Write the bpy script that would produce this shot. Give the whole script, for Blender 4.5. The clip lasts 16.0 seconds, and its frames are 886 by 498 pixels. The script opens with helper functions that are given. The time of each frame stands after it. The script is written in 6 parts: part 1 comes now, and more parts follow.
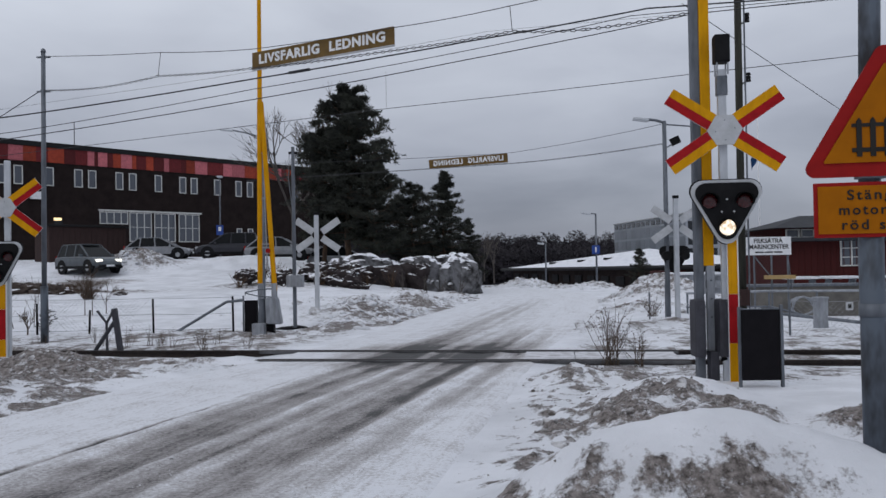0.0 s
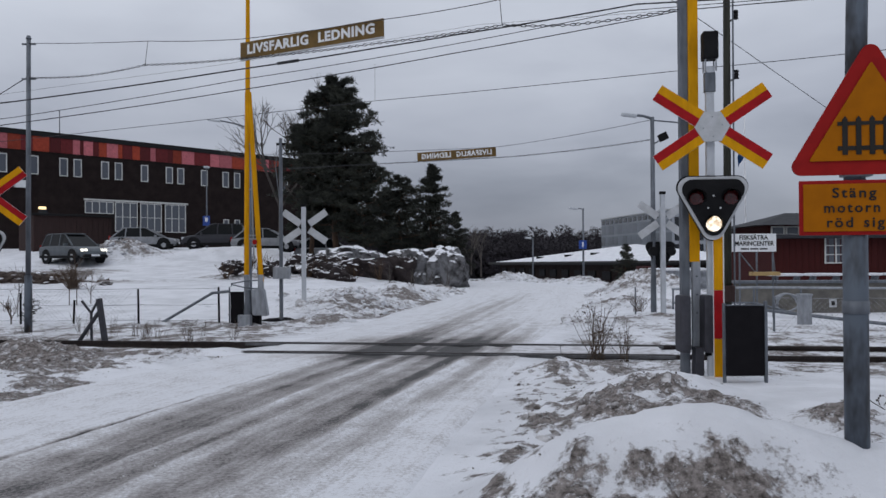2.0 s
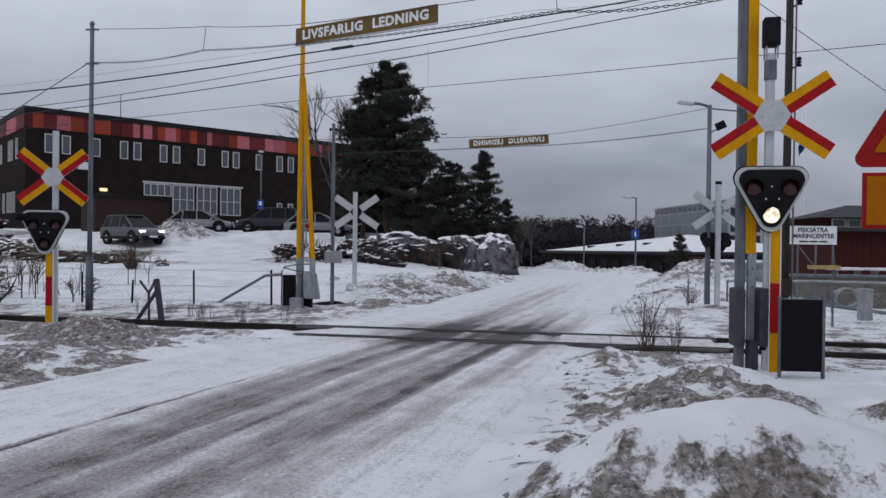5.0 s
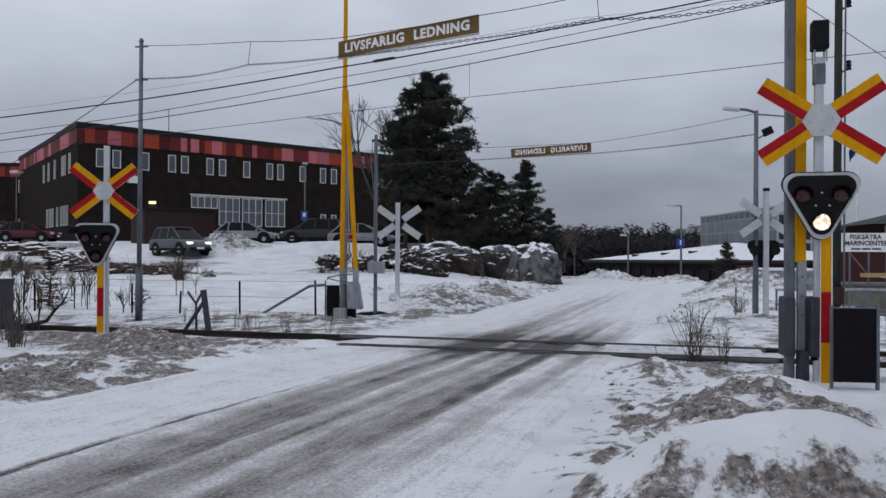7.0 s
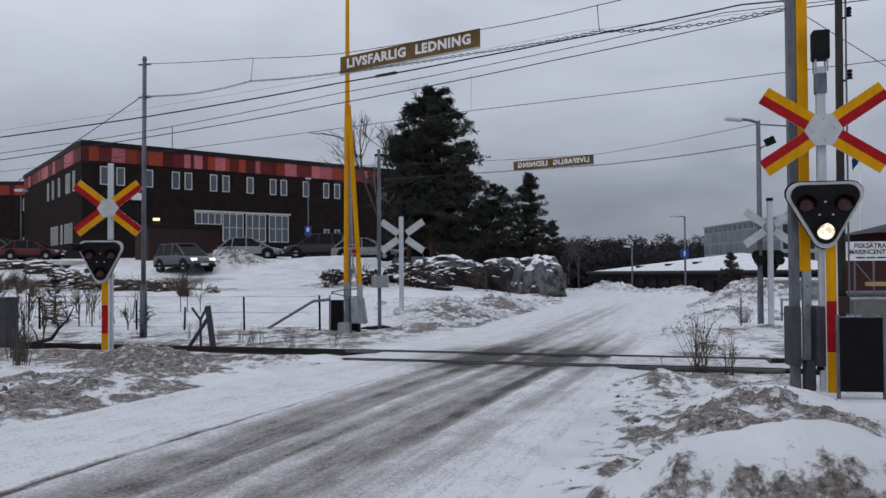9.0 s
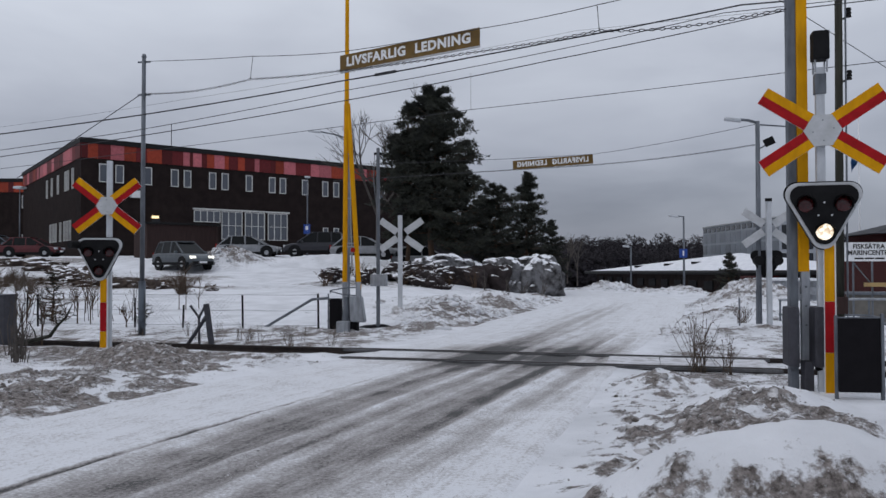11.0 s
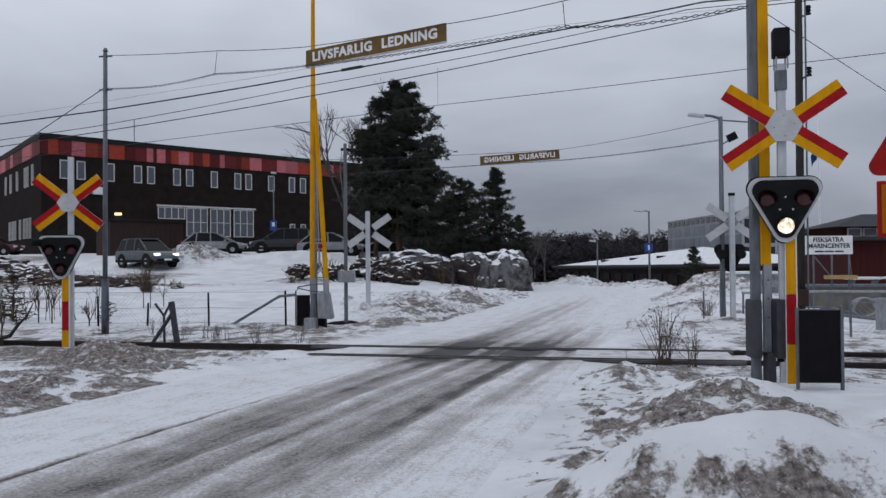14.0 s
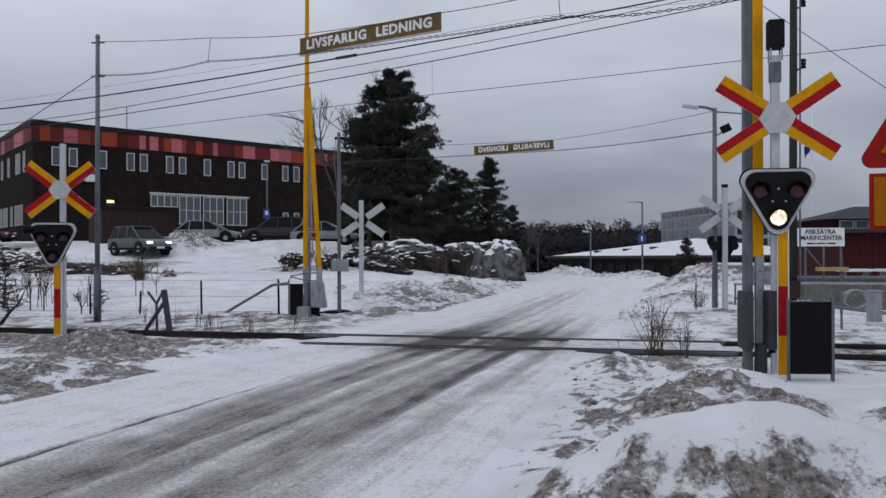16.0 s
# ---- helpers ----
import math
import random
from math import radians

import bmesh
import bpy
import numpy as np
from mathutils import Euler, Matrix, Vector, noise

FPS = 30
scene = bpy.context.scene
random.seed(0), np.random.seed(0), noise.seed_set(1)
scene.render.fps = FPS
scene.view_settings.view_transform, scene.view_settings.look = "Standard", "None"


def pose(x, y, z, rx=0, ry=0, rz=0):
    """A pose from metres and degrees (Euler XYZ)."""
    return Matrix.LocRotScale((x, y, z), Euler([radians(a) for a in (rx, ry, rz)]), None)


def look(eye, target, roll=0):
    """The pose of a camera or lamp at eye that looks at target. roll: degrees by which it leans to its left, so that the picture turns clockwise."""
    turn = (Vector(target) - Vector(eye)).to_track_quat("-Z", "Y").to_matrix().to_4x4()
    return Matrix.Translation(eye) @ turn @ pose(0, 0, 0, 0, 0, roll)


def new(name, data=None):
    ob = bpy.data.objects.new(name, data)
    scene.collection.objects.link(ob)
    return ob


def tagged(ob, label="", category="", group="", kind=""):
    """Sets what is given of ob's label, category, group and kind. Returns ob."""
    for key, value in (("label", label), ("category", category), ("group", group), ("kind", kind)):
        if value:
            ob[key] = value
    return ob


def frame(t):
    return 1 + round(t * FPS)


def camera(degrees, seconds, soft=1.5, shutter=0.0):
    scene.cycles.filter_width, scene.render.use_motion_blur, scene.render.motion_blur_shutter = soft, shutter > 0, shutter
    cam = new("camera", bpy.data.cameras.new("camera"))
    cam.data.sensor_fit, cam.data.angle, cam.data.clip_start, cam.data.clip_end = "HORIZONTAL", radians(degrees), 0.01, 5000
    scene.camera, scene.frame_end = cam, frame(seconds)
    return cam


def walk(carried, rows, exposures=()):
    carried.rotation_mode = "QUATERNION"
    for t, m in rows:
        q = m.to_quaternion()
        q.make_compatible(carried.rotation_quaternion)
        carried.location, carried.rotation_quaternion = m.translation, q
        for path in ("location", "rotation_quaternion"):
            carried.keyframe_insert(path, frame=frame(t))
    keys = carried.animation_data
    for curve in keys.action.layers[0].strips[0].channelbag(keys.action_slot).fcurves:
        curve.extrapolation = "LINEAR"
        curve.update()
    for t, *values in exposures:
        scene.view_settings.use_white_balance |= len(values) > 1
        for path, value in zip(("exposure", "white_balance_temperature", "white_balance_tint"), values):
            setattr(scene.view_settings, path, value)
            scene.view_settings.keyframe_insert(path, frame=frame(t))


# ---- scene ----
cam = camera(57.8, 16.0)
EYE = (0.0, 0.0, 1.65)
ROWS = [
    (0.0, 91.00, 0.97, 1.54),
    (0.5, 91.04, 0.81, 1.37),
    (1.0, 90.89, 0.33, 1.16),
    (1.5, 90.71, 0.31, 0.91),
    (2.0, 90.51, 0.37, 0.63),
    (2.5, 90.28, 0.72, 0.35),
    (3.0, 89.93, 0.95, 0.05),
    (3.5, 89.71, 0.91, -0.04),
    (4.0, 89.57, 0.22, 1.29),
    (6.5, 89.84, -0.30, 6.63),
    (7.0, 90.24, -0.29, 7.23),
    (7.5, 90.53, -0.29, 7.59),
    (8.0, 90.82, -0.22, 7.76),
    (8.5, 91.02, 0.24, 7.48),
    (9.0, 91.20, 0.35, 7.50),
    (11.5, 91.06, 0.02, 7.34),
    (12.0, 90.95, 0.10, 7.12),
    (12.5, 90.93, 0.24, 6.94),
    (13.0, 90.88, 0.35, 6.36),
    (13.5, 90.91, 0.59, 5.65),
    (14.0, 90.80, 0.49, 5.13),
    (14.5, 90.64, 0.63, 4.75),
    (15.0, 90.53, 0.75, 4.63),
    (15.5, 90.32, 0.64, 4.88),
    (16.0, 90.06, 0.14, 4.66),
]
walk(cam, [(t, pose(*EYE, rx, ry, rz)) for t, rx, ry, rz in ROWS])

# ---------------------------------------------------------------- sky and sun
world = bpy.data.worlds.new("overcast_sky")
scene.world = world
world.use_nodes = True
wt = world.node_tree
wt.nodes.clear()


def wnode(kind, **vals):
    n = wt.nodes.new(kind)
    for k, v in vals.items():
        n.inputs[k].default_value = v
    return n


w_out = wnode("ShaderNodeOutputWorld")
w_bg = wnode("ShaderNodeBackground", Strength=1.0)
w_sky = wnode("ShaderNodeTexSky")
w_sky.sky_type = "NISHITA"
w_sky.sun_disc = False
w_sky.sun_elevation = radians(22)
w_sky.sun_rotation = radians(250)
w_skydim = wnode("ShaderNodeVectorMath")
w_skydim.operation = "SCALE"
w_skydim.inputs["Scale"].default_value = 0.06
w_tc = wnode("ShaderNodeTexCoord")
w_sep = wnode("ShaderNodeSeparateXYZ")
w_map = wnode("ShaderNodeMapping")
w_map.inputs["Scale"].default_value = (1.0, 1.0, 3.2)
w_no = wnode("ShaderNodeTexNoise", Scale=2.6, Detail=5.0, Roughness=0.5, Distortion=0.3)
w_add = wnode("ShaderNodeMath")
w_add.operation = "MULTIPLY_ADD"
w_add.inputs[1].default_value = 0.40
w_side = wnode("ShaderNodeMath")
w_side.operation = "MULTIPLY_ADD"
w_side.inputs[1].default_value = -0.03
w_ramp = wnode("ShaderNodeValToRGB")
el = w_ramp.color_ramp.elements
el[0].position, el[0].color = 0.14, (0.16, 0.18, 0.235, 1)
el[1].position, el[1].color = 0.58, (0.67, 0.715, 0.81, 1)
e = el.new(0.34)
e.color = (0.42, 0.45, 0.535, 1)
w_mix = wnode("ShaderNodeMix")
w_mix.data_type = "RGBA"
w_mix.inputs[0].default_value = 0.9
L = wt.links.new
L(w_tc.outputs["Generated"], w_map.inputs["Vector"])
L(w_map.outputs["Vector"], w_no.inputs["Vector"])
L(w_tc.outputs["Generated"], w_sep.inputs["Vector"])
L(w_sep.outputs["X"], w_side.inputs[0])
L(w_sep.outputs["Z"], w_side.inputs[2])
L(w_no.outputs["Fac"], w_add.inputs[0])
L(w_side.outputs[0], w_add.inputs[2])
L(w_add.outputs[0], w_ramp.inputs["Fac"])
L(w_sky.outputs["Color"], w_skydim.inputs[0])
L(w_skydim.outputs[0], w_mix.inputs[6])
L(w_ramp.outputs["Color"], w_mix.inputs[7])
L(w_mix.outputs[2], w_bg.inputs["Color"])
L(w_bg.outputs["Background"], w_out.inputs["Surface"])

sun_data = bpy.data.lights.new("sun", "SUN")
sun_data.energy = 0.35
sun_data.angle = radians(30)
sun_data.color = (1.0, 0.97, 0.94)
sun_ob = new("sun", sun_data)
sun_ob.matrix_world = look((-30, -40, 60), (0, 0, 0))
scene.view_settings.exposure = 0.0


# ---------------------------------------------------------------- materials
def material(name, color, rough=0.7, metal=0.0, second=None, scale=6.0, detail=4.0, bump=0.0, bump_scale=40.0,
             stretch=(1, 1, 1), spread=(0.35, 0.65), per_object=0.0, coat=0.0, spec=None):
    """A surface of two tones mixed by noise, with fine grain in the tone and the relief."""
    m = bpy.data.materials.new(name)
    m.use_nodes = True
    nt = m.node_tree
    b = nt.nodes["Principled BSDF"]
    b.inputs["Roughness"].default_value = rough
    b.inputs["Metallic"].default_value = metal
    b.inputs["Coat Weight"].default_value = coat
    b.inputs["Specular IOR Level"].default_value = (0.5 if rough < 0.5 else 0.22) if spec is None else spec
    second = second or tuple(c * 0.72 for c in color)
    tc = nt.nodes.new("ShaderNodeTexCoord")
    mp = nt.nodes.new("ShaderNodeMapping")
    mp.inputs["Scale"].default_value = stretch
    nt.links.new(tc.outputs["Object"], mp.inputs["Vector"])
    n1 = nt.nodes.new("ShaderNodeTexNoise")
    n1.inputs["Scale"].default_value = scale
    n1.inputs["Detail"].default_value = detail
    n1.inputs["Roughness"].default_value = 0.62
    nt.links.new(mp.outputs["Vector"], n1.inputs["Vector"])
    mr = nt.nodes.new("ShaderNodeMapRange")
    mr.inputs["From Min"].default_value, mr.inputs["From Max"].default_value = spread
    nt.links.new(n1.outputs["Fac"], mr.inputs["Value"])
    mix = nt.nodes.new("ShaderNodeMix")
    mix.data_type = "RGBA"
    mix.inputs[6].default_value = (*color, 1)
    mix.inputs[7].default_value = (*second, 1)
    nt.links.new(mr.outputs["Result"], mix.inputs[0])
    last = mix.outputs[2]
    if per_object:
        oi = nt.nodes.new("ShaderNodeObjectInfo")
        hs = nt.nodes.new("ShaderNodeHueSaturation")
        r2 = nt.nodes.new("ShaderNodeMapRange")
        r2.inputs["To Min"].default_value, r2.inputs["To Max"].default_value = 1 - per_object, 1 + per_object
        nt.links.new(oi.outputs["Random"], r2.inputs["Value"])
        nt.links.new(r2.outputs["Result"], hs.inputs["Value"])
        nt.links.new(last, hs.inputs["Color"])
        last = hs.outputs["Color"]
    nt.links.new(last, b.inputs["Base Color"])
    if bump:
        n2 = nt.nodes.new("ShaderNodeTexNoise")
        n2.inputs["Scale"].default_value = bump_scale
        n2.inputs["Detail"].default_value = 3.0
        nt.links.new(mp.outputs["Vector"], n2.inputs["Vector"])
        bp = nt.nodes.new("ShaderNodeBump")
        bp.inputs["Strength"].default_value = bump
        bp.inputs["Distance"].default_value = 0.02
        nt.links.new(n2.outputs["Fac"], bp.inputs["Height"])
        nt.links.new(bp.outputs["Normal"], b.inputs["Normal"])
    return m


def glowing(name, color, strength):
    m = bpy.data.materials.new(name)
    m.use_nodes = True
    b = m.node_tree.nodes["Principled BSDF"]
    b.inputs["Base Color"].default_value = (*color, 1)
    b.inputs["Emission Color"].default_value = (*color, 1)
    b.inputs["Emission Strength"].default_value = strength
    return m


def glass(name, color, rough=0.06):
    m = bpy.data.materials.new(name)
    m.use_nodes = True
    b = m.node_tree.nodes["Principled BSDF"]
    b.inputs["Base Color"].default_value = (*color, 1)
    b.inputs["Roughness"].default_value = rough
    b.inputs["Specular IOR Level"].default_value = 0.45
    return m


def snow_material(name, wet_road=False):
    """Snow that the mesh's own dirt attribute soils: broken brown crumbs on banks, long grey streaks on the road."""
    m = bpy.data.materials.new(name)
    m.use_nodes = True
    nt = m.node_tree
    lk = nt.links.new
    b = nt.nodes["Principled BSDF"]
    b.inputs["Specular IOR Level"].default_value = 0.25
    tc = nt.nodes.new("ShaderNodeTexCoord")

    def noise_tex(scale, detail, rough, vec):
        n = nt.nodes.new("ShaderNodeTexNoise")
        n.inputs["Scale"].default_value, n.inputs["Detail"].default_value, n.inputs["Roughness"].default_value = scale, detail, rough
        lk(vec, n.inputs["Vector"])
        return n.outputs["Fac"]

    def calc(op, a, b_, c=None):
        n = nt.nodes.new("ShaderNodeMath")
        n.operation = op
        for k, v in enumerate((a, b_, c)):
            if v is None:
                continue
            if isinstance(v, (int, float)):
                n.inputs[k].default_value = v
            else:
                lk(v, n.inputs[k])
        return n.outputs[0]

    def blend(fac, a, c):
        n = nt.nodes.new("ShaderNodeMix")
        n.data_type = "RGBA"
        lk(fac, n.inputs[0])
        for k, v in ((6, a), (7, c)):
            if isinstance(v, tuple):
                n.inputs[k].default_value = (*v, 1)
            else:
                lk(v, n.inputs[k])
        return n.outputs[2]

    at = nt.nodes.new("ShaderNodeAttribute")
    at.attribute_name = "dirt"
    ob_vec = tc.outputs["Object"]
    fine = noise_tex(30.0, 6.0, 0.7, ob_vec)
    if wet_road:
        mp = nt.nodes.new("ShaderNodeCombineXYZ")
        for k, (att, sc) in enumerate((("across", 1.5), ("along", 0.05))):
            an = nt.nodes.new("ShaderNodeAttribute")
            an.attribute_name = att
            lk(calc("MULTIPLY", an.outputs["Fac"], sc), mp.inputs[k])
        streak = noise_tex(9.0, 5.0, 0.6, mp.outputs["Vector"])
        patch = noise_tex(2.2, 5.0, 0.6, ob_vec)
        s = calc("MULTIPLY_ADD", streak, 0.26, at.outputs["Fac"])
        s = calc("MULTIPLY_ADD", patch, 0.30, s)
        s = calc("MULTIPLY_ADD", fine, 0.68, s)
        s = calc("SUBTRACT", s, 0.06)
        rp = nt.nodes.new("ShaderNodeValToRGB")
        es = rp.color_ramp.elements
        es[0].position, es[0].color = 0.53, (0.71, 0.72, 0.755, 1)
        es[1].position, es[1].color = 1.0, (0.055, 0.053, 0.053, 1)
        for p, c in ((0.63, (0.54, 0.535, 0.55, 1)), (0.76, (0.345, 0.33, 0.33, 1)), (0.9, (0.205, 0.19, 0.187, 1))):
            es.new(p).color = c
        lk(s, rp.inputs["Fac"])
        lk(rp.outputs["Color"], b.inputs["Base Color"])
        b.inputs["Roughness"].default_value = 0.62
        height = calc("MULTIPLY_ADD", fine, 0.5, streak)
    else:
        clump = noise_tex(7.0, 6.0, 0.62, ob_vec)
        wide = noise_tex(0.9, 4.0, 0.55, ob_vec)
        mixn = calc("MULTIPLY_ADD", clump, 0.55, calc("MULTIPLY", fine, 0.45))
        cover = nt.nodes.new("ShaderNodeMapRange")
        cover.inputs["From Min"].default_value, cover.inputs["From Max"].default_value = 0.0, 0.42
        cover.inputs["To Min"].default_value, cover.inputs["To Max"].default_value = 0.66, 0.40
        lk(at.outputs["Fac"], cover.inputs["Value"])
        over = calc("SUBTRACT", mixn, cover.outputs["Result"])
        msk = nt.nodes.new("ShaderNodeMapRange")
        msk.inputs["From Min"].default_value, msk.inputs["From Max"].default_value = -0.05, 0.075
        lk(over, msk.inputs["Value"])
        tone = nt.nodes.new("ShaderNodeMapRange")
        tone.inputs["From Min"].default_value, tone.inputs["From Max"].default_value = 0.36, 0.62
        lk(noise_tex(17.0, 6.0, 0.7, ob_vec), tone.inputs["Value"])
        dirty = blend(tone.outputs["Result"], (0.052, 0.043, 0.038), (0.285, 0.255, 0.243))
        tint = nt.nodes.new("ShaderNodeMapRange")
        tint.inputs["From Min"].default_value, tint.inputs["From Max"].default_value = 0.4, 0.7
        lk(wide, tint.inputs["Value"])
        white = blend(tint.outputs["Result"], (0.77, 0.78, 0.82), (0.60, 0.61, 0.64))
        lk(blend(msk.outputs["Result"], white, dirty), b.inputs["Base Color"])
        b.inputs["Roughness"].default_value = 0.8
        height = calc("MULTIPLY_ADD", fine, 0.45, clump)
    bp = nt.nodes.new("ShaderNodeBump")
    bp.inputs["Strength"].default_value = 0.45 if wet_road else 0.55
    bp.inputs["Distance"].default_value = 0.03 if wet_road else 0.07
    lk(height, bp.inputs["Height"])
    lk(bp.outputs["Normal"], b.inputs["Normal"])
    return m


SNOW = snow_material("snow")
ROADSNOW = snow_material("packed_snow_on_asphalt", True)
CLEAN_SNOW = material("clean_snow", (0.82, 0.83, 0.87), 0.8, second=(0.7, 0.71, 0.75), scale=2, bump=0.4, bump_scale=14)
GALV = material("galvanised_steel", (0.36, 0.38, 0.41), 0.5, 0.55, second=(0.24, 0.25, 0.27), scale=9, stretch=(1, 1, 0.3))
GALV_DARK = material("dull_galvanised_steel", (0.17, 0.185, 0.21), 0.55, 0.4, second=(0.1, 0.11, 0.125), scale=7, stretch=(1, 1, 0.3))
BLUEGREY = material("grey_blue_painted_pole", (0.10, 0.118, 0.145), 0.55, 0.2, second=(0.034, 0.034, 0.037), scale=4, stretch=(1, 1, 0.35), spread=(0.42, 0.58))
ALU = material("pale_aluminium", (0.55, 0.57, 0.6), 0.5, 0.4, second=(0.42, 0.44, 0.47), scale=8, stretch=(1, 1, 0.3))
YELLOW = material("yellow_paint", (0.66, 0.31, 0.003), 0.6, second=(0.52, 0.235, 0.003), scale=9, stretch=(1, 1, 0.3), spec=0.1)
RED = material("red_paint", (0.36, 0.011, 0.015), 0.6, second=(0.27, 0.009, 0.012), scale=9, spec=0.1)
SIGNRED = material("sign_red", (0.29, 0.012, 0.011), 0.6, second=(0.24, 0.010, 0.010), scale=7, spec=0.1)
SIGNYELLOW = material("sign_yellow", (0.36, 0.115, 0.001), 0.6, second=(0.30, 0.095, 0.001), scale=7, spec=0.1)
BLACK = material("black_plastic", (0.007, 0.007, 0.008), 0.7, second=(0.012, 0.012, 0.013), scale=6, spec=0.12)
BLACKINK = material("black_print", (0.02, 0.018, 0.016), 0.6)
DARKBOX = material("charcoal_steel", (0.011, 0.010, 0.012), 0.75, second=(0.008, 0.0075, 0.009), scale=5, spec=0.08)
WHITEPAINT = material("white_paint", (0.78, 0.79, 0.8), 0.5, second=(0.66, 0.67, 0.69), scale=5)
OFFWHITE = material("weathered_white", (0.5, 0.51, 0.53), 0.6, second=(0.4, 0.41, 0.42), scale=6)
BROWNSIGN = material("brown_board", (0.16, 0.095, 0.025), 0.55, second=(0.11, 0.066, 0.02), scale=4)
LENS_RED = material("unlit_red_lens", (0.055, 0.005, 0.006), 0.25, second=(0.03, 0.004, 0.005), scale=40)
LENS_WHITE = glowing("lit_white_lens", (1.0, 0.93, 0.78), 1.3)
_n = LENS_WHITE.node_tree
_v = _n.nodes.new("ShaderNodeTexVoronoi")
_v.inputs["Scale"].default_value = 24.0
_r = _n.nodes.new("ShaderNodeValToRGB")
_r.color_ramp.elements[0].position, _r.color_ramp.elements[0].color = 0.25, (1.0, 0.93, 0.78, 1)
_r.color_ramp.elements[1].position, _r.color_ramp.elements[1].color = 0.75, (0.42, 0.27, 0.13, 1)
_c = _n.nodes.new("ShaderNodeTexCoord")
_n.links.new(_c.outputs["Object"], _v.inputs["Vector"])
_n.links.new(_v.outputs["Distance"], _r.inputs["Fac"])
_n.links.new(_r.outputs["Color"], _n.nodes["Principled BSDF"].inputs["Emission Color"])
COUNTER = material("dark_grey_counterweight", (0.06, 0.06, 0.072), 0.6, second=(0.04, 0.04, 0.048), scale=5)
WIRE = material("dark_cable", (0.045, 0.045, 0.05), 0.6)
RUST = material("rusty_rail", (0.022, 0.018, 0.018), 0.7, 0.2, second=(0.045, 0.035, 0.031), scale=12)
DECK = material("wet_rubber_deck", (0.055, 0.055, 0.058), 0.5, second=(0.11, 0.11, 0.115), scale=3, per_object=0.2, bump=0.3)
WOODPOLE = material("tarred_wooden_pole", (0.022, 0.021, 0.018), 0.9, second=(0.045, 0.046, 0.036), scale=14, stretch=(1, 1, 0.08), bump=0.5)
WALL_BROWN = material("dark_brown_cladding", (0.016, 0.0118, 0.0115), 0.8, second=(0.025, 0.0185, 0.0175), scale=1.2, bump=0.3, bump_scale=20, spec=0.04)
ROOFEDGE = material("black_roof_edge", (0.012, 0.012, 0.013), 0.7)
PANEL_RED = material("dark_red_panel", (0.12, 0.014, 0.016), 0.6, per_object=0.35)
PANEL_ORANGE = material("orange_red_panel", (0.31, 0.045, 0.022), 0.6, per_object=0.25)
PANEL_PINK = material("pink_panel", (0.5, 0.14, 0.16), 0.6, per_object=0.2)
FRAMEWHITE = material("window_frame_white", (0.62, 0.62, 0.6), 0.55)
PANE = glass("window_pane", (0.09, 0.1, 0.12))
PANE_LIT = glowing("lit_window_pane", (0.5, 0.4, 0.3), 0.35)
PANE_DARK = glass("dark_window_pane", (0.02, 0.022, 0.026))
HUTBROWN = material("brown_shed_boards", (0.045, 0.026, 0.024), 0.8, second=(0.03, 0.018, 0.017), scale=3, stretch=(6, 6, 0.4))
HOUSERED = material("falu_red_boards", (0.058, 0.0085, 0.0075), 0.8, second=(0.038, 0.0065, 0.0065), scale=4, stretch=(5, 5, 0.3), bump=0.3)
ROOFDARK = material("dark_roof_felt", (0.035, 0.037, 0.043), 0.7, second=(0.02, 0.021, 0.025), scale=3)
CONCRETE = material("grey_concrete", (0.16, 0.15, 0.135), 0.85, second=(0.1, 0.095, 0.088), scale=2.2, bump=0.4)
ROCK = material("grey_rock", (0.17, 0.17, 0.178), 0.85, second=(0.022, 0.020, 0.020), scale=1.6, detail=9, bump=0.8, bump_scale=7, spread=(0.42, 0.6))
BARK = material("pine_bark", (0.05, 0.035, 0.026), 0.9, second=(0.09, 0.055, 0.035), scale=8, stretch=(1, 1, 0.3))
BARKGREY = material("grey_bark", (0.06, 0.052, 0.048), 0.9, second=(0.1, 0.088, 0.08), scale=10, stretch=(1, 1, 0.2))
NEEDLES = material("pine_needles", (0.034, 0.037, 0.034), 0.9, second=(0.054, 0.057, 0.046), scale=1.3, spec=0.05)
NEEDLES_FAR = material("far_forest", (0.040, 0.037, 0.043), 0.9, second=(0.052, 0.048, 0.052), scale=0.12, spec=0.03)
TWIG = material("dry_twigs", (0.07, 0.05, 0.04), 0.9, second=(0.11, 0.085, 0.065), scale=9)
TYRE = material("rubber_tyre", (0.015, 0.015, 0.016), 0.8)
RIM = material("alloy_rim", (0.4, 0.41, 0.43), 0.4, 0.7)
CARGLASS = material("car_glass", (0.006, 0.007, 0.008), 0.3, second=(0.01, 0.011, 0.012), scale=2, spec=0.12)
HEADLAMP = glowing("lit_headlamp", (1.0, 0.97, 0.85), 1.2)
HEADLAMP_OFF = glass("headlamp_glass", (0.45, 0.46, 0.48), 0.15)
TAILLAMP = material("tail_lamp_red", (0.3, 0.012, 0.012), 0.25)
BLUESIGN = material("blue_road_sign", (0.01, 0.06, 0.32), 0.45)
FLAGBLUE = material("blue_flag_cloth", (0.03, 0.1, 0.25), 0.8)
WOODYELLOW = material("fresh_timber", (0.42, 0.3, 0.13), 0.7, second=(0.33, 0.22, 0.1), scale=6)
GREYBLD = material("pale_grey_facade", (0.33, 0.35, 0.38), 0.7, second=(0.28, 0.30, 0.33), scale=0.3)
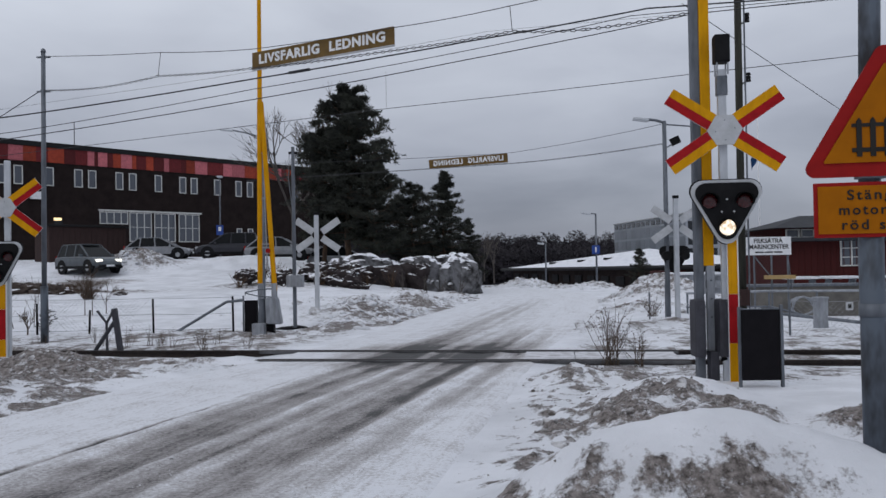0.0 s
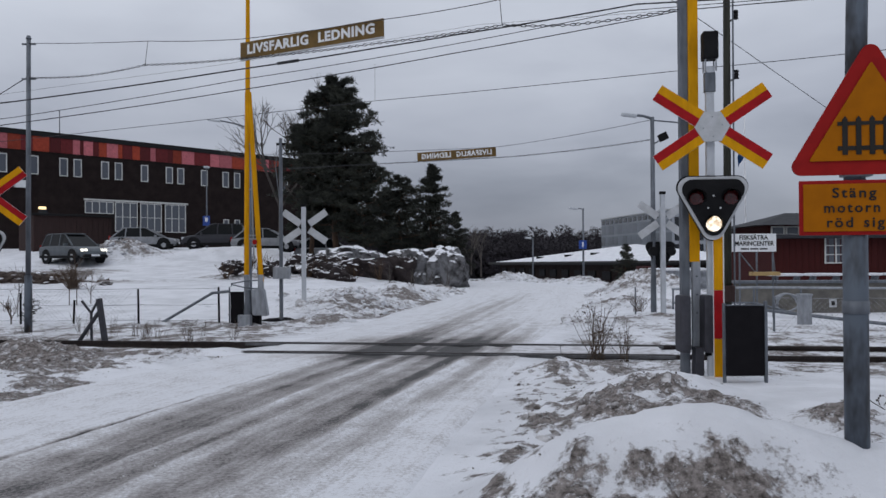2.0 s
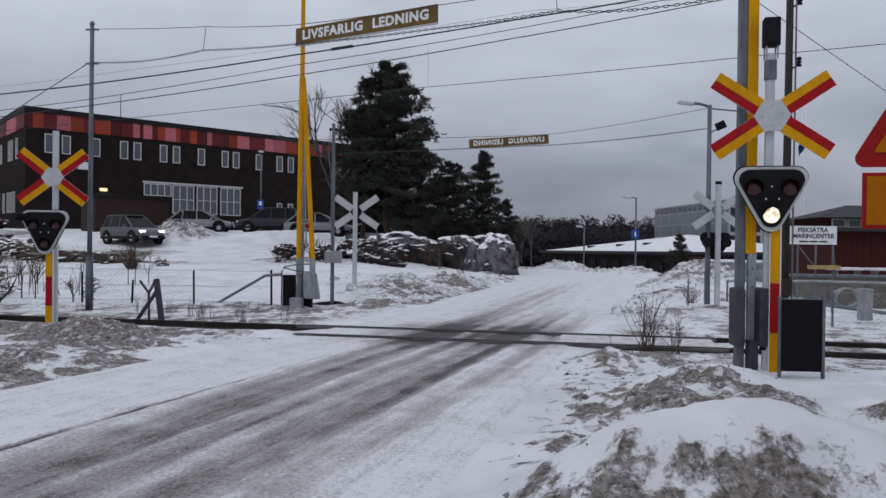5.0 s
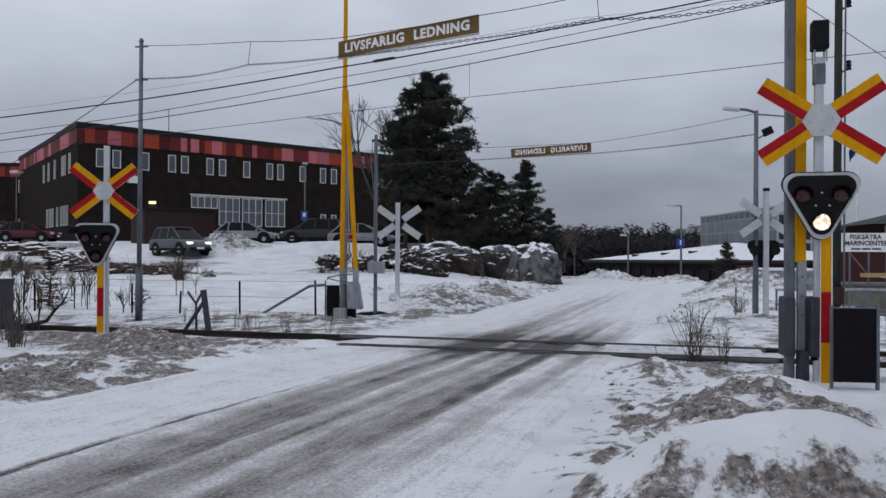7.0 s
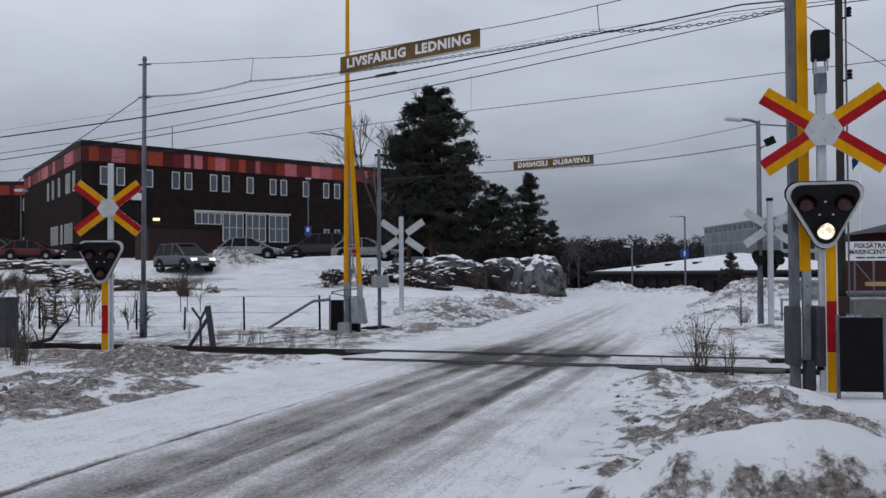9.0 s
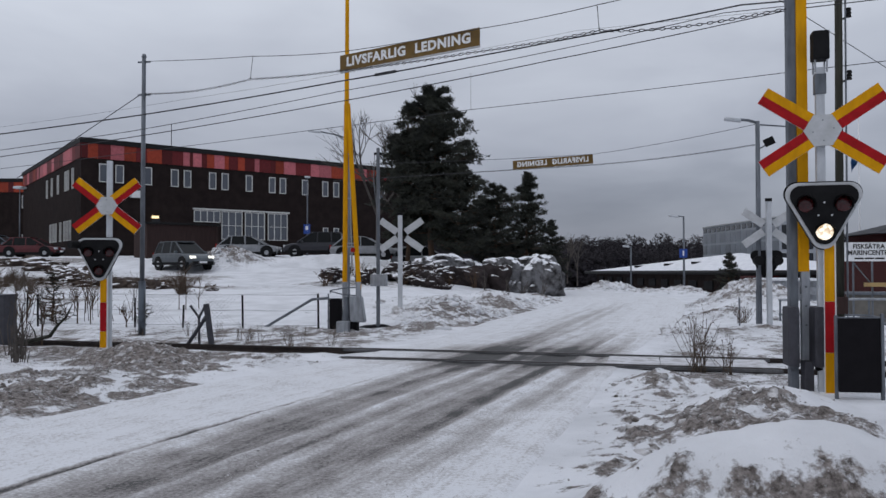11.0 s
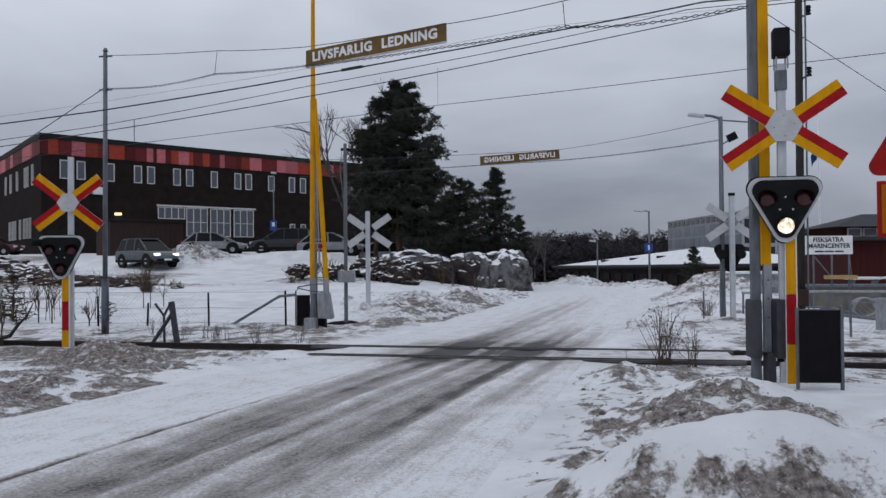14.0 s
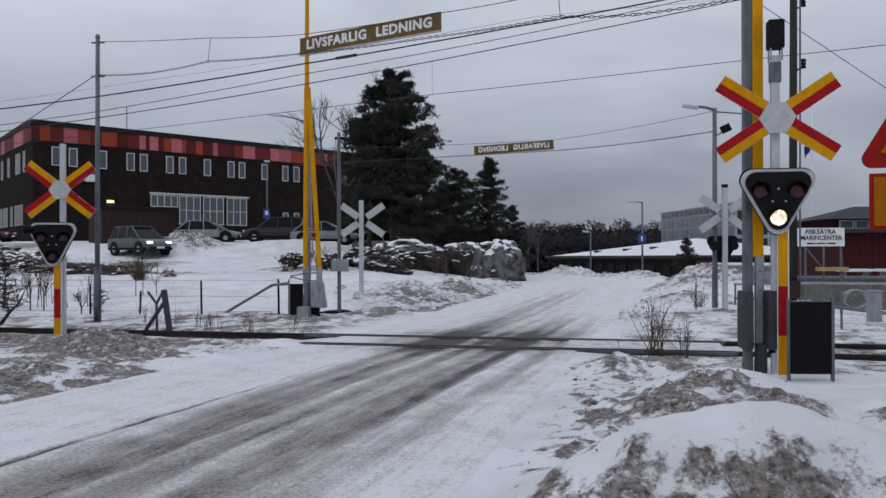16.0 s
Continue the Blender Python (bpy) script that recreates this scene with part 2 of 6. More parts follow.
GREYPANE = material("blue_grey_facade_glass", (0.17, 0.19, 0.215), 0.35, second=(0.13, 0.145, 0.165), scale=0.5, per_object=0.25)


# ---------------------------------------------------------------- shaping helpers
def mesh_of(bm, name, mat, smooth=False):
    me = bpy.data.meshes.new(name)
    bm.normal_update()
    bm.to_mesh(me)
    bm.free()
    me.materials.append(mat)
    if smooth:
        me.polygons.foreach_set("use_smooth", [True] * len(me.polygons))
    return me


def part(name, bm, mat, parent=None, label="", smooth=False):
    ob = new(name, mesh_of(bm, name, mat, smooth))
    if parent is not None:
        ob.parent = parent
    if label:
        ob["label"] = label
    return ob


def thing(name, at, label, category, group="", turn=0.0, kind=""):
    ob = new(name)
    ob.matrix_basis = pose(*at, 0, 0, turn)
    ob.empty_display_size = 0.2
    return tagged(ob, label, category, group, kind)


def box(bm, c, s, turn=(0, 0, 0), bevel=0.0):
    m = pose(*c, *turn) @ Matrix.Diagonal((*s, 1))
    made = bmesh.ops.create_cube(bm, size=1.0, matrix=m)
    if bevel:
        edges = list({e for v in made["verts"] for e in v.link_edges})
        bmesh.ops.bevel(bm, geom=edges, offset=bevel, segments=2, affect="EDGES", profile=0.7)
    return bm


def rod(bm, a, b, ra, rb=None, seg=10, caps=True):
    a, b = Vector(a), Vector(b)
    d = b - a
    m = Matrix.Translation((a + b) / 2) @ d.to_track_quat("Z", "Y").to_matrix().to_4x4()
    bmesh.ops.create_cone(bm, cap_ends=caps, segments=seg, radius1=ra, radius2=ra if rb is None else rb, depth=d.length, matrix=m)
    return bm


def plate(bm, outline, depth, m=Matrix()):
    """A flat board with that outline in its x, z plane, its front at y = 0 and its back at y = depth."""
    front = [bm.verts.new(m @ Vector((x, 0, z))) for x, z in outline]
    back = [bm.verts.new(m @ Vector((x, depth, z))) for x, z in outline]
    bm.faces.new(front)
    bm.faces.new(back[::-1])
    n = len(outline)
    for i in range(n):
        j = (i + 1) % n
        bm.faces.new((front[j], front[i], back[i], back[j]))
    bmesh.ops.recalc_face_normals(bm, faces=bm.faces)
    return bm


def rounded(corners, r, steps=6):
    """A closed outline whose corners are rounded by r."""
    out = []
    n = len(corners)
    for i in range(n):
        p, a, b = Vector(corners[i]), Vector(corners[i - 1]), Vector(corners[(i + 1) % n])
        u, v = (a - p).normalized(), (b - p).normalized()
        half = math.acos(max(-1, min(1, u.dot(v)))) / 2
        t = r / math.tan(half)
        c = p + (u + v).normalized() * (r / math.sin(half))
        s, e2 = p + u * t - c, p + v * t - c
        a0, a1 = math.atan2(s.y, s.x), math.atan2(e2.y, e2.x)
        while a1 - a0 > math.pi:
            a1 -= 2 * math.pi
        while a1 - a0 < -math.pi:
            a1 += 2 * math.pi
        for k in range(steps + 1):
            w = a0 + (a1 - a0) * k / steps
            out.append((c.x + r * math.cos(w), c.y + r * math.sin(w)))
    return out


def sweep(points, r, seg=6):
    """A tube along points, as a bmesh."""
    bm = bmesh.new()
    pts = [Vector(p) for p in points]
    rings = []
    for i, p in enumerate(pts):
        d = (pts[min(i + 1, len(pts) - 1)] - pts[max(i - 1, 0)]).normalized()
        side = d.cross(Vector((0, 0, 1)))
        if side.length < 1e-3:
            side = Vector((1, 0, 0))
        side.normalize()
        upv = side.cross(d)
        rr = r[i] if isinstance(r, (list, tuple)) else r
        rings.append([bm.verts.new(p + (side * math.cos(a) + upv * math.sin(a)) * rr) for a in (2 * math.pi * k / seg for k in range(seg))])
    for a, b in zip(rings, rings[1:]):
        for k in range(seg):
            bm.faces.new((a[k], a[(k + 1) % seg], b[(k + 1) % seg], b[k]))
    bm.faces.new(rings[0][::-1])
    bm.faces.new(rings[-1])
    return bm


def lettering(text, size, mat, parent, m, name="lettering", width=None, bold=0.0, align="CENTER", spacing=1.0):
    """Raised letters in the x, z plane of m, facing its -y."""
    cu = bpy.data.curves.new("letters", "FONT")
    cu.body, cu.size, cu.align_x, cu.align_y = text, size, align, "CENTER"
    cu.space_character, cu.space_word = spacing, spacing
    cu.extrude, cu.offset, cu.resolution_u = 0.003, bold, 3
    tmp = bpy.data.objects.new("letters", cu)
    scene.collection.objects.link(tmp)
    dg = bpy.context.evaluated_depsgraph_get()
    me = bpy.data.meshes.new_from_object(tmp.evaluated_get(dg))
    bpy.data.objects.remove(tmp)
    xs = [v.co.x for v in me.vertices]
    if width:
        me.transform(Matrix.Diagonal((width / (max(xs) - min(xs)), 1, 1, 1)))
    me.transform(m @ pose(0, 0, 0, 90, 0, 0))
    me.materials.clear()
    me.materials.append(mat)
    ob = new(name, me)
    ob.parent = parent
    return ob


def fbm(x, y, octaves=4, seed=0, rough=0.5, isotropic=True):
    """Smooth value noise in -1..1 on arrays."""
    total, amp, norm = np.zeros_like(x, dtype=float), 1.0, 0.0
    if isotropic:
        x, y = x * 0.86 - y * 0.51, x * 0.51 + y * 0.86
    for o in range(octaves):
        xi, yi = np.floor(x).astype(np.int64), np.floor(y).astype(np.int64)
        fx, fy = x - xi, y - yi
        fx, fy = fx * fx * (3 - 2 * fx), fy * fy * (3 - 2 * fy)

        def h(i, j):
            n = (i * 374761393 + j * 668265263 + (seed + o) * 1274126177) & 0x7FFFFFFF
            n = ((n ^ (n >> 13)) * 1103515245) & 0x7FFFFFFF
            return ((n ^ (n >> 16)) & 0xFFFF) / 32767.5 - 1
        v = (h(xi, yi) * (1 - fx) + h(xi + 1, yi) * fx) * (1 - fy) + (h(xi, yi + 1) * (1 - fx) + h(xi + 1, yi + 1) * fx) * fy
        total += v * amp
        norm += amp
        amp *= rough
        x, y = (x * 0.78 - y * 0.626) * 2.03 + 17.1, (x * 0.626 + y * 0.78) * 2.03 - 9.7
    return total / norm


def from_arrays(name, verts, faces, mat, smooth=True):
    me = bpy.data.meshes.new(name)
    me.from_pydata(verts.tolist() if hasattr(verts, "tolist") else verts, [], faces.tolist() if hasattr(faces, "tolist") else faces)
    me.materials.append(mat)
    if smooth:
        me.polygons.foreach_set("use_smooth", [True] * len(me.polygons))
    me.update()
    return me


# ---------------------------------------------------------------- ground
def smooth(a, b, v):
    t = np.clip((v - a) / (b - a), 0, 1)
    return t * t * (3 - 2 * t)


def road_mid(y):
    ys = np.linspace(-20, 90, 221)
    xs = np.interp(ys, [-20, 4, 10, 14.5, 19, 23, 33, 40, 46, 52, 90], [-8.5, -3.45, -2.25, -1.0, 0.2, 0.95, 2.9, 3.7, 2.6, -2.0, -30])
    xs = np.convolve(np.pad(xs, 6, mode="reflect", reflect_type="odd"), np.ones(13) / 13, "valid")
    return np.interp(y, ys, xs)


def road_half(y):
    return np.interp(y, [-20, 4, 10, 14.5, 18, 23, 33, 60], [2.8, 2.75, 2.6, 2.2, 2.2, 2.6, 2.5, 2.6])


def near_rail(x):
    return 13.42 - 0.12 * x


# mounds of ploughed snow: middle x, y, half sizes along and across, turn, height, dirt
MOUNDS = [
    (1.3, 5.1, 0.95, 0.5, -8, 0.56, 0.0), (1.12, 4.48, 0.8, 0.36, -10, 0.03, 1.35), (1.55, 5.1, 1.0, 0.16, -8, 0.0, -0.45), (1.7, 4.2, 0.4, 0.24, -10, 0.02, 0.3), (1.6, 5.4, 1.4, 0.3, -8, 0.0, -0.4), (0.55, 6.8, 0.2, 1.3, -12, 0.03, 0.3), (0.85, 3.6, 0.7, 0.8, 20, 0.22, 0.3), (1.9, 7.85, 0.7, 0.72, 15, 0.30, 1.3),
    (2.75, 6.3, 0.85, 0.35, -15, 0.16, 0.7), (2.3, 9.1, 0.7, 0.8, 0, 0.30, 0.06), (3.6, 4.6, 1.3, 1.2, 0, 0.25, 0.0), (1.5, 11.2, 0.8, 0.7, 0, 0.16, 0.32),
    (4.2, 8.0, 1.6, 1.5, 0, 0.2, 0.0), (0.42, 5.6, 0.4, 1.5, 10, 0.06, 0.14), (0.95, 9.4, 0.4, 1.2, -12, 0.06, 0.2), (2.6, 5.2, 1.2, 0.7, 0, 0.26, 0.0),
    (-6.9, 13.0, 0.9, 0.42, -5, 0.26, 0.4), (-7.2, 12.65, 0.6, 0.22, 0, 0.04, 1.25), (-6.1, 12.0, 0.9, 0.6, 10, 0.08, 0.6), (-6.6, 11.0, 1.0, 0.5, 22, 0.09, 0.95), (-5.6, 10.4, 0.8, 1.1, -14, 0.08, 0.6), (-6.6, 9.6, 1.1, 0.8, 15, 0.10, 0.95), (-7.9, 8.9, 1.1, 0.6, 15, 0.12, 1.0), (-6.4, 8.5, 1.2, 0.5, 18, 0.05, 0.9), (-6.6, 7.9, 1.2, 0.45, 18, 0.05, 0.9), (-7.0, 10.2, 0.9, 0.35, 20, 0.06, 0.9), (-5.2, 9.6, 0.7, 0.8, 10, 0.04, 0.5), (-5.5, 12.6, 0.7, 0.5, -20, 0.08, 0.3),
    (-4.3, 12.9, 1.3, 0.4, -8, 0.10, 0.5), (-5.8, 19.3, 2.6, 1.1, -5, 0.0, 0.4), (-8.8, 37.6, 2.6, 1.6, 0, 0.1, 0.7),
    (-3.1, 23.2, 1.3, 1.3, 0, 0.28, 0.4), (-2.3, 25.2, 1.5, 1.6, 0, 0.42, 0.4), (-1.3, 23.9, 0.8, 0.9, 15, 0.22, 0.6), (-1.4, 31, 1.6, 3.0, 20, 0.5, 0.5), (0.2, 36, 1.0, 2.5, 20, 0.42, 0.6),
    (-4.6, 27, 2.4, 3.0, 0, 0.35, 0.2),
    (6.7, 32.5, 2.2, 2.6, 0, 0.70, 0.55), (4.8, 25.6, 1.9, 1.1, 10, 0.4, 0.95), (8.8, 30, 2.3, 3.2, 0, 0.5, 0.25), (2.95, 19.5, 0.75, 1.3, 0, 0.5, 0.6), (5.2, 20.5, 1.2, 1.2, 0, 0.14, 0.3),
    (3.9, 52, 1.5, 1.3, 0, 0.5, 0.7), (6.0, 50, 0.8, 0.9, 0, 0.12, 0.8), (7.9, 49, 1.1, 1.2, 0, 0.32, 0.8), (10.0, 47, 1.3, 1.5, 0, 0.32, 0.8), (1.6, 53, 1.0, 1.2, 0, 0.1, 0.8), (12.5, 45, 2.2, 1.8, 0, 0.45, 0.8),
    (-19.9, 48.0, 2.1, 1.2, 4, 0.95, 0.8), (-13.5, 49.5, 3.6, 1.3, 0, 0.45, 0.1), (-1.75, 21.9, 0.55, 0.5, 0, 0.36, 1.0), (-2.5, 23.4, 0.6, 0.5, 0, 0.18, 0.9), (-1.2, 28.4, 0.8, 1.2, 15, 0.3, 0.9), (-2.9, 20.9, 0.7, 0.6, 0, 0.16, 0.7), (-3.4, 20.2, 0.6, 0.5, 0, 0.10, 0.5), (3.5, 7.3, 0.4, 0.22, -10, 0.08, 1.0), (3.85, 6.8, 0.35, 0.2, -15, 0.07, 0.9),
]


def ground_height(x, y):
    """Height and dirt of the snow-covered ground."""
    along = np.interp(y, [19, 24, 30, 38, 45, 48, 52, 60, 75, 300, 900], [0, 0.12, 0.35, 0.75, 1.15, 1.65, 2.15, 2.4, 2.6, 2.6, 0.0])
    left = smooth(0.5, 7.0, np.where(y > 46, -x - 1.0, road_mid(y) - road_half(y) - x)) * (1 - smooth(44, 60, y) * smooth(-14, -4, x))
    z = along * left
    z = z - 1.3 * smooth(51, 60, y) * smooth(-9, -1, x) - 0.5 * smooth(17, 24, y) * smooth(8.3, 10.0, x)
    dirt = 0.10 * fbm(x * 0.35, y * 0.35, 3, 5) + 0.01
    lump = fbm(x * 1.9, y * 1.9, 4, 11)
    fine = fbm(x * 6.5, y * 6.5, 3, 23)
    crumb = 0.6 * fbm(x * 4.3, y * 4.3, 4, 91, 0.65) + 0.6 * lump
    z = z + 0.03 * fbm(x * 0.6, y * 0.6, 3, 2) + 0.006 * fine
    heap = np.zeros_like(x)
    for mx, my, sa, sb, turn, h, dd in MOUNDS:
        c, s = math.cos(radians(turn)), math.sin(radians(turn))
        u, v = ((x - mx) * c + (y - my) * s) / sa, (-(x - mx) * s + (y - my) * c) / sb
        g = np.exp(-(u * u + v * v) ** 1.25 * 0.9)
        heap = heap + h * g * (1 + (0.22 * lump + 0.26 * np.abs(fbm(x * 2.6, y * 2.6, 3, 71)) + 0.16 * fine) * (0.25 + min(1.0, 1.6 * dd)))
        dirt = dirt + dd * np.exp(-(u * u + v * v) * 0.8) * (0.46 + 1.15 * crumb)
    z = z + heap
    soiled = smooth(0.06, 0.3, dirt)
    z = z + soiled * (0.06 * (fbm(x * 4.6, y * 4.6, 4, 66, 0.65) + 0.25) + 0.09 * (np.abs(fbm(x * 2.1, y * 2.1, 3, 68)) - 0.05) + 0.02 * fine)
    # the wayside strip along the rails is thin, trodden and stony
    off = y - near_rail(x) - 0.72
    strip = np.exp(-(off / np.where(off > 0, 4.6, 2.9)) ** 4)
    dirt = dirt + strip * (1 - 0.55 * smooth(2.5, 4.0, x)) * (0.30 + 0.5 * crumb) * smooth(0.2, 1.5, np.abs(x - road_mid(y)) - road_half(y))
    bed = smooth(0.3, 1.4, np.abs(x - road_mid(y)) - road_half(y))
    z = z - (0.05 + 0.05 * bed * smooth(0, -2, x)) * np.exp(-(off / 1.3) ** 6)
    z = z + 0.16 * np.exp(-((off + 0.75) / 0.42) ** 4) * smooth(-2.6, -3.2, x) * (1 + 0.2 * lump)
    # bare heath showing through on the far slope at the left
    heath = np.exp(-((y - 38.5) / 4.6) ** 2) * smooth(-15.5, -19.5, x) + 0.9 * np.exp(-((y - 35.2) / 0.9) ** 2 - ((x + 16.5) / 3.4) ** 2) + 0.7 * np.exp(-((y - 29) / 1.0) ** 2 - ((x + 19) / 4) ** 2)
    dirt = dirt + heath * (0.46 + 0.5 * crumb) + 0.5 * np.exp(-((y - 50) / 4.5) ** 2) * smooth(-27, -31, x) * (0.5 + crumb)
    z = z + 0.15 * heath * np.abs(lump)
    yard = smooth(3.2, 4.6, x) * smooth(10.2, 11.2, y) * smooth(23, 19, y)
    dirt = dirt + yard * (0.12 + 0.36 * crumb)
    # faint wheel tracks of the lane up to the car park
    for off_ in (-0.75, 0.75):
        dl = (y - 44.0) + (x + 22.0) * 0.62 + off_
        dirt = dirt + 0.13 * np.exp(-(dl / 0.3) ** 2) * smooth(-26, -20, x) * smooth(-3, -8, x)
    # the verge at the right is littered with sand
    verge = np.exp(-((x * 0.98 - y * 0.2 + 0.75) / 0.5) ** 2) * smooth(13, 11, y)
    dirt = dirt + verge * (0.10 + 0.75 * fbm(x * 8.5, y * 6.0, 3, 37, 0.6))
    # below the road
    gap = np.abs(x - road_mid(y)) - road_half(y) + smooth(46, 50, y) * 4
    reach = np.where(y > 18, 2.4, 1.0)
    z = np.where(gap < reach, z * smooth(-0.25, reach, gap) - 0.05 * smooth(0.15, -0.2, gap), z)
    return z, dirt


def spaced(lo, hi, step, far, grow=1.13):
    """Even steps from lo to hi, then growing steps out to far on both sides."""
    mid = np.arange(lo, hi + step / 2, step)
    a, s, up_, dn = mid[-1], step, [], []
    while a < far:
        s *= grow
        a += s
        up_.append(a)
    a, s = mid[0], step
    while a > -far:
        s *= grow
        a -= s
        dn.append(a)
    return np.array(dn[::-1] + list(mid) + up_)


gx, gy = spaced(-11, 11.5, 0.06, 2500, 1.045), spaced(3, 53, 0.08, 2500, 1.05)
GX, GY = np.meshgrid(gx, gy)
GZ, GD = ground_height(GX, GY)
far_fade = smooth(250, 600, np.hypot(GX, GY))
GZ = GZ * (1 - far_fade)
nx, ny = len(gx), len(gy)
idx = np.arange(nx * ny).reshape(ny, nx)
gfaces = np.stack([idx[:-1, :-1], idx[:-1, 1:], idx[1:, 1:], idx[1:, :-1]], -1).reshape(-1, 4)
gme = from_arrays("ground", np.stack([GX, GY, GZ], -1).reshape(-1, 3), gfaces, SNOW)
gme.attributes.new("dirt", "FLOAT", "POINT").data.foreach_set("value", GD.reshape(-1).astype(np.float32))
tagged(new("ground", gme), "uneven snow-covered ground with dirty ploughed banks", "ground", kind="structure")


def height_at(x, y):
    z, _ = ground_height(np.array([float(x)]), np.array([float(y)]))
    return float(z[0])


# the road: a rutted strip of packed snow over asphalt
rv = np.linspace(-1, 1, 150)
rt = np.concatenate([np.arange(-12, 30, 0.11), np.arange(30, 49, 0.3)])
RV, RT = np.meshgrid(rv, rt)
RX = road_mid(RT) + RV * (road_half(RT) + 0.25)
q = RX * 0.98 - RT * 0.2
wob = 0.035 * fbm(RT * 0.25, RT * 0.0 + 3, 2, 40)
lane = np.zeros_like(q)
drift = 0.04 * (RT - 7.0)
ql = q + wob - drift
for lo_, hi_, amt in ((-4.62, -3.93, 0.16), (-4.40, -4.12, 0.05), (-3.80, -3.40, 0.05), (-3.62, -3.52, 0.05), (-3.30, -2.70, 0.19), (-3.12, -2.88, 0.06), (-2.42, -2.12, 0.09), (-2.05, -1.9, 0.05)):
    lane = lane + amt * smooth(lo_ - 0.10, lo_ + 0.10, ql) * smooth(hi_ + 0.10, hi_ - 0.10, ql)
# low ridges of pushed snow between the wheel tracks
ridge = np.zeros_like(q)
for at_, wd_, amt in ((-3.87, 0.05, 0.75), (-3.46, 0.03, 0.4), (-2.60, 0.07, 1.0), (-2.48, 0.025, 0.5), (-2.08, 0.05, 0.5), (-4.72, 0.05, 0.4)):
    broken = smooth(-0.25, 0.25, fbm(RT * 0.9 + at_ * 7, RT * 0 + at_, 3, 83))
    ridge = ridge + amt * broken * np.exp(-((ql - at_ + 0.03 * fbm(RT * 0.8, RT * 0 + 5 * at_, 2, 85)) / wd_) ** 2)
near = smooth(22, 15, RT)
lane = lane + 0.15 * smooth(-4.95, -4.7, ql) * smooth(-1.85, -2.3, ql)
across = (RX - road_mid(RT)) * 0.98
grain = 0.7 * fbm(across * 5.0 + 40, RT * 0.18, 1, 50, isotropic=False) + 0.55 * fbm(across * 9 + 90, RT * 2.2, 4, 57, 0.6)
crack = np.exp(-((ql + 4.9 + 0.05 * fbm(RT * 1.1, RT * 0, 3, 77)) / (0.012 + 0.024 * smooth(9, 6, RT))) ** 2) * np.maximum(smooth(-0.35, 0.05, fbm(RT * 1.5, RT * 0 + 9, 3, 61)), smooth(7.0, 6.3, RT)) * smooth(11.8, 9.5, RT)
cross = np.exp(-((RT - near_rail(RX) - 1.05 + 0.25 * grain) / 1.85) ** 4) * np.exp(-((RX - road_mid(RT) - 0.45) / 1.75) ** 4)
RD = lane * near * (0.95 + 0.55 * grain + 0.3 * fbm(RX * 0.8, RT * 0.35, 3, 44)) + 0.03 * grain + 0.6 * crack + 0.27 * cross * (1 + 0.6 * grain) - 0.13 * ridge * near - 0.02
far_lane = 0.13 * np.exp(-((RX - road_mid(RT) + 0.2) / 0.8) ** 2) * (1 - near) * smooth(40, 22, RT)
RD = RD + far_lane * (1 + grain)
RZ = 0.02 + 0.025 * ridge * near - 0.035 * lane * near * 2 + 0.012 * grain * near - 0.02 * crack + 0.012 * fbm(RX * 3, RT * 3, 3, 31)
edge = smooth(0.93, 1.0, np.abs(RV))
RZ = RZ - 0.06 * edge
RZ = np.where(np.abs(RT - near_rail(RX) - 0.72) < 1.2, np.minimum(RZ, 0.012), RZ)
n1, n2 = len(rv), len(rt)
idx = np.arange(n1 * n2).reshape(n2, n1)
rfaces = np.stack([idx[:-1, :-1], idx[:-1, 1:], idx[1:, 1:], idx[1:, :-1]], -1).reshape(-1, 4)
rme = from_arrays("road", np.stack([RX, RT, RZ], -1).reshape(-1, 3), rfaces, ROADSNOW)
rme.attributes.new("dirt", "FLOAT", "POINT").data.foreach_set("value", RD.reshape(-1).astype(np.float32))
rme.attributes.new("across", "FLOAT", "POINT").data.foreach_set("value", across.reshape(-1).astype(np.float32))
rme.attributes.new("along", "FLOAT", "POINT").data.foreach_set("value", RT.reshape(-1).astype(np.float32))
tagged(new("road", rme), "rutted road of packed snow with wet wheel tracks", "road", kind="structure")

# crumbs of frozen slush on the ploughed banks
crnd = random.Random(21)
CV, CF = [], []
base_v = [Vector(v) for v in ((0, 0, 1), (0.9, 0, 0.1), (-0.3, 0.85, 0), (-0.35, -0.8, 0.15), (0.1, 0.1, -0.9))]
base_f = ((0, 1, 2), (0, 2, 3), (0, 3, 1), (4, 2, 1), (4, 3, 2), (4, 1, 3))
cand_x = np.array([crnd.uniform(-10.5, 5.0) for _ in range(26000)])
cand_y = np.array([crnd.uniform(3.0, 14.0) if k % 4 else crnd.uniform(18, 30) for k in range(26000)])
cz, cd = ground_height(cand_x, cand_y)
cgap = np.abs(cand_x - road_mid(cand_y)) - road_half(cand_y)
for x, y, z, d, g_ in zip(cand_x, cand_y, cz, cd, cgap):
    if d < 0.16 or g_ < 0.1 or crnd.random() > (d - 0.05) * 1.8:
        continue
    r = crnd.uniform(0.007, 0.02) * (1.6 if crnd.random() < 0.1 else 1)
    turn = Euler((crnd.uniform(0, 6), crnd.uniform(0, 6), crnd.uniform(0, 6))).to_matrix()
    i = len(CV)
    CV.extend([tuple(turn @ v * r * crnd.uniform(0.7, 1.3) + Vector((x, y, z + r * 0.3))) for v in base_v])
    CF.extend([tuple(i + k for k in f) for f in base_f])
SLUSH = material("grey_slush_crumbs", (0.42, 0.41, 0.41), 0.8, second=(0.14, 0.125, 0.115), scale=9)
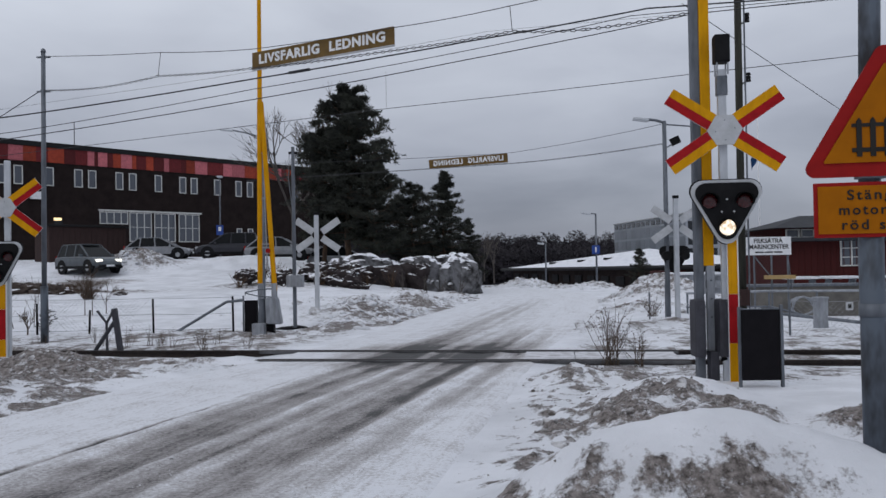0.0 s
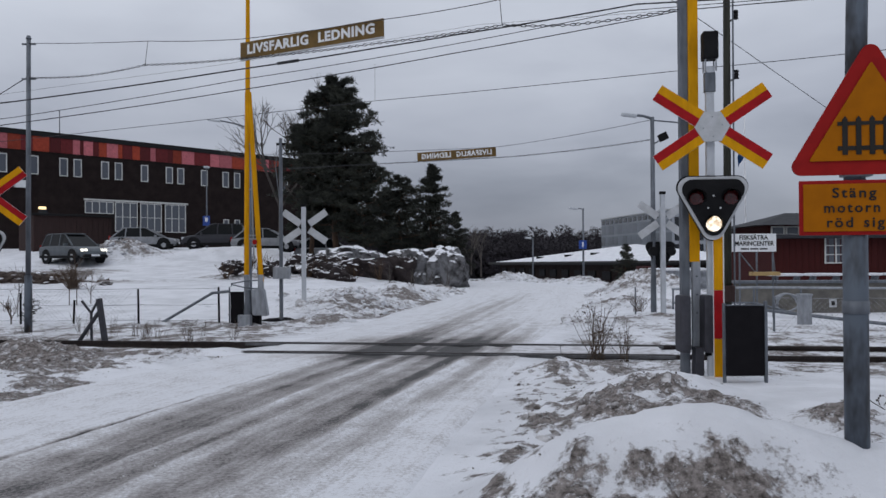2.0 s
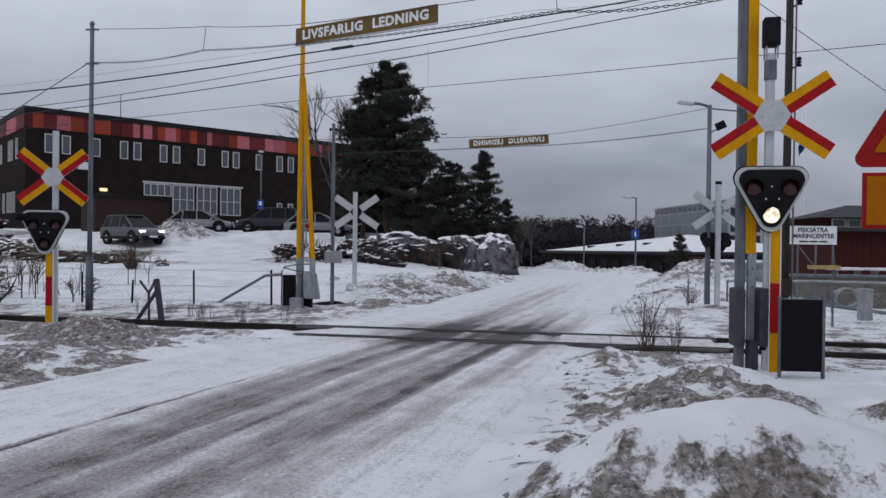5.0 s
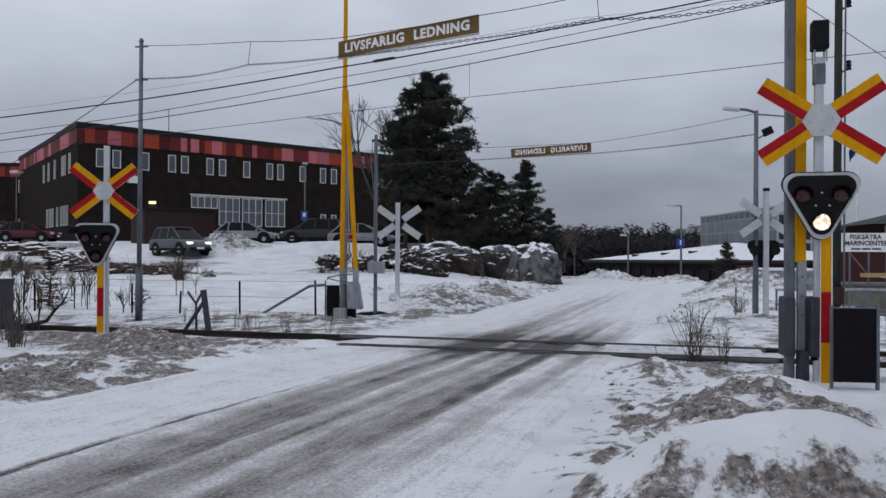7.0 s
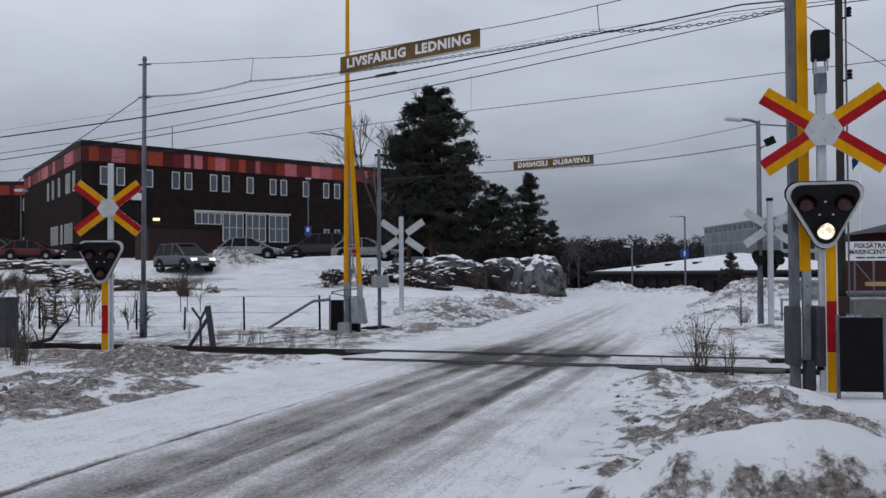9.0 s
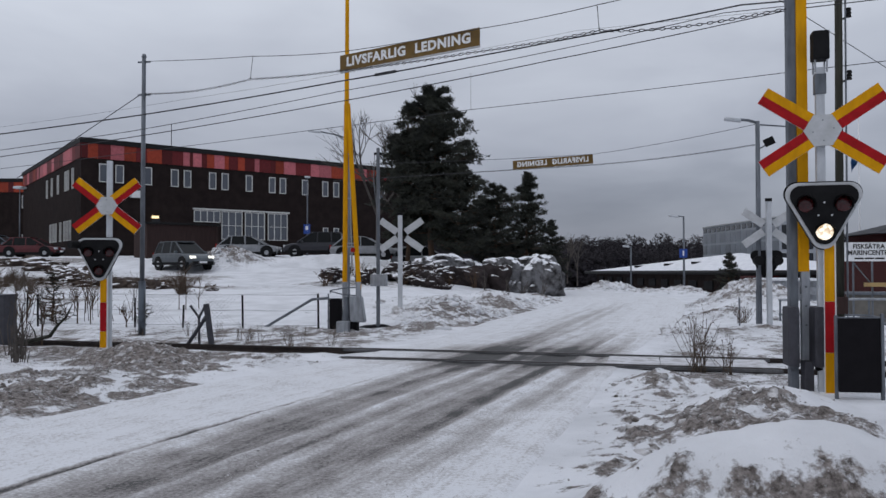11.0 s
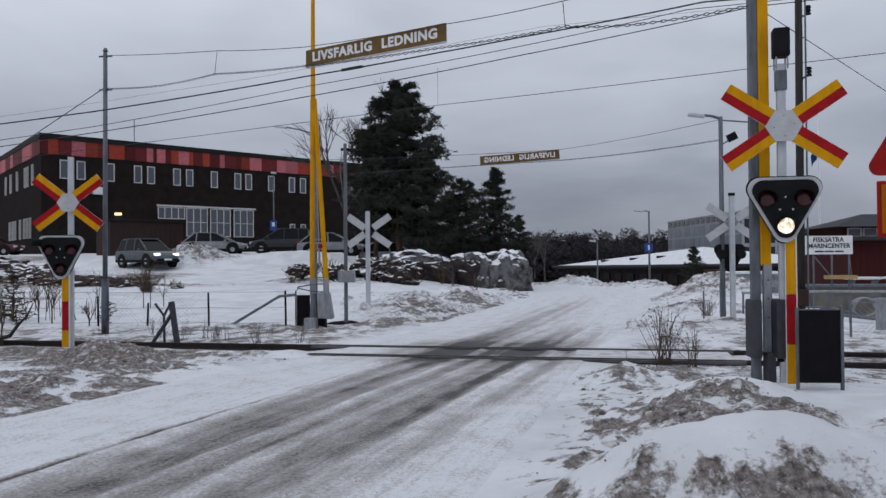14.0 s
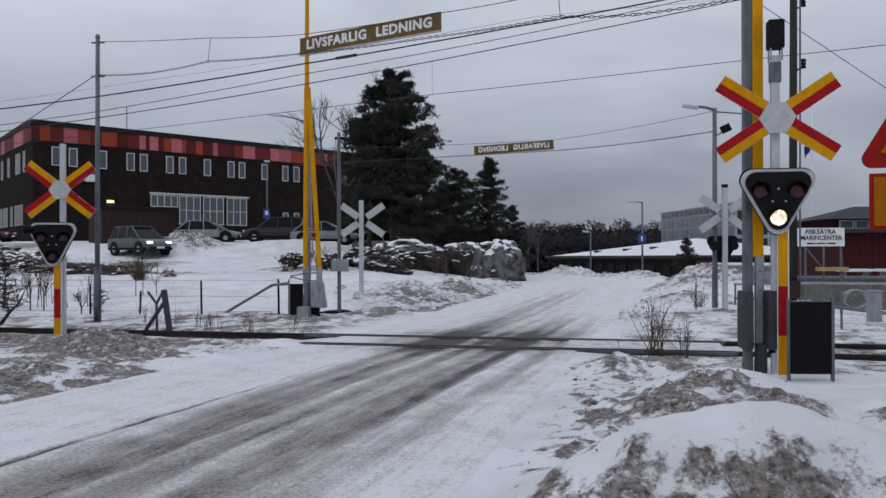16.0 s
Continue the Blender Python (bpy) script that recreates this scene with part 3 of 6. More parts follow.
tagged(new("slush_crumbs", from_arrays("slush_crumbs", CV, CF, SLUSH, False)), "crumbs of dirty frozen slush on the banks", "slush", kind="stuff")

# lumps of ploughed snow and ice on the banks
def lump_heap(name, label, spots, seed, mat, lo, hi):
    """Many angular frozen lumps, half sunk, scattered over spots (x, y, spread along x, along y, how many)."""
    rnd = random.Random(seed)
    bm = bmesh.new()
    bmesh.ops.create_icosphere(bm, subdivisions=2, radius=1.0)
    ball = [v.co.copy() for v in bm.verts]
    tris = [tuple(v.index for v in f.verts) for f in bm.faces]
    bm.free()
    V_, F_ = [], []
    for mx, my, sx, sy, n in spots:
        px = np.array([rnd.gauss(mx, sx) for _ in range(n)])
        py = np.array([rnd.gauss(my, sy) for _ in range(n)])
        pz, _ = ground_height(px, py)
        gap = np.abs(px - road_mid(py)) - road_half(py)
        for x, y, z, g_ in zip(px, py, pz, gap):
            if g_ < 0.25 and y < 49:
                continue
            r = lo + (hi - lo) * rnd.random() ** 2.5
            tm = Euler((rnd.uniform(-0.5, 0.5), rnd.uniform(-0.5, 0.5), rnd.uniform(0, 6))).to_matrix()
            sc = Vector((rnd.uniform(0.8, 1.5), rnd.uniform(0.7, 1.2), rnd.uniform(0.45, 0.8))) * r
            off = Vector((rnd.uniform(0, 50), rnd.uniform(0, 50), 0))
            i = len(V_)
            for v in ball:
                k_ = 0.82 + 0.42 * noise.noise(v * 1.5 + off) + 0.16 * noise.noise(v * 4 + off)
                V_.append(tuple(tm @ Vector((v.x * sc.x, v.y * sc.y, v.z * sc.z)) * k_ + Vector((x, y, z - 0.12 * r))))
            F_.extend([(i + p_, i + q_, i + o_) for p_, q_, o_ in tris])
    tagged(new(name, from_arrays(name, V_, F_, mat, True)), label, "snow lumps", kind="stuff")


ICE = material("dirty_ploughed_snow", (0.70, 0.71, 0.745), 0.8, second=(0.20, 0.18, 0.168), scale=5, detail=8, bump=0.7, bump_scale=22, spread=(0.47, 0.68))
ICE_DIRTY = material("sandy_frozen_slush", (0.60, 0.59, 0.60), 0.85, second=(0.10, 0.086, 0.077), scale=5, detail=8, bump=0.8, bump_scale=30, spread=(0.42, 0.62))
lump_heap("snow_lumps", "white and grey lumps of ploughed snow on the far banks",
          [(-2.9, 22.6, 0.9, 0.9, 60), (-1.9, 24.6, 0.9, 1.0, 80), (-1.3, 30, 0.9, 2.2, 70), (0.2, 35.5, 0.7, 2.0, 60), (-4.5, 26, 1.6, 1.6, 40),
           (6.4, 31.5, 1.3, 1.4, 80), (4.7, 25.5, 1.2, 0.8, 60), (3.0, 19.4, 0.45, 0.8, 50), (8.4, 29, 1.4, 1.5, 40),
           (3.9, 51.5, 1.0, 0.7, 50), (6.2, 49.5, 1.0, 0.7, 60), (8.4, 48.5, 1.0, 0.8, 60), (10.6, 46.5, 1.3, 0.9, 60), (1.5, 52.5, 1.2, 0.7, 40), (-19.9, 47.7, 1.2, 0.6, 50)], 31, ICE, 0.05, 0.25)
lump_heap("slush_lumps", "sandy frozen slush lumps along the road edges",
          [(-6.9, 12.9, 0.6, 0.3, 50), (-6.1, 11.7, 0.7, 0.5, 70), (-6.6, 10.6, 0.7, 0.6, 100), (-6.2, 9.5, 0.8, 0.6, 90), (-7.6, 8.9, 0.8, 0.5, 80),
           (1.85, 7.8, 0.4, 0.4, 60), (0.85, 7.8, 0.14, 1.0, 30), (-1.9, 21.8, 0.6, 0.3, 40), (1.6, 10.6, 0.5, 0.5, 50)], 32, ICE_DIRTY, 0.012, 0.075)

# crumbs thrown up along the wheel tracks
wr = random.Random(33)
V, F = [], []
for k in range(1500):
    y = wr.uniform(4.2, 12.5)
    lane_at = wr.choice((-3.87, -3.87, -2.60, -2.6, -2.2, -2.08, -3.5)) + wr.gauss(0, 0.075) + 0.04 * (y - 7.0)
    x = (lane_at + 0.2 * y) / 0.98
    r = wr.uniform(0.003, 0.008) * (1.7 if wr.random() < 0.08 else 1)
    tm = Euler((wr.uniform(0, 6), wr.uniform(0, 6), wr.uniform(0, 6))).to_matrix()
    i = len(V)
    V.extend([tuple(tm @ v * r + Vector((x, y, 0.022 + r * 0.3))) for v in base_v])
    F.extend([tuple(i + j for j in f) for f in base_f])
CRUMB = material("packed_snow_crumbs", (0.6, 0.6, 0.62), 0.8, second=(0.3, 0.29, 0.285), scale=6)
tagged(new("snow_crumbs", from_arrays("snow_crumbs", V, F, CRUMB, False)), "small crumbs of packed snow between the wheel tracks", "slush", kind="stuff")

# ---------------------------------------------------------------- railway
RAIL_DIR = Vector((1, -0.12, 0)).normalized()


def rail(name, offset):
    """A rail with foot, web and head, along the line."""
    bm = bmesh.new()
    prof = [(-0.06, -0.10), (0.06, -0.10), (0.06, -0.085), (0.012, -0.07), (0.012, -0.01), (0.036, 0.0), (0.036, 0.035), (-0.036, 0.035), (-0.036, 0.0), (-0.012, -0.01), (-0.012, -0.07), (-0.06, -0.085)]
    side = Vector((0.12, 1, 0)).normalized()
    rings = []
    for s in (-80, 60):
        c = Vector((0, near_rail(0) + offset, 0)) + RAIL_DIR * s
        rings.append([bm.verts.new(c + side * a + Vector((0, 0, b))) for a, b in prof])
    for k in range(len(prof)):
        j = (k + 1) % len(prof)
        bm.faces.new((rings[0][k], rings[0][j], rings[1][j], rings[1][k]))
    bm.faces.new(rings[0])
    bm.faces.new(rings[1][::-1])
    bmesh.ops.recalc_face_normals(bm, faces=bm.faces)
    me = mesh_of(bm, name, RUST)
    return tagged(new(name, me), "dark rusty steel rail lying in snow", "rail", "rails of the track")


rail("rail", 0.0)
rail("rail", 1.43)

DIRTY_SNOW = material("trodden_snow", (0.62, 0.62, 0.65), 0.8, second=(0.24, 0.225, 0.22), scale=5, detail=9, bump=0.4, bump_scale=14, spread=(0.45, 0.75))
# crossing deck: wet dark panels between and beside the rails
deck_mid = Vector((-0.25, near_rail(-0.25), 0))
deck = thing("crossing_deck", deck_mid, "wet dark rubber deck panels between the rails", "crossing deck", turn=-6.84, kind="structure")
for v0 in (-0.1, 0.1, 1.32, 1.52):
    for k in range(-4, 5):
        bm = box(bmesh.new(), (k * 0.86, v0, 0.005), (0.85, 0.05, 0.05), bevel=0.006)
        part("flange_strip", bm, DECK, deck)
for k in (2, 3, 4):
    for v0, w in ((0.73, 1.1),):
        bm = box(bmesh.new(), (k * 0.86 - 0.1, v0, -0.012), (0.85, w, 0.07), bevel=0.01)
        part("snowy_panel", bm, DIRTY_SNOW, deck, "snow-covered deck panel")


# ---------------------------------------------------------------- signals
def board_outline(w, h):
    """A triangle on its point with round corners, middle of its top edge at 0, 0."""
    return [(x, z) for x, z in rounded([(-w * 0.63, 0), (0, -h * 1.17), (w * 0.63, 0)], w * 0.17, 8)]


def crossbuck(parent, at, span, rise, arm_w, front=True, plain=None):
    """Two crossed arms, each split in red and yellow, with a pale six-sided middle."""
    x, y, z = at
    L_ = math.hypot(span, rise)
    tilt = math.degrees(math.atan2(rise, span))
    for sgn in (1, -1):
        for end in (1, -1):
            ang = tilt * sgn
            c = Vector((math.cos(radians(ang)) * end, 0, math.sin(radians(ang)) * end))
            nrm = Vector((-c.z, 0, c.x))
            if nrm.z < 0:
                nrm = -nrm
            mid = Vector((x, y, z)) + c * (L_ * 0.3)
            length = L_ * 0.4
            if plain:
                bm = box(bmesh.new(), mid, (length, 0.02, arm_w), (0, -ang, 0), 0.004)
                part("cross_arm", bm, plain, parent)
                continue
            # yellow is uppermost on the two upper arms, red on the two lower ones
            up_yellow = c.z > 0
            hi, lo = (YELLOW, RED) if up_yellow else (RED, YELLOW)
            arm = box(bmesh.new(), mid + Vector((0, 0.012, 0)), (length, 0.012, arm_w), (0, -ang, 0), 0.003)
            arm_ob = part("cross_arm", arm, WHITEPAINT, parent, "cross arm in red and yellow halves")
            for k, mt in ((1, hi), (-1, lo)):
                bm = box(bmesh.new(), mid + nrm * (arm_w * 0.2475 * k), (length - 0.004, 0.014, arm_w * 0.49), (0, -ang, 0), 0.002)
                part("colour_strip", bm, mt, arm_ob)
    if not plain:
        r = L_ * 0.125
        outline = [(x + r * math.cos(radians(a)) * 1.08, z + r * math.sin(radians(a)) * 1.05) for a in (2, 62, 118, 182, 242, 300)]
        bm = plate(bmesh.new(), [(px, pz) for px, pz in outline], 0.03, Matrix.Translation((0, y - 0.014, 0)))
        hub = part("cross_hub", bm, OFFWHITE, parent, "pale grey six-sided hub plate")
        for px, pz in ((0, 0.6), (-0.55, -0.1), (0.05, -0.62), (0.6, 0.1)):
            bm = rod(bmesh.new(), (x + px * r, y - 0.02, z + pz * r), (x + px * r, y - 0.012, z + pz * r), 0.008, seg=8)
            part("bolt", bm, GALV_DARK, hub)


def signal(at, turn, label, lit, z_board, z_cross, z_top, board_w, span, rise, wide=True, cross_dx=0.0, post_dx=0.0, post_w=0.11, h=0.86):
    """A crossing signal: cabinet-backed three-lamp board on a striped stick, crossbuck and a bell box on top."""
    s = thing("crossing_signal", at, label, "crossing signal", "crossing signals facing the road", turn)
    # main post behind the board
    bm = box(bmesh.new(), (post_dx, 0.12, z_top / 2 - 0.15), (post_w, 0.09, z_top + 0.3), bevel=0.012)
    part("post", bm, ALU, s, "pale aluminium profile post")
    # striped stick in front
    lh = h / 0.9
    bot = z_board - h
    bands = ((YELLOW, -0.35, 0.52), (RED, 0.52, 1.17), (YELLOW, 1.17, bot + 0.06)) if wide else ((YELLOW, -0.35, 0.42), (RED, 0.42, 0.98), (YELLOW, 0.98, bot + 0.06))
    back = box(bmesh.new(), (0.075, 0.02, bot / 2 - 0.1), (0.145, 0.03, bot + 0.45), bevel=0.004)
    st = part("marker_stick", back, WHITEPAINT, s, "white-edged stick with yellow and red bands")
    for mt, a, b in bands:
        bm = box(bmesh.new(), (0.068, 0.0, (a + b) / 2), (0.118, 0.016, b - a - 0.004), bevel=0.002)
        part("band", bm, mt, st)
    # board with pale rim
    bm = plate(bmesh.new(), board_outline(board_w, h), 0.05, Matrix.Translation((0, -0.05, z_board)))
    rim = part("rim", bm, OFFWHITE, s, "pale rim round the lamp board")
    bm = plate(bmesh.new(), [(x * 0.89, -0.042 * board_w + z * 0.89) for x, z in board_outline(board_w, h)], 0.03, Matrix.Translation((0, -0.075, z_board)))
    part("lamp_board", bm, BLACK, s, "black three-lamp board")
    bm = plate(bmesh.new(), [(x * 1.035, 0.02 * board_w + z * 1.035) for x, z in board_outline(board_w, h)], 0.03, Matrix.Translation((0, 0.0, z_board)))
    part("backing", bm, BLACK, s)
    r = board_w * 0.118
    for k, (lx, lz, mt) in enumerate(((-0.25, -0.29, LENS_RED), (0.25, -0.29, LENS_RED), (0.0, -0.66, LENS_WHITE if lit else LENS_RED))):
        c = Vector((lx * board_w, -0.08, z_board + lz * lh))
        bm = bmesh.new()
        bmesh.ops.create_uvsphere(bm, u_segments=20, v_segments=10, radius=r, matrix=Matrix.Translation(c) @ Matrix.Diagonal((1, 0.3, 1, 1)))
        lamp = part("lens", bm, mt, s, "lit white lens" if (lit and k == 2) else "unlit dark red lens", smooth=True)
        # hood: half a tube over the lens
        bm = bmesh.new()
        n, ring = 18, []
        for i in range(n + 1):
            a = radians(-20 + 220 * i / n)
            d = 0.16 * (0.35 + 0.65 * max(0, math.sin(a)))
            p = Vector((math.cos(a), 0, math.sin(a))) * (r * 1.14)
            ring.append((bm.verts.new(c + p), bm.verts.new(c + p * 0.97 + Vector((0, -d, -0.02)))))
        for a, b in zip(ring, ring[1:]):
            bm.faces.new((a[0], b[0], b[1], a[1]))
        bmesh.ops.solidify(bm, geom=bm.faces[:], thickness=0.006)
        part("hood", bm, BLACK, lamp, smooth=True)
    for lx, lz in ((0.0, -0.27), (-0.08, -0.44), (0.1, -0.44)):
        bm = rod(bmesh.new(), (lx * board_w, -0.085, z_board + lz * lh), (lx * board_w, -0.07, z_board + lz * lh), 0.013, seg=8)
        part("screw", bm, OFFWHITE, s)
    crossbuck(s, (cross_dx, -0.03, z_cross), span, rise, max(0.22, 0.235 * span / 1.43))
    return s


sig_r = signal((3.5, 10.8, 0.0), -6, "crossing signal with yellow-red crossbuck and lit white lamp", True, 2.69, 3.36, 4.2, 0.89, 1.43, 0.96)
# bell box on the post's head
bm = box(bmesh.new(), (0.0, 0.09, 4.47), (0.2, 0.22, 0.37), bevel=0.025)
bell = part("bell_box", bm, BLACK, sig_r, "black bell housing on top of the post")
for a, b in ((-0.07, 0.02), (0.07, 0.02), (-0.07, 0.16), (0.07, 0.16)):
    part("bell_stay", rod(bmesh.new(), (a, b, 4.12), (a, b, 4.28), 0.012, seg=6), GALV, bell)
bm = box(bmesh.new(), (0.0, 0.115, 3.98), (0.14, 0.12, 0.26), bevel=0.008)
part("junction_box", bm, GALV_DARK, sig_r)
sig_l = signal((-8.62, 14.6, -0.05), 14, "smaller crossing signal with yellow-red crossbuck and dark lamps", False, 2.23, 2.86, 3.75, 0.80, 1.17, 0.93, False, 0.13, 0.14, 0.10, 0.85)
part("side_lamp", rod(bmesh.new(), (-0.5, -0.2, 2.1), (-0.38, -0.02, 2.1), 0.075, seg=12), BLACK, sig_l)


def back_signal(at, turn, label, top, zc, board):
    """A crossing signal seen from behind: pale crossbuck, post, lamp board in black."""
    s = thing("crossing_signal", at, label, "crossing signal", "crossing signals facing away", turn)
    part("post", box(bmesh.new(), (0, 0, top / 2 - 0.2), (0.125, 0.1, top + 0.4), bevel=0.015), ALU, s, "pale aluminium profile post")
    part("cap", box(bmesh.new(), (0, 0, top + 0.03), (0.14, 0.12, 0.08), bevel=0.01), BLACK, s)
    crossbuck(s, (0.02, 0.08, zc), 1.24, 0.86, 0.2, plain=OFFWHITE)
    if board:
        bm = plate(bmesh.new(), board_outline(0.8, 0.72), 0.05, Matrix.Translation((0.0, 0.16, board)))
        part("lamp_board", bm, BLACK, s)
        for lx in (-0.24, 0.24):
            part("lamp_housing", rod(bmesh.new(), (lx, 0.0, board - 0.26), (lx, 0.17, board - 0.26), 0.12, seg=14), BLACK, s)
    return s


back_signal((-4.25, 23.0, 0.0), 0, "pale grey crossbuck seen from its back on a slim post", 3.1, 2.52, None)
back_signal((5.56, 21.2, -0.05), 4, "pale crossbuck and black lamp board seen from behind", 3.3, 2.62, 2.05)


# ---------------------------------------------------------------- raised barriers
def barrier_left(at):
    s = thing("raised_barrier", at, "tall yellow barrier boom raised upright on grey arms", "barrier", "raised barriers")
    part("pedestal", box(bmesh.new(), (0.03, 0.05, 0.12), (0.2, 0.24, 0.55), bevel=0.015), DARKBOX, s, "dark machine pedestal")
    for x0, x1 in ((-0.20, -0.16), (0.16, -0.12)):
        bm = bmesh.new()
        rod(bm, (x0, 0, 1.05), (x1, 0, 5.65), 0.062, 0.06, seg=8)
        part("boom_leg", bm, YELLOW, s)
    part("boom", rod(bmesh.new(), (-0.15, 0, 5.6), (-0.13, 0, 10.0), 0.06, 0.04, seg=10), YELLOW, s)
    for z in (2.1, 2.18, 3.3, 4.4):
        w = 0.16 - 0.28 * (z - 1.05) / 4.6
        part("cross_tie", rod(bmesh.new(), (-0.19, 0, z), (w, 0, z), 0.02, seg=6), GALV, s)
    part("stay", rod(bmesh.new(), (-0.02, 0.02, 1.55), (-0.08, 0.02, 4.2), 0.022, seg=6), GALV, s)
    for x in (-0.2, 0.16):
        part("arm", box(bmesh.new(), (x * 0.93, 0, 0.98), (0.12, 0.14, 0.5), bevel=0.015), GALV, s, "grey lever arm")
    hood = bmesh.new()
    plate(hood, [(-0.02, 0.26), (0.34, 0.24), (0.24, 0.88), (-0.04, 0.88)], 0.3, Matrix.Translation((0, -0.2, 0)))
    bmesh.ops.bevel(hood, geom=hood.edges[:], offset=0.02, segments=2, affect="EDGES")
    part("machine_hood", hood, GALV, s, "grey sloping machine hood")
    part("motor_tube", rod(bmesh.new(), (-0.16, -0.02, 0.24), (-0.14, -0.02, 0.86), 0.1, 0.085, seg=14), GALV_DARK, s)
    part("plinth_box", box(bmesh.new(), (-0.16, -0.3, 0.1), (0.29, 0.26, 0.36), bevel=0.02), GALV, s)
    part("handle_bar", sweep([(-0.54, -0.1, 0.95), (-0.54, -0.1, 1.02), (-0.2, -0.12, 1.08), (0.1, -0.12, 1.1)], 0.018), GALV_DARK, s)
    part("handle_bar", sweep([(-0.54, -0.1, 1.0), (-0.2, -0.12, 0.92), (0.1, -0.12, 0.9)], 0.016), GALV_DARK, s)
    part("reflector", rod(bmesh.new(), (0.02, -0.06, 2.02), (0.02, -0.04, 2.02), 0.06, seg=14), SIGNRED, s, "round red reflector")
    return s


barrier_left((-4.78, 19.4, 0.0))

br = thing("raised_barrier", (3.3, 11.1, 0.0), "yellow and grey barrier boom raised upright beside the road", "barrier", "raised barriers")
part("pole", box(bmesh.new(), (-0.08, 0.05, 2.5), (0.11, 0.14, 6.2), bevel=0.02), GALV_DARK, br, "grey square steel pole")
bm = box(bmesh.new(), (0.038, 0, 4.0), (0.135, 0.09, 4.9), bevel=0.01)
part("boom", bm, YELLOW, br, "yellow boom standing upright")
part("arm", box(bmesh.new(), (0.06, 0.0, 0.78), (0.11, 0.08, 1.6), bevel=0.01), GALV, br)
for z in (1.22, 1.38):
    part("clamp", box(bmesh.new(), (0.14, 0.02, z), (0.36, 0.06, 0.07), bevel=0.008), GALV, br)
for z in (0.85, 1.1, 1.35):
    part("bolt_head", rod(bmesh.new(), (0.06, -0.05, z), (0.06, -0.035, z), 0.014, seg=8), GALV_DARK, br)
part("counterweight", box(bmesh.new(), (-0.15, -0.1, 0.71), (0.14, 0.34, 0.78), bevel=0.05), COUNTER, br, "grey rounded counterweight slab")
part("counterweight", box(bmesh.new(), (0.17, -0.1, 0.71), (0.15, 0.34, 0.78), bevel=0.05), COUNTER, br, "grey rounded counterweight slab")
part("pedestal", box(bmesh.new(), (0.06, -0.06, 0.14), (0.12, 0.2, 0.5), bevel=0.025), COUNTER, br)
part("bolt_head", rod(bmesh.new(), (0.12, -0.2, 0.3), (0.2, -0.2, 0.3), 0.03, seg=8), BLACK, br)

# dark relay cabinet behind the signal
cb = thing("relay_cabinet", (3.74, 10.3, 0.0), "charcoal steel cabinet board on a galvanised stake", "cabinet", "trackside cabinets")
part("body", box(bmesh.new(), (0, 0.06, 0.545), (0.48, 0.14, 0.9), bevel=0.012), DARKBOX, cb)
part("stake", box(bmesh.new(), (0.26, 0.0, 0.45), (0.035, 0.05, 1.2), bevel=0.006), GALV_DARK, cb)
part("stake", box(bmesh.new(), (-0.25, 0.05, 0.45), (0.035, 0.05, 1.15), bevel=0.006), GALV_DARK, cb)
part("top_rail", box(bmesh.new(), (0.0, 0.0, 1.0), (0.5, 0.02, 0.015)), GALV_DARK, cb)
cb2 = thing("relay_cabinet", (-5.27, 19.6, -0.12), "small charcoal cabinet board on a steel stake", "cabinet", "trackside cabinets")
part("body", box(bmesh.new(), (0, 0.06, 0.52), (0.31, 0.14, 0.82), bevel=0.012), DARKBOX, cb2)
part("stake", box(bmesh.new(), (-0.18, 0.0, 0.45), (0.03, 0.05, 1.2), bevel=0.006), GALV_DARK, cb2)

# ---------------------------------------------------------------- warning sign
ws = thing("warning_sign", (2.475, 4.9, 0.3), "yellow triangular barrier warning sign over a text plate", "road sign", turn=-10)
part("pole", rod(bmesh.new(), (0, 0.08, -0.1), (0.0, 0.08, 1.78), 0.072, seg=24), BLUEGREY, ws, "thick grey-blue steel pole", smooth=True)
part("pole_upper", rod(bmesh.new(), (0, 0.08, 1.78), (0.04, 0.08, 3.6), 0.062, seg=24), BLUEGREY, ws, smooth=True)
part("sleeve", rod(bmesh.new(), (0, 0.08, 0.98), (0, 0.08, 1.06), 0.078, seg=24), GALV_DARK, ws, smooth=True)
TR = [(-0.495, 1.83), (0.495, 1.83), (0.0, 2.675)]
for nm, grow, dy, mt, lb in (("edge", 1.0, 0.0, SIGNRED, "red border with round corners"), ("field", 0.0, -0.012, SIGNYELLOW, "yellow field")):
    if grow:
        bm = plate(bmesh.new(), rounded(TR, 0.055, 8), 0.02, Matrix.Translation((0.075, dy, 0)))
    else:
        bm = plate(bmesh.new(), rounded([(-0.36, 1.915), (0.36, 1.915), (0.0, 2.515)], 0.008, 3), 0.01, Matrix.Translation((0.075, dy, 0)))
    part(nm, bm, mt, ws, lb)
fence_sym = part("barrier_symbol", box(bmesh.new(), (0.075, -0.014, 2.14), (0.39, 0.006, 0.022)), BLACKINK, ws, "black paling symbol")
part("rail_bar", box(bmesh.new(), (0.075, -0.014, 1.99), (0.39, 0.006, 0.026)), BLACKINK, fence_sym)
for k in range(5):
    x = 0.075 - 0.154 + 0.077 * k
    part("paling", plate(bmesh.new(), [(x - 0.015, 1.95), (x + 0.015, 1.95), (x + 0.015, 2.165), (x, 2.185), (x - 0.015, 2.165)], 0.006, Matrix.Translation((0, -0.019, 0))), BLACKINK, fence_sym)
part("text_plate", box(bmesh.new(), (0.075, 0.01, 1.63), (0.83, 0.02, 0.335), bevel=0.008), SIGNRED, ws, "red-edged plate")
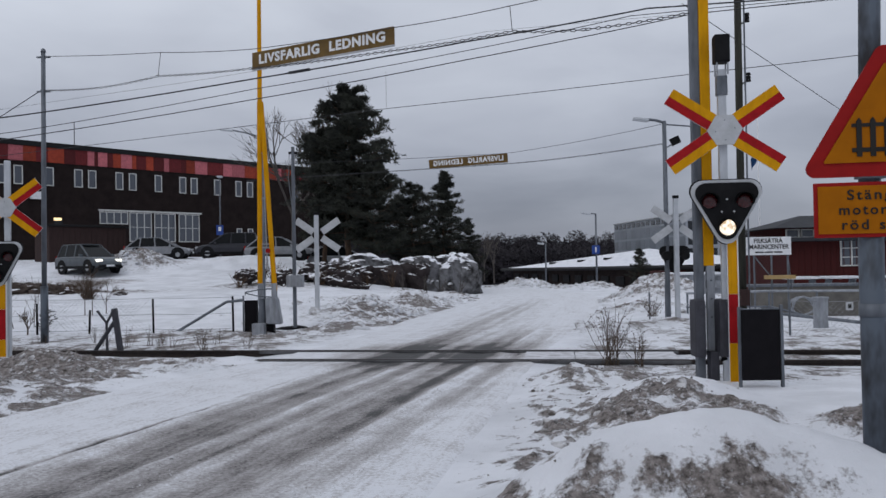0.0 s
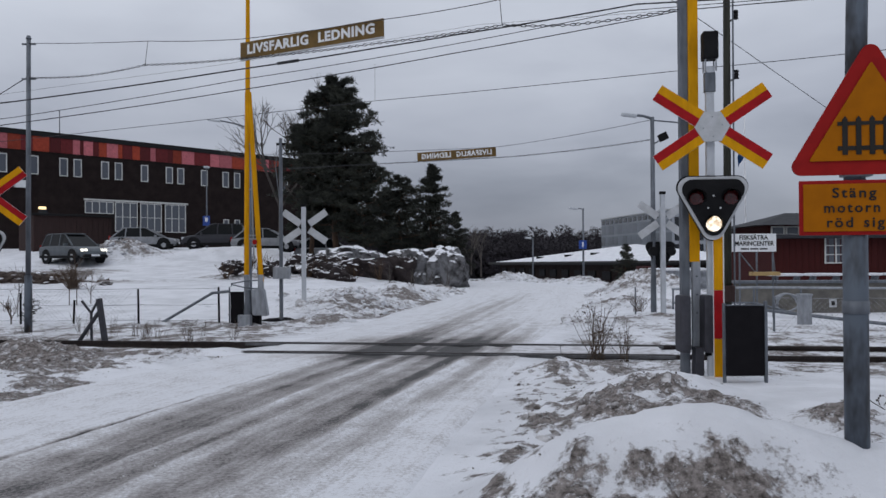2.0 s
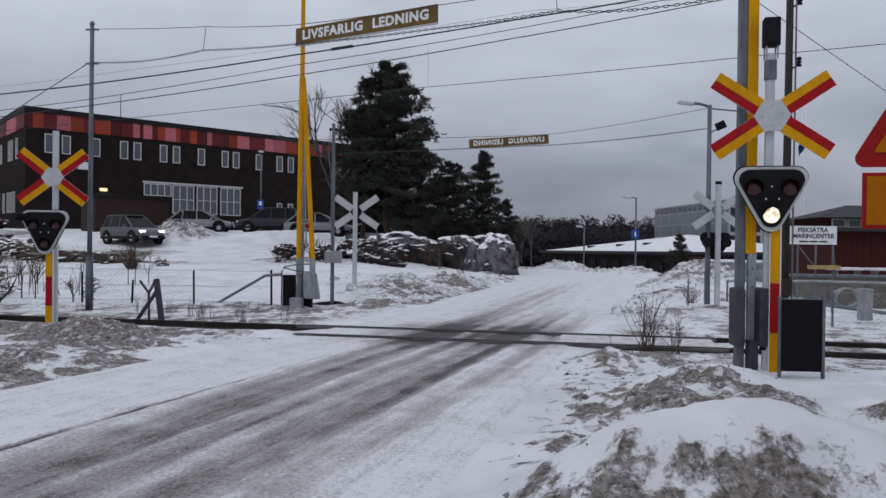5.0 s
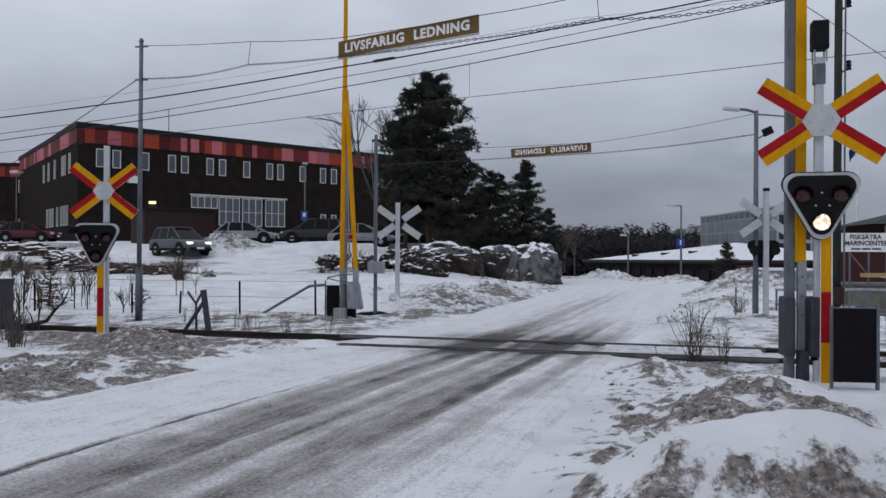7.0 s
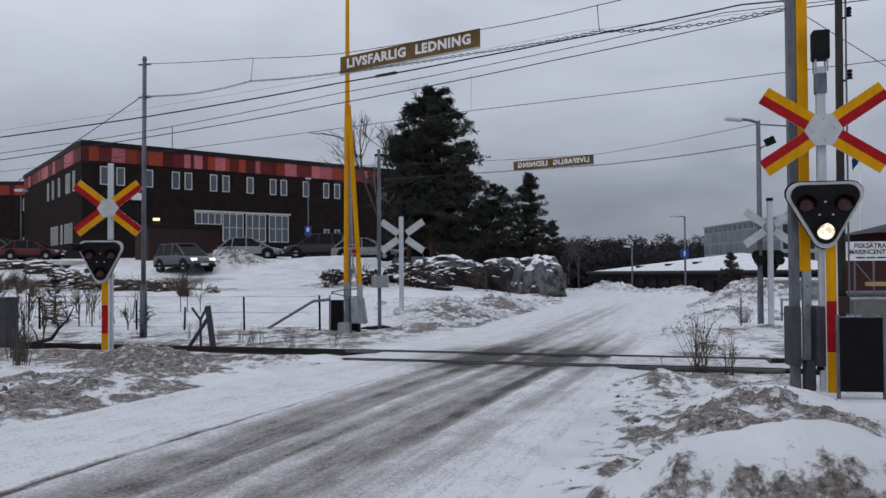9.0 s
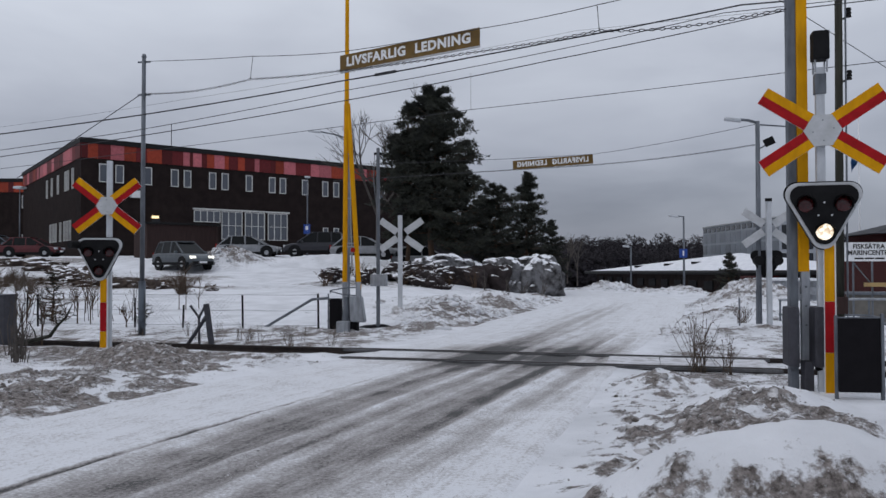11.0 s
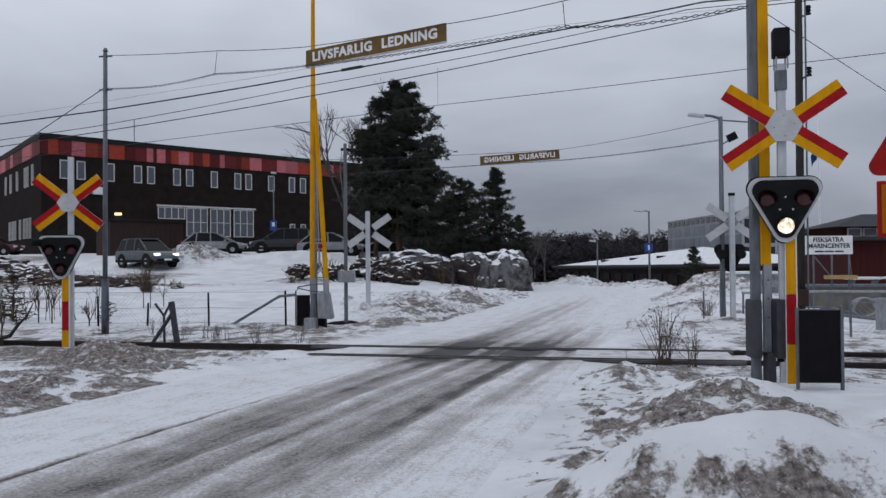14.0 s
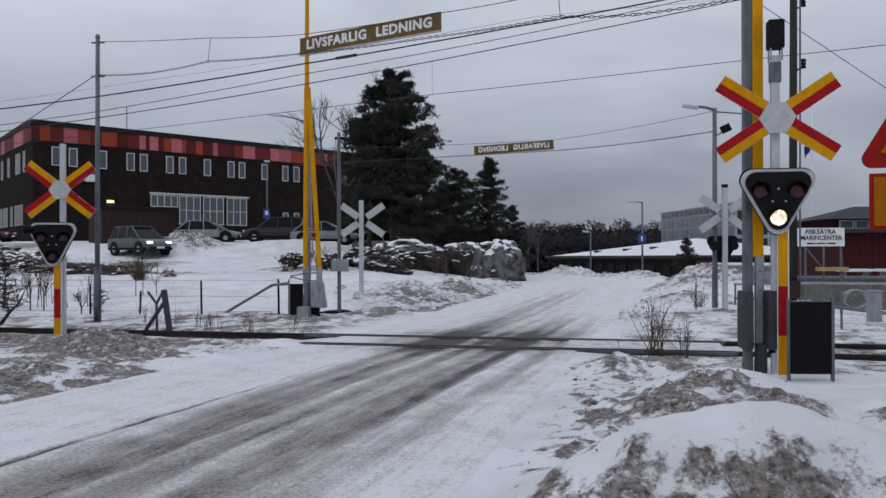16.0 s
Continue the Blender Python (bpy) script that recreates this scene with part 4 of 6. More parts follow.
part("text_field", box(bmesh.new(), (0.075, -0.002, 1.63), (0.785, 0.012, 0.29), bevel=0.003), SIGNYELLOW, ws, "yellow text field")
for k, (line, wd) in enumerate((("Stäng av", 0.40), ("motorn vid", 0.49), ("röd signal", 0.46))):
    lettering(line, 0.085, BLACKINK, ws, Matrix.Translation((0.045, -0.010, 1.717 - 0.09 * k)), "lettering", wd, 0.001, spacing=1.25)
for z in (2.3, 1.84, 1.6):
    part("clamp", box(bmesh.new(), (0.0, 0.05, z), (0.17, 0.09, 0.04), bevel=0.008), GALV_DARK, ws)

# ---------------------------------------------------------------- poles, wires and hanging boards
def steel_pole(at, top, label, r=0.07, sleeve=1.25):
    s = thing("steel_pole", at, label, "pole", "steel poles")
    part("shaft", rod(bmesh.new(), (0, 0, sleeve), (0.02, 0, top), r * 0.8, r * 0.66, seg=12), GALV_DARK, s, smooth=True)
    part("base_sleeve", rod(bmesh.new(), (0, 0, -0.3), (0, 0, sleeve + 0.08), r * 1.22, r * 1.15, seg=12), BLUEGREY, s, smooth=True)
    part("finial", rod(bmesh.new(), (0.02, 0, top), (0.02, 0, top + 0.07), r * 0.9, r * 0.5, seg=10), GALV_DARK, s)
    return s


pl = steel_pole((-9.45, 17.8, -0.05), 6.62, "slim grey steel pole carrying the chain span")
for z in (6.5, 5.72):
    part("bracket", rod(bmesh.new(), (-0.13, 0, z), (0.18, 0, z), 0.022, seg=6), GALV_DARK, pl)


def hanging(a, b, sag, n=24):
    a, b = Vector(a), Vector(b)
    return [a.lerp(b, k / n) - Vector((0, 0, 4 * sag * (k / n) * (1 - k / n))) for k in range(n + 1)]


def wire(a, b, sag, r, label="thin dark overhead wire", group="overhead wires"):
    part_ob = new("overhead_wire", mesh_of(sweep(hanging(a, b, sag), r, 5), "overhead_wire", WIRE))
    return tagged(part_ob, label, "wire", group)


def chain(a, b, sag, count, label):
    """A chain of interlocked links along a sagging line."""
    bm = bmesh.new()
    pts = hanging(a, b, sag, count)
    for k, (p, q_) in enumerate(zip(pts, pts[1:])):
        d = q_ - p
        m = Matrix.Translation((p + q_) / 2) @ d.to_track_quat("X", "Z").to_matrix().to_4x4() @ pose(0, 0, 0, 90 * (k % 2) + 20, 0, 0)
        loop = [(math.cos(t) * d.length * 0.62, math.sin(t) * 0.017) for t in (2 * math.pi * i / 8 for i in range(8))]
        rr = 0.0065
        ring = []
        for lx, lz in loop:
            ring.append([bm.verts.new(m @ Vector((lx + ox, oy, lz + oz))) for ox, oy, oz in ((0, rr, 0), (0, 0, rr), (0, -rr, 0), (0, 0, -rr))])
        for i in range(8):
            a_, b_ = ring[i], ring[(i + 1) % 8]
            for j in range(4):
                bm.faces.new((a_[j], a_[(j + 1) % 4], b_[(j + 1) % 4], b_[j]))
    ob = new("span_chain", mesh_of(bm, "span_chain", WIRE))
    return tagged(ob, label, "chain", "chains across the road")


def hanging_sign(a, b, h, reverse, label):
    """A long brown board between two points of its upper edge."""
    a, b = Vector(a), Vector(b)
    d = b - a
    ln = d.length
    s = new("hanging_sign")
    s.matrix_basis = Matrix.Translation((a + b) / 2) @ d.to_track_quat("X", "Z").to_matrix().to_4x4()
    tagged(s, label, "sign", "danger signs over the road")
    part("board", box(bmesh.new(), (0, 0, -h / 2), (ln, 0.03, h), bevel=0.006), BROWNSIGN, s)
    part("ledge", box(bmesh.new(), (0, 0, -h - 0.012), (ln, 0.05, 0.02)), OFFWHITE, s, "pale lower edge")
    if reverse:
        m = Matrix.Translation((0, -0.019, -h / 2)) @ Matrix.Diagonal((-1, 1, 1, 1))
    else:
        m = Matrix.Translation((0, -0.019, -h / 2))
    lettering("LIVSFARLIG  LEDNING", h * 0.76, WHITEPAINT, s, m, "lettering", ln * 0.89, h * 0.03, spacing=1.12)
    return s

# spans over the road: carrying wire, chain and board, near and far
CH_A, CH_B = (-9.45, 17.8, 5.70), (3.25, 11.1, 5.06)
CH = [CH_A, (-7.73, 16.89, 5.52), (-6.15, 16.06, 5.54), (-3.93, 14.89, 5.36), (-1.22, 13.46, 5.24), (0.8, 12.39, 5.22), (1.85, 11.84, 5.06), CH_B]
for a, b in zip(CH, CH[1:]):
    chain(a, b, 0.02, max(12, int((Vector(b) - Vector(a)).length / 0.075)), "dark chain slung across the road")
CW = [(-9.45, 17.8, 6.47), (-6.08, 16.02, 6.01), (-3.93, 14.89, 5.72), (-1.08, 13.38, 5.62), (0.77, 12.41, 5.62), (3.22, 11.12, 5.75)]
for a, b in zip(CW, CW[1:]):
    wire(a, b, 0.02, 0.007, "thin carrying wire over the chain")
wire((-6.15, 16.06, 5.54), (-6.08, 16.02, 6.01), 0, 0.006, "short dropper wire above the chain")
wire((0.8, 12.39, 5.22), (0.77, 12.41, 5.62), 0, 0.006, "short dropper wire above the chain")
hanging_sign((-3.92, 14.94, 5.66), (-1.12, 13.46, 5.66), 0.31, False, "brown board lettered in white hung over the road")
CF_A, CF_B = (-7.5, 27.6, 4.62), (5.36, 21.4, 4.72)
chain(CF_A, (1.55, 26.8, 4.93), 0.0, 90, "thin chain slung across the far side")
chain((1.55, 26.8, 4.93), CF_B, 0.05, 60, "thin chain slung across the far side")
wire((-7.5, 27.6, 5.2), (1.55, 26.9, 5.30), 0.05, 0.007, "thin carrying wire over the far chain")
wire((1.55, 26.9, 5.30), (5.36, 21.4, 5.25), 0.05, 0.007, "thin carrying wire over the far chain")
hanging_sign((-1.15, 27.05, 5.14), (1.5, 26.95, 5.30), 0.30, True, "brown board with mirrored white lettering on its back")

# overhead line along the railway
def line_wire(points, r, label="thin dark overhead wire"):
    """One wire of the railway line through its heights (x, z), sagging a little between them."""
    pts = []
    for (xa, za), (xb, zb) in zip(points, points[1:]):
        pts += hanging((xa, 14.15 - 0.12 * xa, za), (xb, 14.15 - 0.12 * xb, zb), 0.004 * abs(xb - xa), 8)[:-1]
    pts.append(Vector((points[-1][0], 14.15 - 0.12 * points[-1][0], points[-1][1])))
    ob = new("overhead_wire", mesh_of(sweep(pts, r, 5), "overhead_wire", WIRE))
    return tagged(ob, label, "wire", "overhead wires")


line_wire([(-45, 3.0), (-20, 3.95), (-8.33, 4.64), (-3.87, 5.09), (-1.33, 5.38), (0.05, 5.55), (3.2, 5.95), (30, 6.6)], 0.014, "thick contact wire of the railway")
line_wire([(-45, 2.6), (-20, 3.5), (-8.34, 4.34), (-3.87, 4.90), (0.05, 5.39), (2.93, 5.84), (30, 7.2)], 0.007)
line_wire([(-45, 2.4), (-20, 3.3), (-8.34, 4.22), (-3.87, 4.71), (0.05, 5.23), (3.95, 5.81), (30, 7.4)], 0.009)
line_wire([(-45, 3.2), (-20, 4.1), (-11.4, 4.57), (-6.94, 4.94), (-3.78, 5.24), (0.5, 5.72), (30, 7.0)], 0.0025, "faint thin stay wire of the railway")
wire((-45, 38, 5.2), (-2.56, 26, 6.70), 0.12, 0.010)
wire((-2.56, 26, 6.70), (6.6, 21.8, 6.68), 0.02, 0.010)
wire((6.6, 21.8, 6.68), (30, 8, 7.2), 0.35, 0.010)
bm = sweep([(-3.15, 14.53, 5.17), (-2.75, 14.48, 5.215)], 0.028, 6)
tagged(part("wire_clamp", bm, WIRE), "dark clamp joining the contact wire", "wire clamp")
wire((-2.45, 25.9, 6.71), (-2.45, 25.9, 7.9), 0, 0.005, "thin hanger wire of the line")
wire((-9.45, 17.8, 5.72), (-13.5, 19, 3.9), 0.0, 0.010, "slanting guy wire of a pole")
wire((4.53, 16.42, 6.86), (9.5, 20.2, 5.25), 0.0, 0.008, "slanting guy wire of a pole")

# tarred utility pole
up_ = thing("utility_pole", (5.98, 17.5, -0.2), "dark tarred wooden pole with insulators", "pole")
part("shaft", rod(bmesh.new(), (0, 0, 0), (0.05, 0, 9.2), 0.085, 0.07, seg=16), WOODPOLE, up_, smooth=True)
for z in (6.9, 5.6, 7.4):
    b = part("bracket", rod(bmesh.new(), (0.05, 0, z), (0.26, -0.05, z + 0.1), 0.02, seg=6), WIRE, up_)
    for k in range(3):
        part("insulator", rod(bmesh.new(), (0.22, -0.04, z + 0.06 + 0.07 * k), (0.22, -0.04, z + 0.11 + 0.07 * k), 0.06, 0.045, seg=10), BLACK, b)
part("conduit", rod(bmesh.new(), (0.14, -0.04, 0.5), (0.16, -0.04, 7.5), 0.02, seg=6), GALV_DARK, up_)
part("junction_box", box(bmesh.new(), (0.0, -0.12, 1.0), (0.2, 0.12, 0.35), bevel=0.01), HUTBROWN, up_)

# instrument pole beside the left barrier
ip = thing("instrument_pole", (-4.37, 20.5, -0.05), "slim dark pole with a grey control box", "pole")
part("shaft", rod(bmesh.new(), (0, 0, 0), (0.0, 0, 4.75), 0.05, 0.045, seg=10), GALV_DARK, ip)
part("control_box", box(bmesh.new(), (0.03, -0.05, 1.3), (0.42, 0.24, 0.3), bevel=0.015), GALV, ip)
part("crossbar", box(bmesh.new(), (0.0, 0, 4.6), (0.22, 0.04, 0.06)), BLACK, ip)
part("lever", sweep([(-0.1, 0.05, 4.6), (-0.15, 0.1, 4.0), (-0.05, 0.05, 3.2)], 0.012), GALV_DARK, ip)
tk = thing("tarpaulin_heap", (-4.35, 20.6, -0.06), "low heap of dark tarpaulin and gear beside the pole", "heap")
bm = bmesh.new()
bmesh.ops.create_icosphere(bm, subdivisions=3, radius=0.5, matrix=Matrix.Diagonal((1.1, 0.6, 0.34, 1)))
for v in bm.verts:
    v.co *= 1 + 0.35 * noise.noise(v.co * 3)
part("sheet", bm, DARKBOX, tk)


# ---------------------------------------------------------------- street lamps
def lamp_post(at, top, reach, label, head=(0.5, 0.16, 0.1), r=0.06, mid_z=0.0, bend=0.25):
    s = thing("street_lamp", at, label, "street lamp", "street lamps")
    part("shaft", rod(bmesh.new(), (0, 0, -0.4), (0, 0, top), r, r * 0.7, seg=10), GALV_DARK, s, smooth=True)
    if reach:
        sg = 1 if reach > 0 else -1
        part("arm", sweep([(0, 0, top - 0.05), (reach * 0.5, 0, top + bend * 0.5), (reach, 0, top + bend)], r * 0.5, 6), GALV_DARK, s)
        bm = box(bmesh.new(), (reach + sg * head[0] * 0.4, 0, top + bend), head, (0, -sg * 8, 0), min(head) * 0.4)
        part("lamp_head", bm, ALU, s, "pale grey lamp head", smooth=True)
    else:
        bm = box(bmesh.new(), (0, 0, top + 0.06), head, (0, 0, 0), min(head) * 0.4)
        part("lamp_head", bm, ALU, s, "pale grey lamp head", smooth=True)
    return s


lp = lamp_post((5.36, 21.4, -0.1), 5.42, -0.45, "tall thin street lamp with a swan-neck head", bend=0.05, head=(0.42, 0.14, 0.1), r=0.075)
part("tie_arm", rod(bmesh.new(), (0, 0, 5.33), (0.75, 0.1, 5.28), 0.02, seg=6), GALV_DARK, lp)
fl = part("floodlight", box(bmesh.new(), (0.27, -0.05, 4.88), (0.24, 0.12, 0.2), (0, -25, 0), 0.015), BLACK, lp, "small black floodlight")
part("bracket", rod(bmesh.new(), (0, 0, 4.68), (0.2, 0, 4.8), 0.018, seg=6), GALV_DARK, fl)
lamp_post((-7.55, 30.0, 0.2), 6.35, -1.15, "street lamp with a long thin arm", head=(0.5, 0.16, 0.08), bend=0.25)
l55 = lamp_post((9.0, 55, -0.9), 5.75, -0.4, "street lamp behind the snow heaps", bend=0.0, head=(0.65, 0.2, 0.12), r=0.08)
bsn = part("blue_sign", box(bmesh.new(), (-0.05, -0.1, 3.28), (0.52, 0.03, 0.58), bevel=0.01), BLUESIGN, l55, "blue road sign with a pale mark")
part("pale_mark", box(bmesh.new(), (-0.05, -0.118, 3.28), (0.1, 0.008, 0.34), bevel=0.003), WHITEPAINT, bsn)
lamp_post((7.57, 75, -0.9), 4.2, -0.2, "distant street lamp by the low building", bend=0.0, head=(0.6, 0.24, 0.16), r=0.09)
lamp_post((-42.4, 60, 2.1), 5.8, 0, "park lamp with a flat round head beside parked cars", head=(0.75, 0.75, 0.22), r=0.06)
pk = lamp_post((-17.6, 57.5, 2.2), 5.9, 0, "low park lamp with a blue parking sign", head=(0.35, 0.35, 0.14), r=0.06)
bsn = part("parking_sign", box(bmesh.new(), (0, -0.1, 2.1), (0.5, 0.03, 0.7), bevel=0.01), BLUESIGN, pk, "blue parking sign")
part("pale_mark", box(bmesh.new(), (0, -0.118, 2.18), (0.2, 0.008, 0.3), bevel=0.003), WHITEPAINT, bsn)
fp = thing("flagpole", (21.9, 60, -0.8), "white flagpole with a limp blue flag", "flagpole")
part("pole", rod(bmesh.new(), (0, 0, 0), (0, 0, 13.3), 0.07, 0.045, seg=10), WHITEPAINT, fp, smooth=True)
bm = bmesh.new()
cols = []
for i in range(9):
    u = i / 8
    cols.append([bm.verts.new((-0.05 - u * 0.5, 0.12 * math.sin(u * 9 + w * 2), 10.7 - w * 1.0 - u * (1.0 - 0.2 * w))) for w in (0, 0.33, 0.66, 1)])
for a, b in zip(cols, cols[1:]):
    for k in range(3):
        bm.faces.new((a[k], a[k + 1], b[k + 1], b[k]))
bmesh.ops.solidify(bm, geom=bm.faces[:], thickness=0.01)
part("flag", bm, FLAGBLUE, fp, "limp blue flag", smooth=True)


# ---------------------------------------------------------------- office building
def window(parent, x, z, w, h, y=0.0, cols=1, rows=2, lit=False, name="window"):
    """A window in a wall that faces -y: frame, bars and a sunk pane."""
    f = 0.07
    bm = bmesh.new()
    loops = [[bm.verts.new((x + sx * (w / 2 - k), yy, z + sz * (h / 2 - k))) for sx, sz in ((-1, -1), (1, -1), (1, 1), (-1, 1))] for k, yy in ((0, y + 0.02), (0, y - 0.08), (f, y - 0.08), (f, y + 0.02))]
    for a, b in zip(loops, loops[1:] + loops[:1]):
        for i in range(4):
            bm.faces.new((a[i], a[(i + 1) % 4], b[(i + 1) % 4], b[i]))
    bmesh.ops.recalc_face_normals(bm, faces=bm.faces)
    win = part(name, bm, FRAMEWHITE, parent, "white-framed window")
    for k in range(1, cols):
        part("glazing_bar", box(bmesh.new(), (x - w / 2 + w * k / cols, y - 0.035, z), (0.07, 0.07, h - 2 * f)), FRAMEWHITE, win)
    for k in range(1, rows):
        part("glazing_bar", box(bmesh.new(), (x, y - 0.033, z - h / 2 + h * k / rows), (w - 2 * f, 0.055, 0.05)), FRAMEWHITE, win)
    part("pane", box(bmesh.new(), (x, y - 0.008, z), (w - f, 0.02, h - f)), PANE_LIT if lit else PANE, win)
    return win


def office(at, turn, length, depth, skew, front_wins, low_wins, side_wins, seed, label):
    """A two-storey brown block with a band of red, orange and pink panels under a black roof edge; z from its base."""
    rnd = random.Random(seed)
    s = thing("office_building", at, label, "office building", "brown office blocks", turn)
    bm = bmesh.new()
    foot = [(0, 0), (length, 0), (length + skew * depth, depth), (skew * depth, depth)]
    lo = [bm.verts.new((x, y, -3)) for x, y in foot]
    hi = [bm.verts.new((x, y, 9.55)) for x, y in foot]
    bm.faces.new(hi)
    bm.faces.new(lo[::-1])
    for i in range(4):
        bm.faces.new((lo[i], lo[(i + 1) % 4], hi[(i + 1) % 4], hi[i]))
    part("wall", bm, WALL_BROWN, s, "dark brown clad walls")
    bm = bmesh.new()
    lo = [bm.verts.new((x + (dx - 0.5) * 0.3, y + (dy - 0.5) * 0.3, 9.55)) for (x, y), (dx, dy) in zip(foot, ((0, 0), (1, 0), (1, 1), (0, 1)))]
    hi = [bm.verts.new((v.co.x, v.co.y, 9.96)) for v in lo]
    bm.faces.new(hi)
    bm.faces.new(lo[::-1])
    for i in range(4):
        bm.faces.new((lo[i], lo[(i + 1) % 4], hi[(i + 1) % 4], hi[i]))
    part("roof", bm, ROOFEDGE, s, "flat black roof edge")
    # coloured band, front then side
    x, k = 0.0, 0
    tones = {"R": PANEL_RED, "O": PANEL_ORANGE, "P": PANEL_PINK}
    first = "R5 O8 R10 P11 O10 R9 O13 R9 R10 P6 R3 P8 R5 O7 P10 O4 R9 O7 R10 P5 R12 R5 O9 P13 R17 P10 P14".split() if front_wins else []
    while x < length - 0.2:
        w = min(rnd.choice((0.62, 0.62, 1.25, 1.25, 1.9)), length - x)
        mt = rnd.choices((PANEL_RED, PANEL_ORANGE, PANEL_PINK), (0.5, 0.3, 0.25))[0]
        if k < len(first):
            w, mt = int(first[k][1:]) / 10, tones[first[k][0]]
        k += 1
        part("fascia_panel", box(bmesh.new(), (x + w / 2, -0.03, 8.94), (w - 0.02, 0.08, 1.2)), mt, s)
        x += w
    y = 0.1
    while y < depth - 0.2:
        w = min(rnd.choice((0.8, 1.2, 1.9)), depth - y)
        mt = rnd.choices((PANEL_RED, PANEL_ORANGE, PANEL_PINK), (0.4, 0.25, 0.35))[0]
        a = math.degrees(math.atan2(1, skew))
        part("fascia_panel", box(bmesh.new(), (skew * (y + w / 2) - 0.03, y + w / 2, 8.94), (w - 0.02, 0.08, 1.2), (0, 0, a)), mt, s)
        y += w
    for k, wx in enumerate(front_wins):
        window(s, wx, 7.2, 0.68, 1.5, lit=False, rows=1)
    for wx in low_wins:
        window(s, wx, 2.6, 0.6, 1.5)
    for wy, wz in side_wins:
        w = window(s, 0, wz, 0.55, 1.7)
        w.matrix_basis = Matrix.Translation((skew * wy - 0.02, wy, 0)) @ pose(0, 0, 0, 0, 0, math.degrees(math.atan2(1, skew)) + 180)
    return s


OFF = office((-37.1, 60.0, 2.0), 49.1, 34, 30, 0.11, [1.73, 3.04, 5.41, 7.75, 8.9, 11.25, 12.45, 14.85, 17.25, 18.4, 20.86, 23.2, 24.5, 30.3], [23.24, 24.5],
             [(3.0, 6.9), (5.0, 6.9), (6.0, 6.9), (9.5, 6.9), (12.5, 6.9), (15, 6.9), (4.0, 2.6), (5.2, 2.6), (6.4, 2.6), (8.2, 2.6), (10.4, 2.6), (11.6, 2.6), (13.0, 2.6)], 4,
             "dark brown two-storey office building with red panel band")
part("fascia_strip", box(bmesh.new(), (14.25, -0.06, 4.63), (9.7, 0.16, 0.14)), FRAMEWHITE, OFF, "pale strip over the glazing")
for cx, w, h, n in ((10.75, 2.5, 1.05, 4), (13.15, 2.05, 2.55, 3), (15.45, 2.05, 2.55, 3), (17.85, 2.1, 2.55, 3)):
    window(OFF, cx, 4.52 - h / 2, w, h, cols=n, rows=1 if n == 4 else 2, name="glazed_bay")
part("wall_lamp", box(bmesh.new(), (6.0, -0.15, 3.75), (0.55, 0.2, 0.22), bevel=0.03), glowing("lit_wall_lamp", (1.0, 0.75, 0.4), 1.2), OFF, "small lit wall lamp")
# no opening here: a flat dark panel paints the shade of a porch recess
part("porch_shade_panel", box(bmesh.new(), (6.1, -0.02, 2.9), (0.7, 0.06, 1.6)), PANE_DARK, OFF)
part("air_unit", box(bmesh.new(), (4.3, -0.2, 5.6), (0.8, 0.35, 0.6), bevel=0.04), WHITEPAINT, OFF, "white air conditioning unit")
part("roof_mast", rod(bmesh.new(), (8.3, 2, 9.9), (8.3, 2, 12.2), 0.03, seg=6), BLACK, OFF)
office((-95.0, 83.0, 2.0), 8, 40, 20, 0.0, [20, 24, 28, 30, 34, 36], [22, 26, 30, 34], [], 9, "farther brown office block with red panel band")

# shed by the car park
hut = thing("garden_shed", (-27.1, 51.7, 1.5), "small brown wooden shed with a flat roof", "shed", turn=49)
part("wall", box(bmesh.new(), (2.6, 1.2, 1.3), (5.2, 2.4, 3.4), bevel=0.02), HUTBROWN, hut)
part("roof", box(bmesh.new(), (2.6, 1.2, 3.05), (5.5, 2.7, 0.14), bevel=0.02), ROOFEDGE, hut)
for k in range(14):
    part("board_joint", box(bmesh.new(), (0.2 + k * 0.37, -0.008, 1.3), (0.05, 0.03, 3.3)), HUTBROWN, hut)
part("notice", box(bmesh.new(), (2.2, -0.03, 1.0), (0.5, 0.03, 0.4)), OFFWHITE, hut, "pale square notice")


